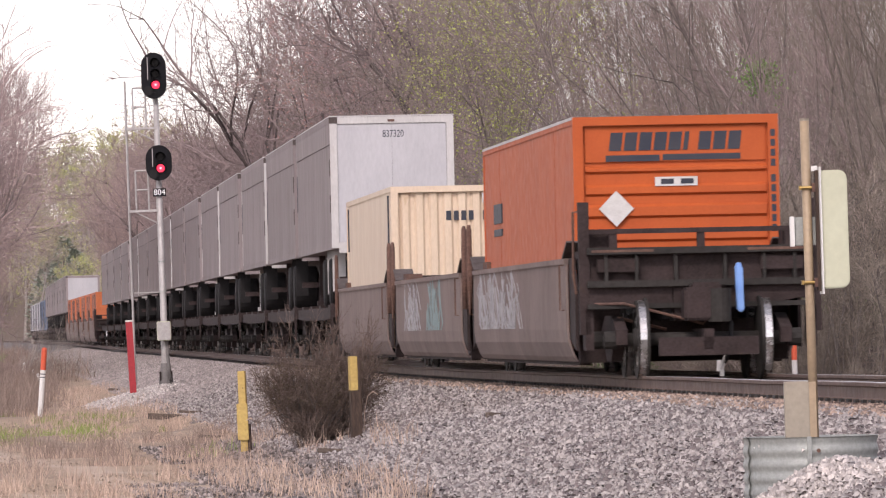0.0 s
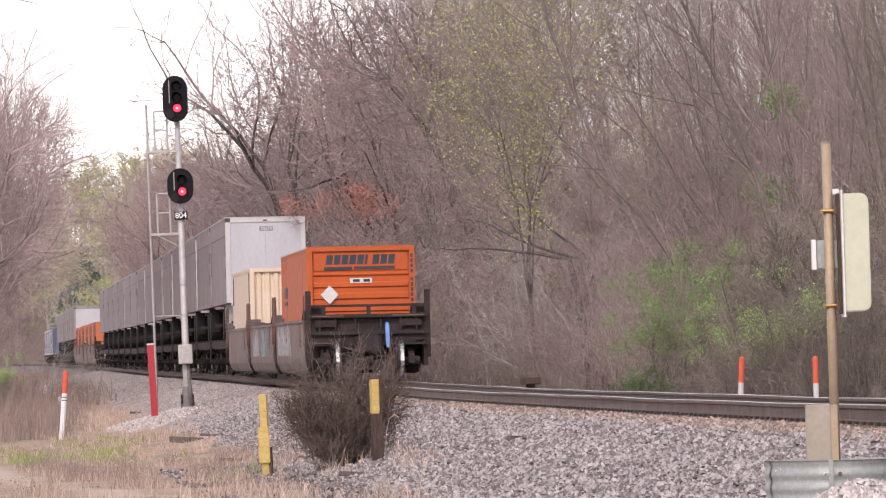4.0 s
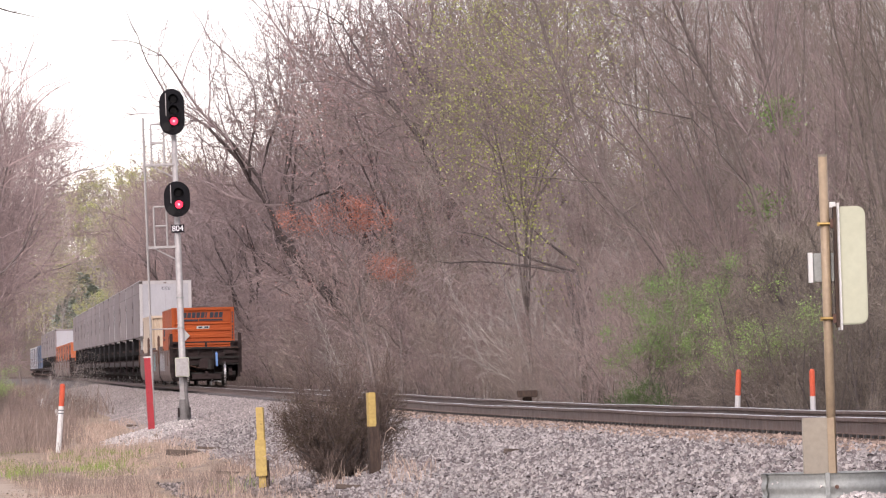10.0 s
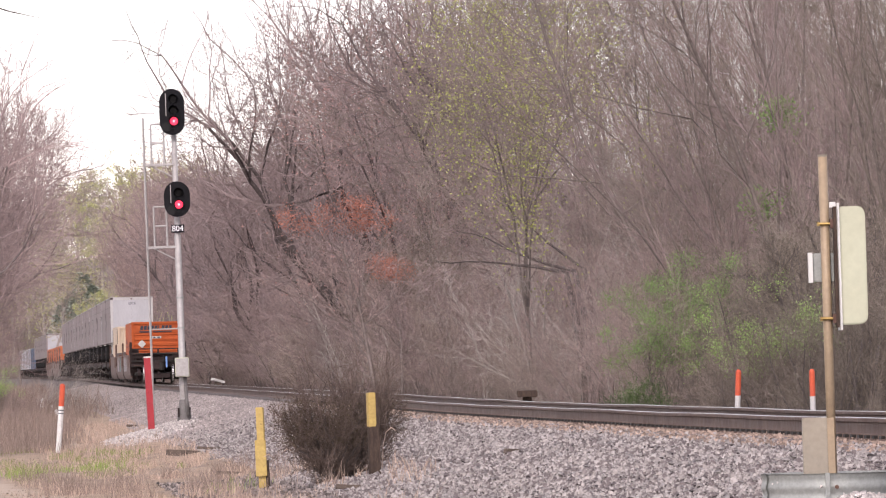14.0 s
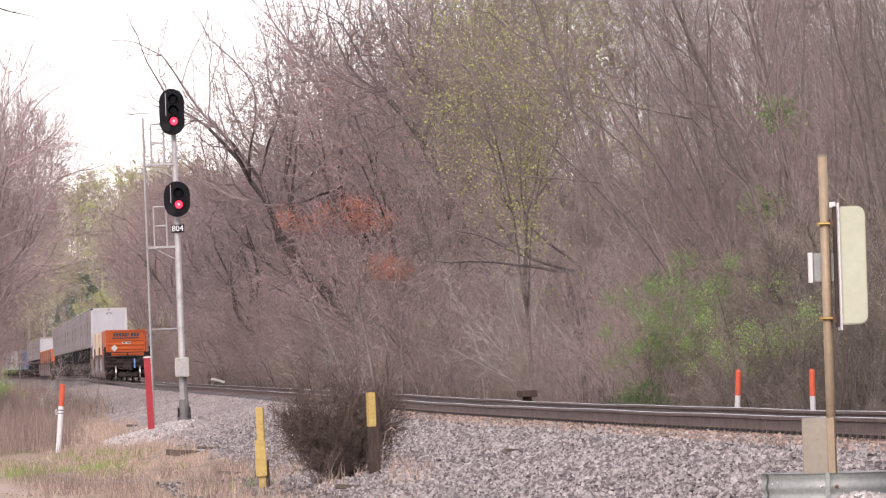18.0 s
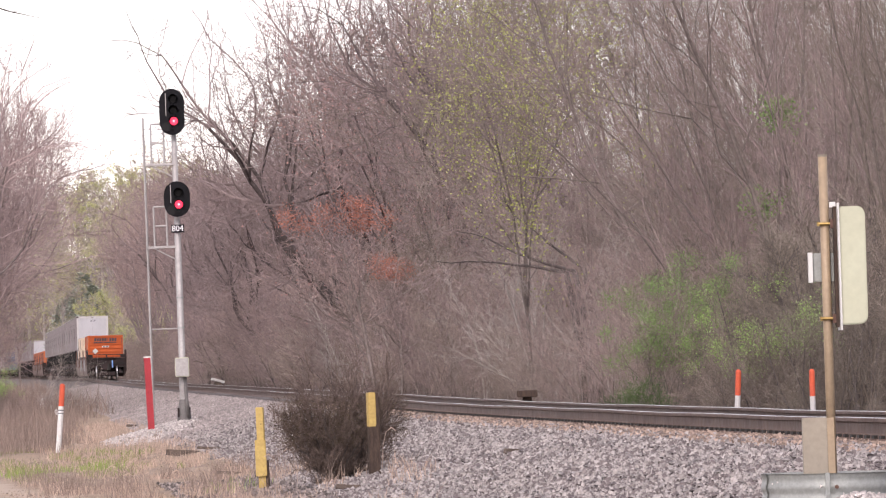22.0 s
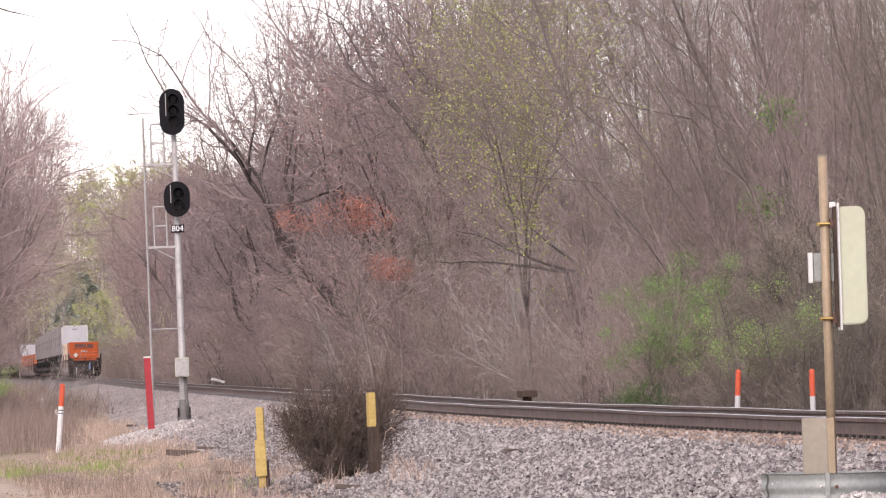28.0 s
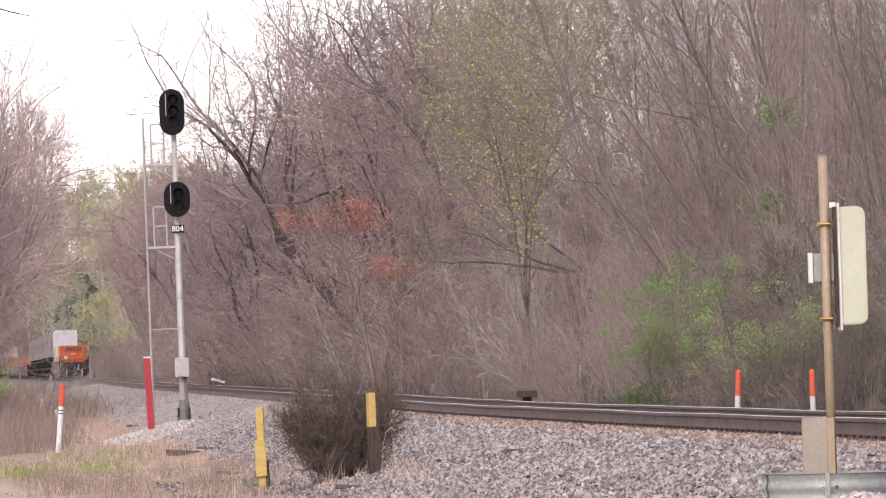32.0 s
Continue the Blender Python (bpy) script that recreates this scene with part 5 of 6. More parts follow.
def tree_plan(twig, dense, lift=0.03, open_crown=46, first=0.30):
    """twig: radius of the finest twigs. dense: children per level."""
    a, b, c, d = dense
    return [(a, 0.50, open_crown, 9, 8, 0.075, 0.03, first), (b, 0.50, 44, 6, 5, 0.22, lift, 0.2), (c, 0.55, 40, 3, 4, 0.16, lift, 0.15), (d, 0.5, 38, 2, 3, 0.2, lift, 0.1), (0, 0, 0, 1, twig, 0, 0, 0)]


def tree_meshes(seed, height, girth, plan, fork=1, lean_by=0.10):
    w = Wood(seed)
    w.thin = 0.37 if plan[-1][4] < 0.009 else 0.45
    for k in range(fork):
        lean = Vector((w.r.gauss(0, lean_by) * fork, w.r.gauss(0, lean_by) * fork, 1))
        w.grow(Vector((0, 0, -0.3)), lean, height * w.r.uniform(0.9, 1.0), girth * (1 if fork == 1 else 0.7), 0, plan)
    return w


def leaves(tips, count, size, r, spread=0.15, above=None):
    """Small pointed leaves near the twig tips."""
    g = Geo()
    if above is not None:
        tips = [q for q in tips if q.z > above]
    for _ in range(count):
        p = r.choice(tips) + Vector((r.gauss(0, spread), r.gauss(0, spread), r.gauss(0, spread)))
        a = Vector((r.gauss(0, 1), r.gauss(0, 1), r.gauss(0, 0.6))).normalized() * size * r.uniform(0.6, 1.3)
        b = a.orthogonal().normalized() * size * 0.45
        b.rotate(Matrix.Rotation(r.uniform(0, 6.28), 3, a.normalized()))
        g.poly([p, p + a * 0.5 + b, p + a, p + a * 0.5 - b])
    return g


TREES, TIPS = {}, {}


def tree_kind(key, seed, height, girth, plan, bark, twigs, label, fork=1, leaf=None):
    w = tree_meshes(seed, height, girth, plan, fork, 0.01 if leaf else 0.10)
    made = [("trunk", w.big.mesh("trunk", M[bark], smooth=True)), ("crown", w.fine.mesh("crown", M[twigs]))]
    if leaf:
        mt, n, size = leaf
        made.append(("spring_growth", leaves(w.tips, n, size, w.r, above=height * 0.88 if key == "redbud" else None).mesh("spring_growth", M[mt])))
    TREES[key] = (made, label)


def plant(key, x, y, scale=1.0, turn=0.0, tilt=0.0, name="bare_tree", category="tree", group="", label="", sink=0.0, aim_tilt=0.0):
    made, lab = TREES[key]
    t = thing(name, label or lab, category, Matrix.Translation((x, y, ground_z(x, y) - sink)) @ pose(0, 0, 0, 0, tilt, aim_tilt) @ pose(0, 0, 0, 0, 0, turn), group)
    for pn, me in made:
        ob = part(pn, me, None, t, place=Matrix.Diagonal((scale, scale, scale, 1)))
        if pn in ("brushwood", "twig_mass", "foliage", "crown", "spring_growth"):
            tagged(ob, kind="stuff")
    return t


BARE = "bare deciduous tree with a dense crown of fine twigs"
tree_kind("near_a", 1, 17.0, 0.085, tree_plan(0.0045, (18, 8, 6, 6), 0.05, 38), "limb_shade", "twig", BARE)
tree_kind("near_b", 2, 18.0, 0.075, tree_plan(0.0045, (19, 8, 6, 6), 0.08, 30), "limb_shade", "twig_mauve", BARE)
tree_kind("near_c", 3, 15.0, 0.065, tree_plan(0.0045, (11, 8, 6, 6), 0.07, 32), "limb_shade", "twig", BARE, fork=2)
fork_kind("bud", 4, 15.0, 0.11, 0.006, "limb_shade", "twig", "tall tree with sparse yellow-green spring buds", limbs=4, open_angle=26, leaf=("bud_green", 10000, 0.070), squeeze=0.55)
SPREAD = "old wide-spreading bare tree with arching limbs"


fork_kind("spread_a", 51, 13.0, 0.21, 0.0075, "limb_dark", "twig_dark", SPREAD, limbs=5, open_angle=46)
fork_kind("spread_b", 52, 13.0, 0.19, 0.0075, "limb_dark", "twig_mauve", SPREAD, limbs=4, open_angle=38)
fork_kind("spread_c", 53, 15.0, 0.19, 0.0075, "hazed_bark", "twig_mauve", SPREAD, limbs=5, open_angle=44, squeeze=0.85)
fork_kind("arch", 55, 13.0, 0.20, 0.0075, "limb_dark", "twig_mauve", SPREAD, limbs=5, open_angle=54, lift=0.07, lean=(-0.5, 0), first=0.30)
fork_kind("spread_bud", 56, 15.0, 0.17, 0.008, "limb_dark", "twig_mauve", "tall bare tree with yellow-green buds in its crown", limbs=4, open_angle=34, leaf=("bud_green", 3600, 0.06), squeeze=0.6)
fork_kind("spread_red", 57, 12.0, 0.15, 0.008, "limb_dark", "twig_mauve", "bare tree hazed with pinkish-red buds", limbs=4, open_angle=40, leaf=("bud_rose", 5000, 0.06), squeeze=0.8)
tree_kind("near_dark", 54, 6.5, 0.11, tree_plan(0.010, (13, 7, 5, 4), 0.05, 40, 0.12), "dark_bark", "twig_shade", "dark bare tree with low branches", fork=2)
fork_kind("far_a", 5, 18.0, 0.22, 0.0085, "limb_dark", "twig_dark", BARE, limbs=3, open_angle=30, first=0.26)
fork_kind("far_b", 6, 18.0, 0.19, 0.011, "hazed_bark", "twig_red", BARE, limbs=4, open_angle=36, squeeze=0.6)
tree_kind("far_bud", 7, 18.0, 0.20, tree_plan(0.014, (13, 5, 4, 3), 0.05, 40), "bark", "twig", "distant tree with yellow-green spring buds", leaf=("bud_green", 1500, 0.15))
# distant kinds: bark, twig and bud colours carry the haze
tree_kind("distant_a", 9, 20.0, 0.30, tree_plan(0.035, (12, 5, 4, 3), 0.08, 32), "pale_bark", "hazed_twig", "tall slender bare tree on the distant rise", leaf=("bud_hazed", 500, 0.35))
tree_kind("distant_b", 10, 16.0, 0.28, tree_plan(0.035, (13, 5, 4, 3), 0.04, 42), "pale_bark", "hazed_twig", "distant tree hazed with yellow-green buds", leaf=("bud_hazed", 1500, 0.22))
tree_kind("distant_bud", 13, 16.0, 0.28, tree_plan(0.035, (15, 5, 4, 3), 0.03, 50, 0.12), "pale_bark", "hazed_twig", "distant tree covered in yellow-green buds", leaf=("bud_far", 3600, 0.24))
tree_kind("redbud", 8, 7.0, 0.09, tree_plan(0.012, (14, 6, 5, 4), 0.05, 50), "bark", "twig_red", "small tree covered in red spring buds", leaf=("bud_red", 3400, 0.05))

SHRUB = [(7, 0.55, 34, 5, 4, 0.12, 0.03, 0.12), (6, 0.55, 40, 3, 3, 0.2, 0.03, 0.1), (8, 0.6, 46, 2, 3, 0.25, 0.03, 0.1), (0, 0, 0, 1, 0.0042, 0, 0, 0)]


def shrub_kind(key, seed, height, stems, spread, bark, twigs, label, leaf=None, plan=SHRUB, girth=0.035):
    w = Wood(seed)
    for _ in range(stems):
        a = w.r.uniform(0, 6.283)
        p = Vector((math.cos(a), math.sin(a), 0)) * w.r.uniform(0, spread * 0.35)
        p.z = -0.15
        lean = Vector((math.cos(a) * w.r.uniform(0, 0.5), math.sin(a) * w.r.uniform(0, 0.5), 1))
        w.grow(p, lean, height * w.r.uniform(0.6, 1.05), girth * w.r.uniform(0.6, 1.1), 0, plan)
    made = [("brushwood", w.big.mesh("brushwood", M[bark])), ("twig_mass", w.fine.mesh("twig_mass", M[twigs]))]
    if leaf:
        mt, n, size = leaf
        made.append(("foliage", leaves(w.tips, n, size, w.r, 0.10, height * 0.45 if key in ("green_bush", "bright_bush") else None).mesh("foliage", M[mt])))
    TREES[key] = (made, label)


THICKET = "leafless grey-brown thicket of thin stems"
shrub_kind("brush_a", 21, 4.4, 8, 3.4, "bark", "thicket", THICKET)
shrub_kind("brush_b", 22, 3.4, 9, 3.8, "bark", "thicket", THICKET)
shrub_kind("brush_c", 23, 5.8, 7, 3.2, "bark", "twig_red", THICKET)
YOUNG = [(14, 0.34, 28, 8, 5, 0.10, 0.06, 0.12), (9, 0.46, 34, 4, 3, 0.14, 0.06, 0.1), (10, 0.38, 34, 2, 3, 0.2, 0.05, 0.1), (0, 0, 0, 1, 0.0036, 0, 0, 0)]
shrub_kind("young_a", 41, 11.5, 5, 3.0, "limb_shade", "twig_mauve", THICKET, plan=YOUNG, girth=0.05)
shrub_kind("young_b", 42, 10.0, 5, 3.4, "limb_shade", "twig", THICKET, plan=YOUNG, girth=0.045)
FAR_SHRUB = [(7, 0.55, 34, 4, 3, 0.12, 0.03, 0.12), (5, 0.6, 42, 2, 3, 0.2, 0.03, 0.1), (8, 0.40, 42, 1, 3, 0.2, 0.03, 0.1), (0, 0, 0, 1, 0.0085, 0, 0, 0)]
shrub_kind("far_brush_a", 31, 4.6, 9, 4.0, "bark", "thicket", THICKET, plan=FAR_SHRUB)
shrub_kind("far_brush_b", 32, 5.6, 8, 4.0, "bark", "twig_red", THICKET, plan=FAR_SHRUB)
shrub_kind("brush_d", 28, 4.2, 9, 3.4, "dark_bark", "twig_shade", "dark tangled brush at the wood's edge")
shrub_kind("far_brush_c", 33, 5.2, 9, 4.4, "dark_bark", "twig_mauve", THICKET, plan=FAR_SHRUB)
def leafy_kind(key, seed, height, stems, lean, twigs, label, leaf, low):
    """A small leafy shrub of a few forking stems; leaves only above the share low of its height."""
    big, fine, tips = Geo(), Geo(), []
    r = random.Random(seed)
    for k in range(stems):
        a = 6.283 * k / stems + r.random()
        w = fork_tree(seed * 10 + k, height * r.uniform(0.7, 1.0), 0.022, 0.0042, levels=5, open_angle=30, lean=(math.cos(a) * lean, math.sin(a) * lean), limbs=3, first=0.26)
        for g, h in ((big, w.big), (fine, w.fine)):
            n = len(g.v)
            g.v += h.v
            g.f += [tuple(n + i for i in f) for f in h.f]
        tips += w.tips
    made = [("brushwood", big.mesh("brushwood", M["bark"])), ("twig_mass", fine.mesh("twig_mass", M[twigs]))]
    mt, n, size = leaf
    tips = r.sample([q for q in tips if q.z > height * low], 46)
    made.append(("foliage", leaves(tips, n, size, r, 0.12, height * low).mesh("foliage", M[mt])))
    TREES[key] = (made, label)


leafy_kind("green_bush", 24, 3.9, 4, 0.2, "thicket", "shrub in fresh green leaf at the wood's edge", ("leaf_green", 15000, 0.030), 0.50)
leafy_kind("bright_bush", 25, 3.0, 4, 0.5, "thicket", "shrub with scattered bright green spring leaves", ("leaf_bright", 6500, 0.030), 0.64)
leafy_kind("dark_bush", 26, 1.8, 2, 0.0, "leaf_dark", "small dark evergreen shrub", ("leaf_dark", 5000, 0.03), 0.05)
shrub_kind("sapling", 27, 5.0, 3, 1.0, "pale_bark", "pale_bark", "pale-barked sapling standing in the thicket", girth=0.05)


def in_sight(x, y, margin=0.012):
    """Whether a spot lies in the wedge of land that the lens takes in."""
    return y > 40 and abs(x / y) < 0.0597 + margin


def at_line(s, lat):
    p = on_line(s, lat)
    return p.x, p.y


def skyline(u):
    """Height over distance that the wood's crowns reach, by bearing."""
    stops = ((-0.0450, 0.022), (-0.0435, 0.0285), (-0.039, 0.0385), (-0.0344, 0.0420), (-0.029, 0.0443), (-0.0238, 0.0468), (-0.0185, 0.050), (-0.010, 0.062), (0.0, 0.09), (0.1, 0.2))
    for (a, p), (b, q) in zip(stops, stops[1:]):
        if u < b:
            return p + (q - p) * max(0.0, (u - a) / (b - a))
    return 0.2


def left_skyline(u):
    """The same for the trees on the near side of the line."""
    return np.interp(u, [-0.07, -0.0594, -0.0549, -0.0511, -0.0495, -0.0482, -0.0475], [0.046, 0.0412, 0.0375, 0.0350, 0.030, 0.020, -1.0])


def far_skyline(u):
    return np.interp(u + 0.0022, [-0.0460, -0.0440, -0.0435, -0.039, -0.0344, -0.029, -0.0238, -0.0185, -0.010, 0.0], [0.0, 0.020, 0.0285, 0.0385, 0.0420, 0.0443, 0.0468, 0.050, 0.062, 0.09])


def room(key, x, y, turn, tilt, limit, want, low_side=False):
    """The largest scale up to want at which a crown stays under the skyline and clear of the trains; 0 if there is none."""
    m = np.array((pose(0, 0, 0, 0, tilt, 0) @ pose(0, 0, 0, 0, 0, turn)).to_3x3())
    spread = TIPS[key] @ m.T
    base = np.array((x, y, ground_z(x, y)))
    k = want
    while k > 0.3 * want:
        p = spread * k + base
        u, v = p[:, 0] / p[:, 1], (p[:, 2] - EYE.z) / p[:, 1]
        lat = p[:, 0] - np.interp(p[:, 1], CY, CX)
        bad = (np.abs(lat) < 2.0) & (p[:, 2] < 5.8)
        if low_side:
            bad |= (u > -0.0560) & (v < 0.0095)
        if (v > limit(u)).mean() < 0.03 and bad.mean() < 0.008:
            return k
        k *= 0.94
    return 0.0


rv = random.Random(77)
WOODS = "trees of the wood beside the line"
# the wood on the far side of the track: tall trees at its edge, lower growth behind
for lat0, lat1, gap, row in ((8.5, 12.0, 8.0, 0), (13.0, 18.0, 9.0, 1), (19.0, 27.0, 22.0, 2), (28.0, 40.0, 30.0, 3)):
    s = 10.0
    while s < 760:
        s += gap * rv.uniform(0.6, 1.4) * (1.0 if s < 110 else 1.7)
        lat = rv.uniform(lat0, lat1)
        x, y = at_line(s, lat)
        if not in_sight(x, y, 0.014):
            continue
        size = rv.uniform(0.82, 1.08)
        tilt = rv.uniform(-4, 1.5)
        if y < 260:
            tilt = rv.uniform(-8, 0)
            key = rv.choice(["near_a", "near_b", "near_b", "near_c"] if row == 0 else ["near_a", "near_b", "near_c", "near_b"])
            if row and x / y < 0.021:
                size = min(size, (0.036 * y - ground_z(x, y)) / 17)
                if size < 0.25:
                    continue
        else:
            key = rv.choice(["spread_a", "spread_b", "spread_a", "far_a", "spread_b"] if y < 620 else ["far_b"])
            wide, tall = (8.0, 13.0) if key.startswith("spread") else (4.0, 18.0)
            size = min(size * 1.1, (skyline(x / y - 0.6 * wide / y) * y - ground_z(x, y)) / tall)
            if row:
                size = min(size, (0.027 * y - ground_z(x, y)) / tall)
            if y > 620 and row > 1:
                continue
            if size < 0.3:
                continue
        turn = rv.uniform(0, 360)
        if key in TIPS and y >= 260:
            size = room(key, x, y, turn, tilt, far_skyline, size)
        if size:
            plant(key, x, y, size, turn, tilt, group=WOODS)

# spring green at the edge of the wood, with open ground before it
GLADES = []
for key, x, y, z, up in (("green_bush", 4.45, 147.0, 0, 0.82), ("green_bush", 5.2, 152.0, 0, 0.95), ("dark_bush", 3.58, 140.0, 0, 0.8), ("bright_bush", 6.0, 134.0, 0, 0.9), ("bright_bush", 5.7, 136.0, 0, 0.7), ("bright_bush", 8.0, 143.0, 0, 0.7), ("redbud", -2.2, 243.0, 0, 0.98), ("redbud", -1.5, 250.0, 0, 0.74)):
    plant(key, x, y, up, rv.uniform(0, 360), name="budding_tree" if key == "redbud" else "leafy_shrub", category="tree" if key == "redbud" else "shrub")
    if key != "redbud":
        GLADES.append((x / y, y + 3, 0.0055))
plant("bud", 2.35, 205, 0.95, 220, name="budding_tree", label="tall tree with sparse yellow-green spring buds")

# brush and thickets along its foot
s, brush = 0.0, 0
while s < 900:
    s += 5.2 * rv.uniform(0.6, 1.4) * (1.0 if s < 280 else 2.0)
    for lat in (rv.uniform(5.6, 7.0), rv.uniform(8.0, 11.0), rv.uniform(12, 18)) if s < 200 else (rv.uniform(5.8, 9.0),):
        x, y = at_line(s + rv.uniform(-2, 2), lat)
        glade = any(abs(x / y - u) < w and y < far for u, far, w in GLADES)
        if not in_sight(x, y, 0.006) or y < 112 or (glade and lat > 7):
            continue
        brush += 1
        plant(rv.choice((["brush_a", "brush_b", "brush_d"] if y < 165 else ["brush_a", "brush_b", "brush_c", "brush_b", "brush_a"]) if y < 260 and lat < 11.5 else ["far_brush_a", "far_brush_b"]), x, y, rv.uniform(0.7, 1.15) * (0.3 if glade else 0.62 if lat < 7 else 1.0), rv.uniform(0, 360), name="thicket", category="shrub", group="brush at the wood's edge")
for x, y, k in ((9.1, 175, 1.0), (2.6, 215, 1.1), (1.2, 232, 0.9), (-1.2, 262, 1.2), (-3.6, 282, 1.0), (4.6, 190, 1.0), (2.9, 208, 1.2), (3.3, 212, 0.9)):
    plant("sapling", x, y, k, rv.uniform(0, 360), name="sapling", category="tree", group="pale saplings")

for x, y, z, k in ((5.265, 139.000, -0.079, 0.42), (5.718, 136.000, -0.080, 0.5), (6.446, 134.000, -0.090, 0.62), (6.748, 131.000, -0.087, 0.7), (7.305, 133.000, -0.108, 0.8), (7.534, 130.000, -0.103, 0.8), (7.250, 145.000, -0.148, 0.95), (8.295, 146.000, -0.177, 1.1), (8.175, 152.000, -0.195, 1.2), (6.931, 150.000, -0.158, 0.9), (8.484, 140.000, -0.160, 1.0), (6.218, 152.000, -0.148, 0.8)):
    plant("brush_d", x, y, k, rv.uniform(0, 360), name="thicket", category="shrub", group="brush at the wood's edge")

# young growth that fills the wood where it stands nearest
for i in range(64):
    s, lat = rv.uniform(28, 190), rv.uniform(8.5, 20)
    x, y = at_line(s, lat)
    if in_sight(x, y, 0.008) and x / y > 0.006 and not (x / y < 0.019 and y < 215):
        size = rv.uniform(0.85, 1.3)
        if x / y < 0.021:
            size = min(size, (0.038 * y - ground_z(x, y)) / 11)
        plant(rv.choice(["young_a", "young_b"]), x, y, size, rv.uniform(0, 360), rv.uniform(-14, 0), name="young_tree", category="tree", group="young trees in the wood", label="slender young bare trees in a close clump")

# the big crowns that lean over the line, as tall as the skyline asks
for key, x, y, share, turn in (("spread_a", -5.5, 318, 1.0, 20), ("spread_b", -7.6, 345, 0.98, 140), ("spread_a", -3.4, 300, 1.0, 250), ("arch", -9.4, 370, 0.97, 10), ("arch", -11.6, 420, 0.95, -15), ("arch", -14.6, 470, 1.0, 25), ("arch", -12.4, 400, 0.8, -40), ("spread_a", -13.6, 445, 0.9, 160), ("spread_b", -12.6, 425, 0.8, 70), ("spread_b", -14.4, 455, 0.8, 290), ("spread_a", -11.2, 405, 0.8, 200), ("arch", -6.8, 335, 0.98, 0), ("spread_red", -1.5, 285, 0.9, 10), ("arch", -10.6, 440, 0.85, -30), ("spread_b", -4.8, 335, 0.85, 55), ("far_a", -2.2, 330, 0.95, 120), ("spread_a", -9.6, 400, 0.75, 310), ("spread_bud", 3.4, 275, 0.62, 95), ("spread_red", 1.6, 262, 0.55, 40)):
    size = room(key, x, y, turn, -3, (lambda u: far_skyline(u + 0.0045)) if y >= 368 else far_skyline, 1.6 * share)
    if size:
        plant(key, x, y, size, turn, -3, name="bare_tree", group=WOODS)
# low brush that hides the trunks' feet
for i in range(84):
    x, y = at_line(150 + i * 3.3 + rv.uniform(-2, 2), rv.uniform(5.4, 8.4))
    plant(rv.choice(["far_brush_a", "far_brush_c", "far_brush_b"]), x, y, rv.uniform(0.55, 1.05), rv.uniform(0, 360), name="thicket", category="shrub", group="brush at the wood's edge")
# taller brush that closes the wood under those crowns
for i in range(58):
    y = rv.uniform(250, 470)
    x = rv.uniform(-0.035, 0.006) * y
    lat = track_coords(x, y)[1]
    if 6.5 < lat < 26:
        top = rv.uniform(0.9, 1.6)
        if y < 290 and -0.021 < x / y < -0.003:
            continue
        plant(rv.choice(["far_brush_a", "far_brush_b", "far_brush_c"]), x, y, top, rv.uniform(0, 360), name="thicket", category="shrub", group="brush at the wood's edge")

for x, y, z, k, turn, lean in ((6.921, 138.000, -0.116, 0.5, 10, 6), (7.636, 140.000, -0.140, 0.6, 130, -8), (7.867, 137.000, -0.135, 0.55, 250, 5), (6.463, 158.000, -0.175, 0.5, 30, -6), (7.081, 152.000, -0.168, 0.55, 190, 4), (8.363, 160.000, -0.227, 0.65, 300, -3), (6.250, 165.000, -0.194, 0.55, 75, -8), (7.2, 143, 0, 0.42, 40, 8), (8.0, 141, 0, 0.48, 200, -6), (8.6, 148, 0, 0.55, 110, 3), (7.9, 134, 0, 0.42, 320, 9), (7.4, 150, 0, 0.5, 20, -10)):
    plant("near_dark", x, y, k, turn, lean, group=WOODS)

# a half-fallen tree whose dark limbs arch out of the wood
for k, (x, y, turn, up) in enumerate(((3.6, 205, 168, 0.35), (3.3, 201, 180, 0.2), (3.9, 208, 150, 0.6))):
    w = Wood(60 + k)
    d = Vector((math.cos(math.radians(turn)), math.sin(math.radians(turn)), up))
    w.grow(Vector((0, 0, 0)), d, 3.6, 0.05, 0, [(9, 0.5, 48, 8, 6, 0.10, -0.05, 0.2), (6, 0.5, 42, 4, 4, 0.15, -0.02, 0.15), (4, 0.5, 40, 2, 3, 0.2, 0.0, 0.1), (0, 0, 0, 1, 0.007, 0, 0, 0)])
    base = Vector((x, y, ground_z(x, y)))
    t = thing("leaning_tree", "dark half-fallen tree with arching bare limbs", "tree", Matrix.Translation(base))
    part("trunk", Geo().tube([(0.5, 0.3, -0.4), (0.35, 0.2, 2.0), (0.12, 0.06, 3.3), (0, 0, 3.9)], [0.13, 0.11, 0.09, 0.07], 7), M["dark_bark"], t, smooth=True)
    part("limb", w.big.mesh("limb", M["dark_bark"]), None, t, place=pose(0, 0, 3.9))
    tagged(part("crown", w.fine.mesh("crown", M["twig_dark"]), None, t, place=pose(0, 0, 3.9)), kind="stuff")

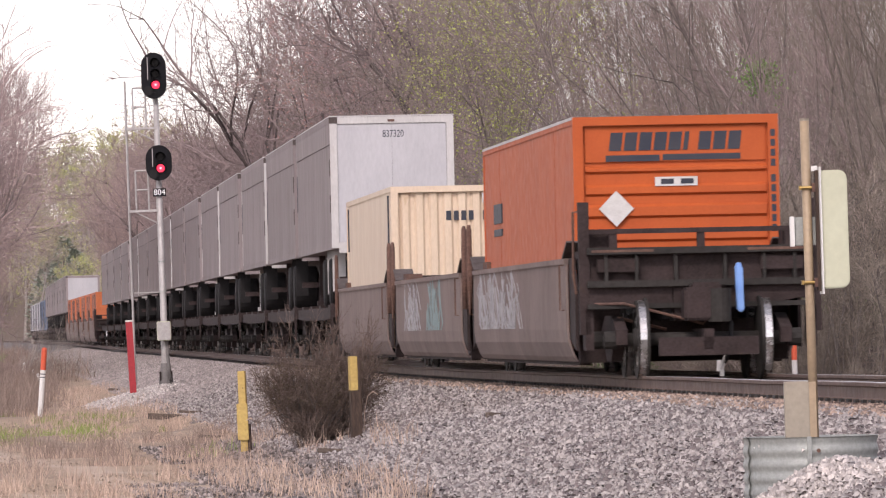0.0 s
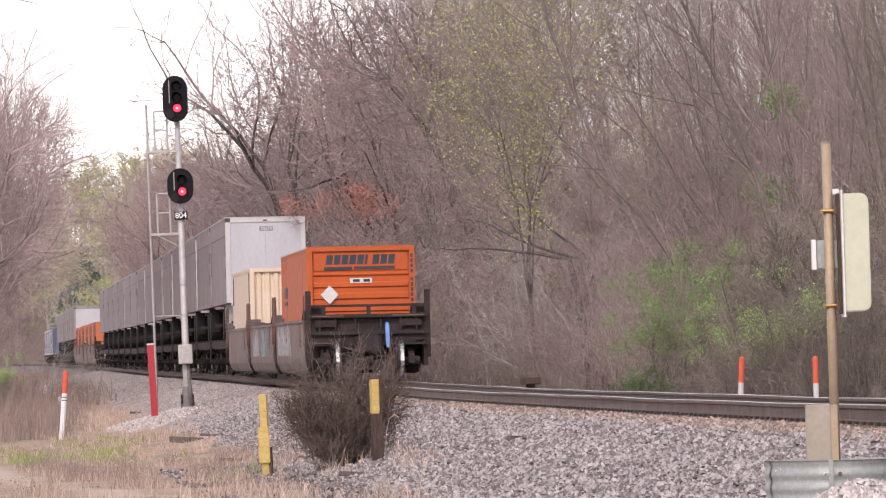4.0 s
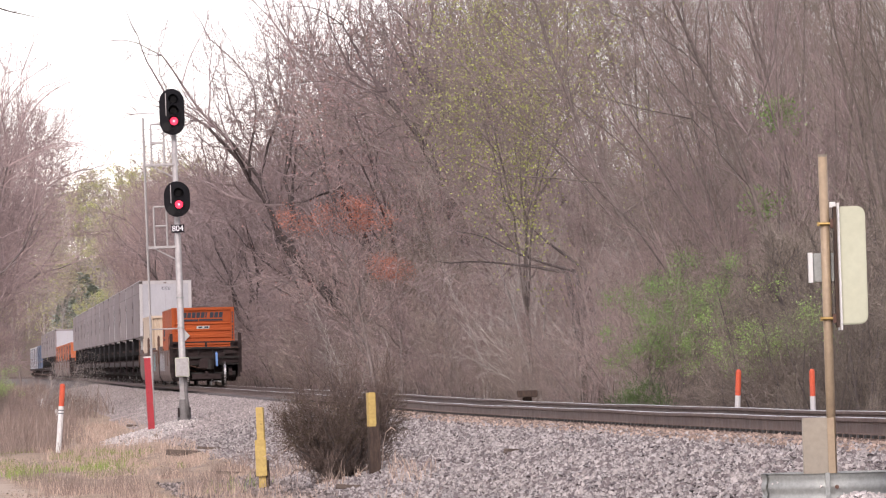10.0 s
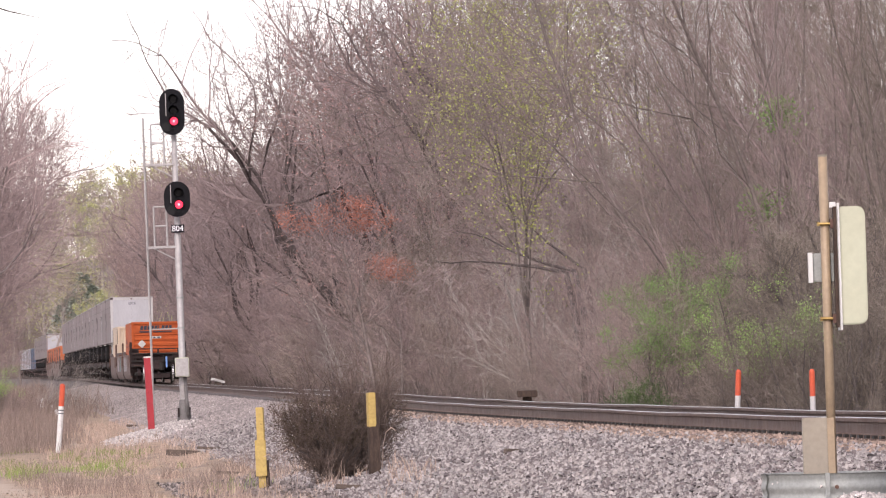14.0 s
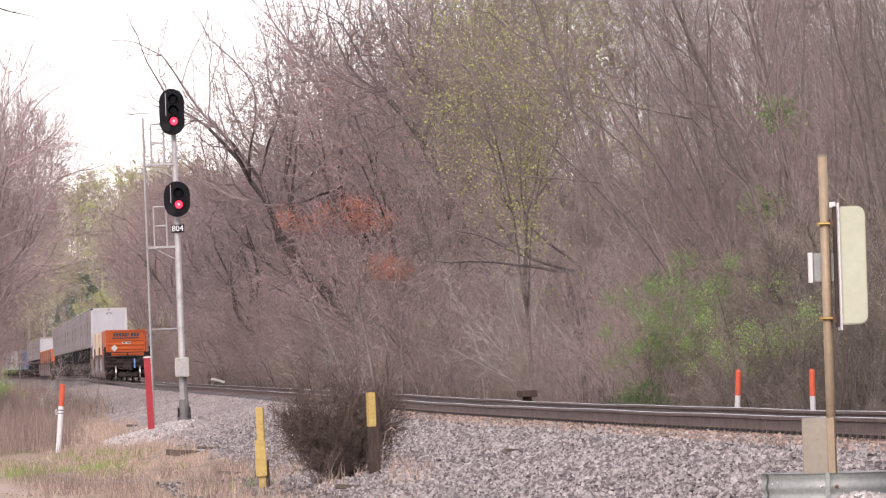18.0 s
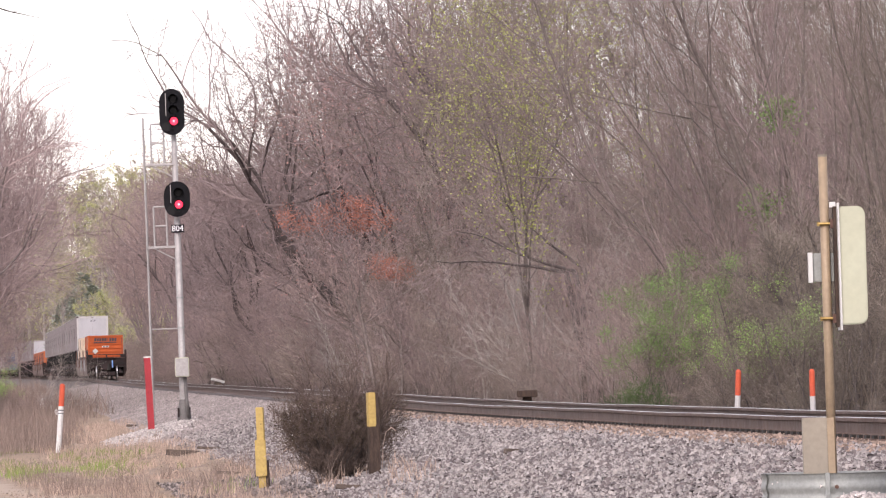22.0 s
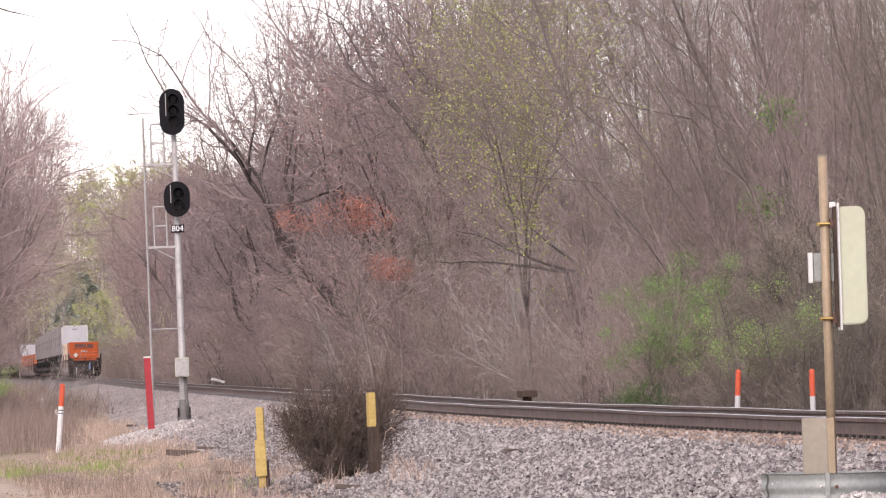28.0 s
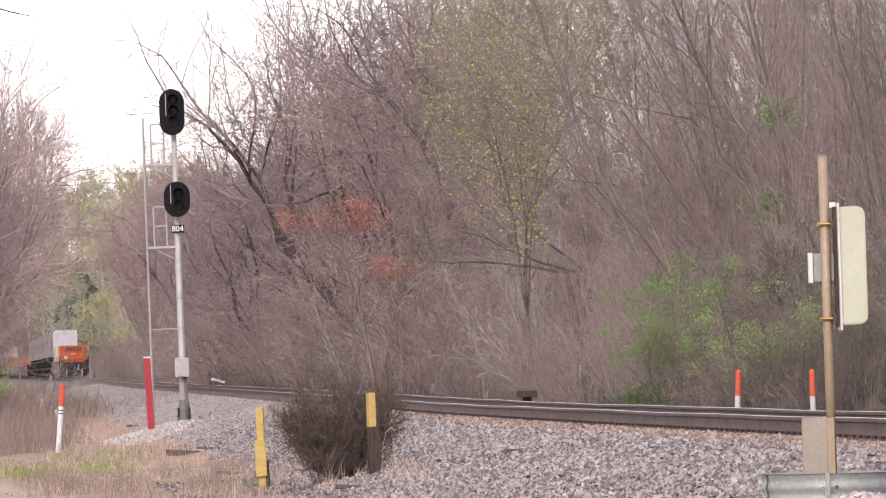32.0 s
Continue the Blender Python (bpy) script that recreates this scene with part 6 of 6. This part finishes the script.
# trees and brush on the near side, along the left of the line
for u, y, key, k in ((-0.0680, 250, "spread_c", 0.74), (-0.0665, 270, "spread_c", 0.74), (-0.0695, 290, "spread_c", 0.90), (-0.0665, 310, "spread_c", 0.84), (-0.0690, 330, "spread_c", 0.98), (-0.0668, 350, "spread_c", 0.92), (-0.0685, 375, "spread_c", 1.08), (-0.0650, 300, "spread_c", 0.8), (-0.0640, 340, "spread_c", 0.9), (-0.0635, 390, "spread_c", 1.0), (-0.0660, 425, "spread_c", 1.2), (-0.0672, 285, "spread_c", 0.9), (-0.0612, 470, "far_b", 0.5), (-0.0592, 540, "far_b", 0.5), (-0.0605, 580, "far_b", 0.55), (-0.0570, 660, "far_bud", 0.5), (-0.0530, 860, "distant_b", 0.7)):
    x, turn = u * y, rv.uniform(0, 360)
    if key in TIPS:
        k = room(key, x, y, turn, 2, left_skyline, k * 1.25, True)
    if k:
        plant(key, x, y, k, turn, 2, name="bare_tree", group="trees on the near side")
for i in range(52):
    s, lat = 225 + i * 13 + rv.uniform(-5, 5), -rv.uniform(13.5, 20.0)
    x, y = at_line(s, lat)
    if in_sight(x, y, 0.014):
        key, k, turn = "far_b" if s < 720 else "distant_b", min(rv.uniform(0.45, 0.7), (0.036 if x / y < -0.055 else 0.022) * y / 18), rv.uniform(0, 360)
        if key in TIPS:
            k = room(key, x, y, turn, 0, left_skyline, k, True)
        if k:
            plant(key, x, y, k, turn, 0, group="trees on the near side")
for i in range(46):
    s = 125 + i * 14 + rv.uniform(-4, 4)
    lat = -rv.uniform(6.0, 11.0)
    x, y = at_line(s, lat)
    tall = x / y < -0.0650
    if in_sight(x, y, 0.01) and (tall or y < 330):
        plant("far_brush_b" if s > 190 else "brush_c", x, y, rv.uniform(0.7, 1.25) if tall else rv.uniform(0.12, 0.2), rv.uniform(0, 360), name="thicket", category="shrub", group="brush on the near side")
for x, y, k in ((-17.2, 318, 0.6), (-15.9, 296, 0.5), (-14.6, 286, 0.38), (-16.6, 302, 0.5)):
    plant("sapling", x, y, k, rv.uniform(0, 360), 35, name="fallen_branch", category="branch", label="pale tangled dead branches beside the line")
for k, (u, y, h, lean) in enumerate(((-0.0546, 300, 0.55, 8), (-0.0541, 301, 0.75, -4), (-0.0533, 298, 0.5, 14), (-0.0522, 262, 0.5, -12))):
    t = thing("broken_stake", "short broken pale stake in the brush", "stake", Matrix.Translation(on_ground(u * y, y)) @ pose(0, 0, 0, 0, lean, 20 * k), "broken stakes")
    part("shaft", Geo().tube([(0, 0, -0.2), (0.02, 0, h * 0.6), (0.0, 0, h * 0.93), (0.05, 0, h)], [0.055, 0.05, 0.05, 0.01], 8), M["white_paint"], t)
plant("bright_bush", *at_line(140, -8.6), 0.6, 30, name="leafy_shrub", category="shrub")

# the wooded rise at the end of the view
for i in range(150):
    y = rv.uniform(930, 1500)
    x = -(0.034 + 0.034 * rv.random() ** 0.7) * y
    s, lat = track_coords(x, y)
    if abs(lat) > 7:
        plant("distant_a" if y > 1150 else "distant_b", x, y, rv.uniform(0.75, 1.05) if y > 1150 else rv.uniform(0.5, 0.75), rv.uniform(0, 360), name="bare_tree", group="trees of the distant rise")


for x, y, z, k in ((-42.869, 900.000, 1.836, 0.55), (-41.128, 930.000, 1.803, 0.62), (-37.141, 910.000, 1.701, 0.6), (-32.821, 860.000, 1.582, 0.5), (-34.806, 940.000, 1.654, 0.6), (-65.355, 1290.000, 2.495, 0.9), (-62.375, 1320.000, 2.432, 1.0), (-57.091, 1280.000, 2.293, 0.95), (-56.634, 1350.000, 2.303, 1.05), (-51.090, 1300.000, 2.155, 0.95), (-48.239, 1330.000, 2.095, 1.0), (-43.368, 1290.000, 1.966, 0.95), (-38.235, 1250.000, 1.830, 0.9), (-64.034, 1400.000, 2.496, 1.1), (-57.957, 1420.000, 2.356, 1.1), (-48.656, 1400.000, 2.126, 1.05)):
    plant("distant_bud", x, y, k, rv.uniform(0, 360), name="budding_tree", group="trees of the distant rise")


def conifer(seed, h, w):
    r = random.Random(seed)
    g = Geo()
    for k in range(3600):
        f = r.random() ** 0.8
        a = r.uniform(0, 6.283)
        rad = w * (1 - f) ** 0.6 * (0.75 + 0.25 * math.sin(a * 3 + f * 9)) * math.sqrt(r.uniform(0.3, 1))
        p = Vector((rad * math.cos(a), rad * math.sin(a), h * f + 0.3))
        d = Vector((math.cos(a), math.sin(a), r.uniform(-0.3, 0.5))) * r.uniform(0.3, 0.8)
        b = Vector((-math.sin(a), math.cos(a), r.uniform(-0.5, 0.5))) * 0.12
        g.poly([p, p + d * 0.5 + b, p + d, p + d * 0.5 - b])
    return g


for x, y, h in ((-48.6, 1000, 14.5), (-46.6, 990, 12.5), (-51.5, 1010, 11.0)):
    t = thing("conifer", "dark green conifer far down the line, paled for haze", "tree", Matrix.Translation((x, y, ground_z(x, y))))
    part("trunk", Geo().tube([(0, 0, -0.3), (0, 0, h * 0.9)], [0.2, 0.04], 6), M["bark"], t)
    part("foliage", conifer(int(h), h, h * 0.36), M["hazed_green"], t)


# a tree beside the flat ground, one drooping limb of which reaches over it
w = fork_tree(66, 14.0, 0.16, 0.006, levels=6, open_angle=40, first=0.55, lean=(-0.5, 0))
t = thing("bare_tree", "bare tree with a long drooping lower limb", "tree", Matrix.Translation(on_ground(-11.0, 105)))
part("trunk", w.big.mesh("trunk", M["limb_dark"], smooth=True), None, t)
tagged(part("crown", w.fine.mesh("crown", M["twig_mauve"]), None, t), kind="stuff")
w = Wood(67)
w.big.tube([(-0.3, 0, 6.0), (1.4, 0, 7.9), (3.2, 0, 7.8), (4.4, 0, 7.15), (5.0, 0, 6.96), (5.42, 0, 6.86)], [0.06, 0.05, 0.035, 0.02, 0.010, 0.004], 6, caps=False)
w.cone(Vector((5.0, 0, 6.96)), Vector((5.38, 0, 6.99)), 0.005)
w.cone(Vector((5.38, 0, 6.87)), Vector((5.44, 0, 6.66)), 0.004)
w.cone(Vector((4.5, 0, 7.12)), Vector((4.9, 0, 7.13)), 0.005)
part("drooping_limb", w.big.mesh("drooping_limb", M["limb_dark"]), None, t)
tagged(part("limb_twig", w.fine.mesh("limb_twig", M["limb_dark"]), None, t), kind="stuff")

# ivy-green sprigs high in the wood
for x, y, z, size in ((7.866, 172.000, 6.066, 0.26), (7.249, 170.000, 3.991, 0.25), (5.559, 168.000, 0.767, 0.3), (7.792, 172.000, 6.237, 0.14)):
    r5 = random.Random(int(z * 100))
    spots = [Vector((r5.gauss(0, size), r5.gauss(0, size), r5.gauss(0, size * 0.8))) for _ in range(60)]
    w = Wood(int(z * 10))
    for q in spots[:12]:
        w.cone(Vector((0, 0, -size * 2)), q, 0.008)
    t = thing("vine_clump", "clump of green vine leaves caught in bare branches", "vine", Matrix.Translation((x, y, z)))
    tagged(part("foliage", leaves(spots, 420, 0.07, r5, 0.1).mesh("foliage", M["leaf_green"]), None, t), kind="stuff")
    tagged(part("vine_stem", w.fine.mesh("vine_stem", M["bark"]), None, t), kind="stuff")

# the scrubby cedar by the yellow posts
def cedar_bush():
    r = random.Random(91)
    big, fine, tips = Geo(), Geo(), []
    for k, (lx, ly, h) in enumerate(((0.02, 0.1, 1.60), (-0.55, 0.0, 1.22), (0.62, 0.1, 1.28), (-0.28, -0.5, 1.34), (0.34, -0.4, 1.42), (0.25, 0.5, 1.36), (-0.80, -0.2, 0.92), (0.98, -0.2, 1.02), (-0.4, 0.5, 1.18), (0.1, -0.5, 1.25))):
        w = fork_tree(910 + k, h, 0.022, 0.002, levels=6, open_angle=24, lift=0.08, first=0.20, limbs=4)
        for g, h2 in ((big, w.big), (fine, w.fine)):
            n = len(g.v)
            g.v += [(x * 0.95 + lx * 0.86 * z, y * 0.9 + ly * 0.6 * z, z * 1.32) for x, y, z in h2.v]
            g.f += [tuple(n + i for i in f) for f in h2.f]
        tips += [Vector((q.x * 0.95 + lx * 0.86 * q.z, q.y * 0.9 + ly * 0.6 * q.z, q.z * 1.32)) for q in w.tips]
    x, y = -1.36, 97.0
    t = thing("cedar_bush", "scrubby brownish-green cedar bush with bare lower stems", "bush", Matrix.Translation(on_ground(x, y)))
    tagged(part("branchwood", big.mesh("branchwood", M["dark_bark"]), None, t), kind="stuff")
    tagged(part("twig_mass", fine.mesh("twig_mass", M["cedar_twig"]), None, t), kind="stuff")
    low = [q for q in tips if q.z < 1.15]
    tagged(part("foliage", leaves(low, 12000, 0.018, r, 0.03, 0.5).mesh("foliage", M["cedar"]), None, t), kind="stuff")


cedar_bush()


# fallen branches at the cedar's foot
for k, (x, y, turn) in enumerate(((-1.75, 100.5, 12), (-1.2, 99.6, -20), (-2.0, 101.5, 40))):
    w = Wood(80 + k)
    d = Vector((math.cos(math.radians(turn)), math.sin(math.radians(turn)), 0.06))
    w.grow(Vector((0, 0, 0)), d, 1.1, 0.014, 0, [(4, 0.4, 40, 6, 5, 0.12, 0.0, 0.2), (3, 0.4, 40, 3, 4, 0.2, 0.0, 0.2), (0, 0, 0, 1, 0.003, 0, 0, 0)])
    t = thing("fallen_branch", "grey dead branch lying at the foot of the bush", "branch", Matrix.Translation(on_ground(x, y, 0.04)))
    part("branchwood", w.big.mesh("branchwood", M["grey_wood"]), None, t)
    if w.fine.v:
        part("twigs", w.fine.mesh("twigs", M["grey_wood"]), None, t)

# grasses and dead weeds
def blades(name, spots, material, label, category, r, h0, h1, width, tall=0.0):
    g = Geo()
    for x, y in spots:
        z = ground_z(x, y) - 0.02
        h = r.uniform(h0, h1) * (r.uniform(1.3, 1.9) if r.random() < tall else 1.0)
        a = r.uniform(0, 6.283)
        lx, ly = r.gauss(0, 0.3) * h, r.gauss(0, 0.3) * h
        bx, by = math.cos(a) * width, math.sin(a) * width
        n = len(g.v)
        g.v += [(x - bx, y - by, z), (x + bx, y + by, z), (x + lx * 0.4 + bx * 0.7, y + ly * 0.4 + by * 0.7, z + h * 0.6), (x + lx * 0.4 - bx * 0.7, y + ly * 0.4 - by * 0.7, z + h * 0.6), (x + lx, y + ly, z + h)]
        g.f += [(n, n + 1, n + 2, n + 3), (n + 3, n + 2, n + 4)]
    return tagged(new(name, g.mesh(name, M[material])), label, category, kind="stuff")


def spots_in(r, n, y0, y1, l0, l1, clump=0.0):
    out = []
    while len(out) < n:
        s, lat = r.uniform(y0, y1) - 93.5, -r.uniform(l0, l1)
        x, y = at_line(s, lat)
        if not in_sight(x, y, 0.003):
            continue
        if abs(-abs(lat) - path_lat(s)) < 0.45 and s < 70 and r.random() < 0.93:
            continue
        if clump and noise.noise(Vector((x * 1.3, y * 0.16, 5))) < clump - 0.5:
            continue
        out.append((x, y))
    return out


rg = random.Random(5)
blades("dry_grass", spots_in(rg, 9000, 92, 150, 4.6, 8.8, 0.45), "dry_grass", "tan dead grass on the flat ground", "grass", rg, 0.05, 0.17, 0.0045, 0.05)
blades("straw", spots_in(rg, 3800, 66, 104, 4.6, 8.8, 0.5), "dry_grass", "pale straw standing at the slope's foot", "grass", rg, 0.1, 0.26, 0.004, 0.15)
blades("dry_weeds", spots_in(rg, 2200, 93, 125, 4.5, 8.6, 0.55), "dry_brush", "brown dead weed stalks", "weeds", rg, 0.12, 0.36, 0.0035, 0.2)
blades("reddish_brush", [q for q in spots_in(rg, 8000, 160, 290, 5.4, 9.5, 0.5) if q[0] / q[1] < -0.0505 + 0.004 * noise.noise(Vector((q[1] * 0.1, 0, 0))) - 0.003 * rg.random()], "dry_brush", "reddish-brown dead brush beside the line", "brush", rg, 0.2, 0.8, 0.0055, 0.2)
blades("verge_brush", [q for q in spots_in(rg, 9000, 165, 300, 4.9, 9.5, 0.55) if q[0] / q[1] < -0.0478 + 0.004 * noise.noise(Vector((q[1] * 0.07, 3, 0))) - 0.004 * rg.random()], "dry_brush", "ragged reddish-brown dead brush at the edge of the ballast", "brush", rg, 0.15, 0.55, 0.006, 0.25)
blades("distant_brush", spots_in(rg, 7000, 270, 640, 4.4, 10.5, 0.35), "dry_brush", "dead brush along the line farther off", "brush", rg, 0.3, 0.85, 0.014, 0.2)
tufts = [(cx + rg.gauss(0, 0.22), cy + rg.gauss(0, 1.6)) for cx, cy, n in ((-7.5, 131, 260), (-7.2, 128, 160), (-6.35, 136, 220), (-6.9, 133, 120), (-3.1, 104, 90)) for _ in range(n)]
blades("grass_tuft", tufts, "tuft_green", "fresh green grass tufts beside the dirt track", "grass", rg, 0.08, 0.22, 0.006, 0.1)
blades("green_grass", spots_in(rg, 2500, 120, 170, 5.4, 9.0, 0.66), "green_grass", "green grass tufts among the dead grass", "grass", rg, 0.06, 0.16, 0.007, 0.05)
blades("verge_grass", spots_in(rg, 5000, 150, 240, 4.6, 8.0, 0.4), "dry_grass", "tan dead grass along the foot of the slope", "grass", rg, 0.08, 0.25, 0.006, 0.05)
blades("slope_weeds", spots_in(rg, 500, 86, 110, 3.6, 4.8, 0.5), "dry_grass", "dead grass at the foot of the ballast", "weeds", rg, 0.1, 0.3, 0.005, 0.1)

# a few tall bent stalks left from last year
for k, (x, y) in enumerate(((-3.55, 101), (-3.3, 102.5), (-4.2, 101), (-2.3, 101), (-2.9, 100.5), (-5.0, 108), (-0.85, 95.6), (-2.05, 101.5), (-5.6, 118), (-6.6, 132))):
    h, d = rg.uniform(0.35, 0.6), rg.choice([-1, 1])
    g = Geo().tube([(0, 0, -0.05), (0.02 * d, 0, h * 0.6), (0.06 * d, 0, h * 0.9), (0.13 * d, 0, h), (0.19 * d, 0, h * 0.93)], [0.004, 0.004, 0.004, 0.011, 0.004], 5)
    t = thing("dead_stalk", "tall bent straw-coloured grass stalk", "weed", Matrix.Translation(on_ground(x, y)), "dead stalks")
    part("stalk", g, M["dry_grass"], t)


# ---- motion of the train ----
SPEED_T = [0, 3, 6, 10, 15, 20, 26, 32]
SPEED = [21.04, 21.71, 22.07, 21.34, 20.45, 19.91, 19.12, 18.22]
CLOCK = np.arange(0, 32.001, 0.05)
RATE = np.interp(CLOCK, SPEED_T, SPEED)
GONE = np.concatenate([[0], np.cumsum((RATE[1:] + RATE[:-1]) * 0.025)])


def motions():
    for ob, ahead in TRAIN:
        walk(ob, [(float(t), car_pose(float(np.interp(t, CLOCK, GONE)) + ahead)) for t in range(33)])
    # the added blades cover the glowing lenses as the aspect goes out
    for vane in ADDED_VANES:
        walk(vane, [(0.0, pose(0, 0, 0, 0, -75, 0)), (26.4, pose(0, 0, 0, 0, -75, 0)), (26.6, pose(0, 0, 0)), (32.0, pose(0, 0, 0))])


motions()
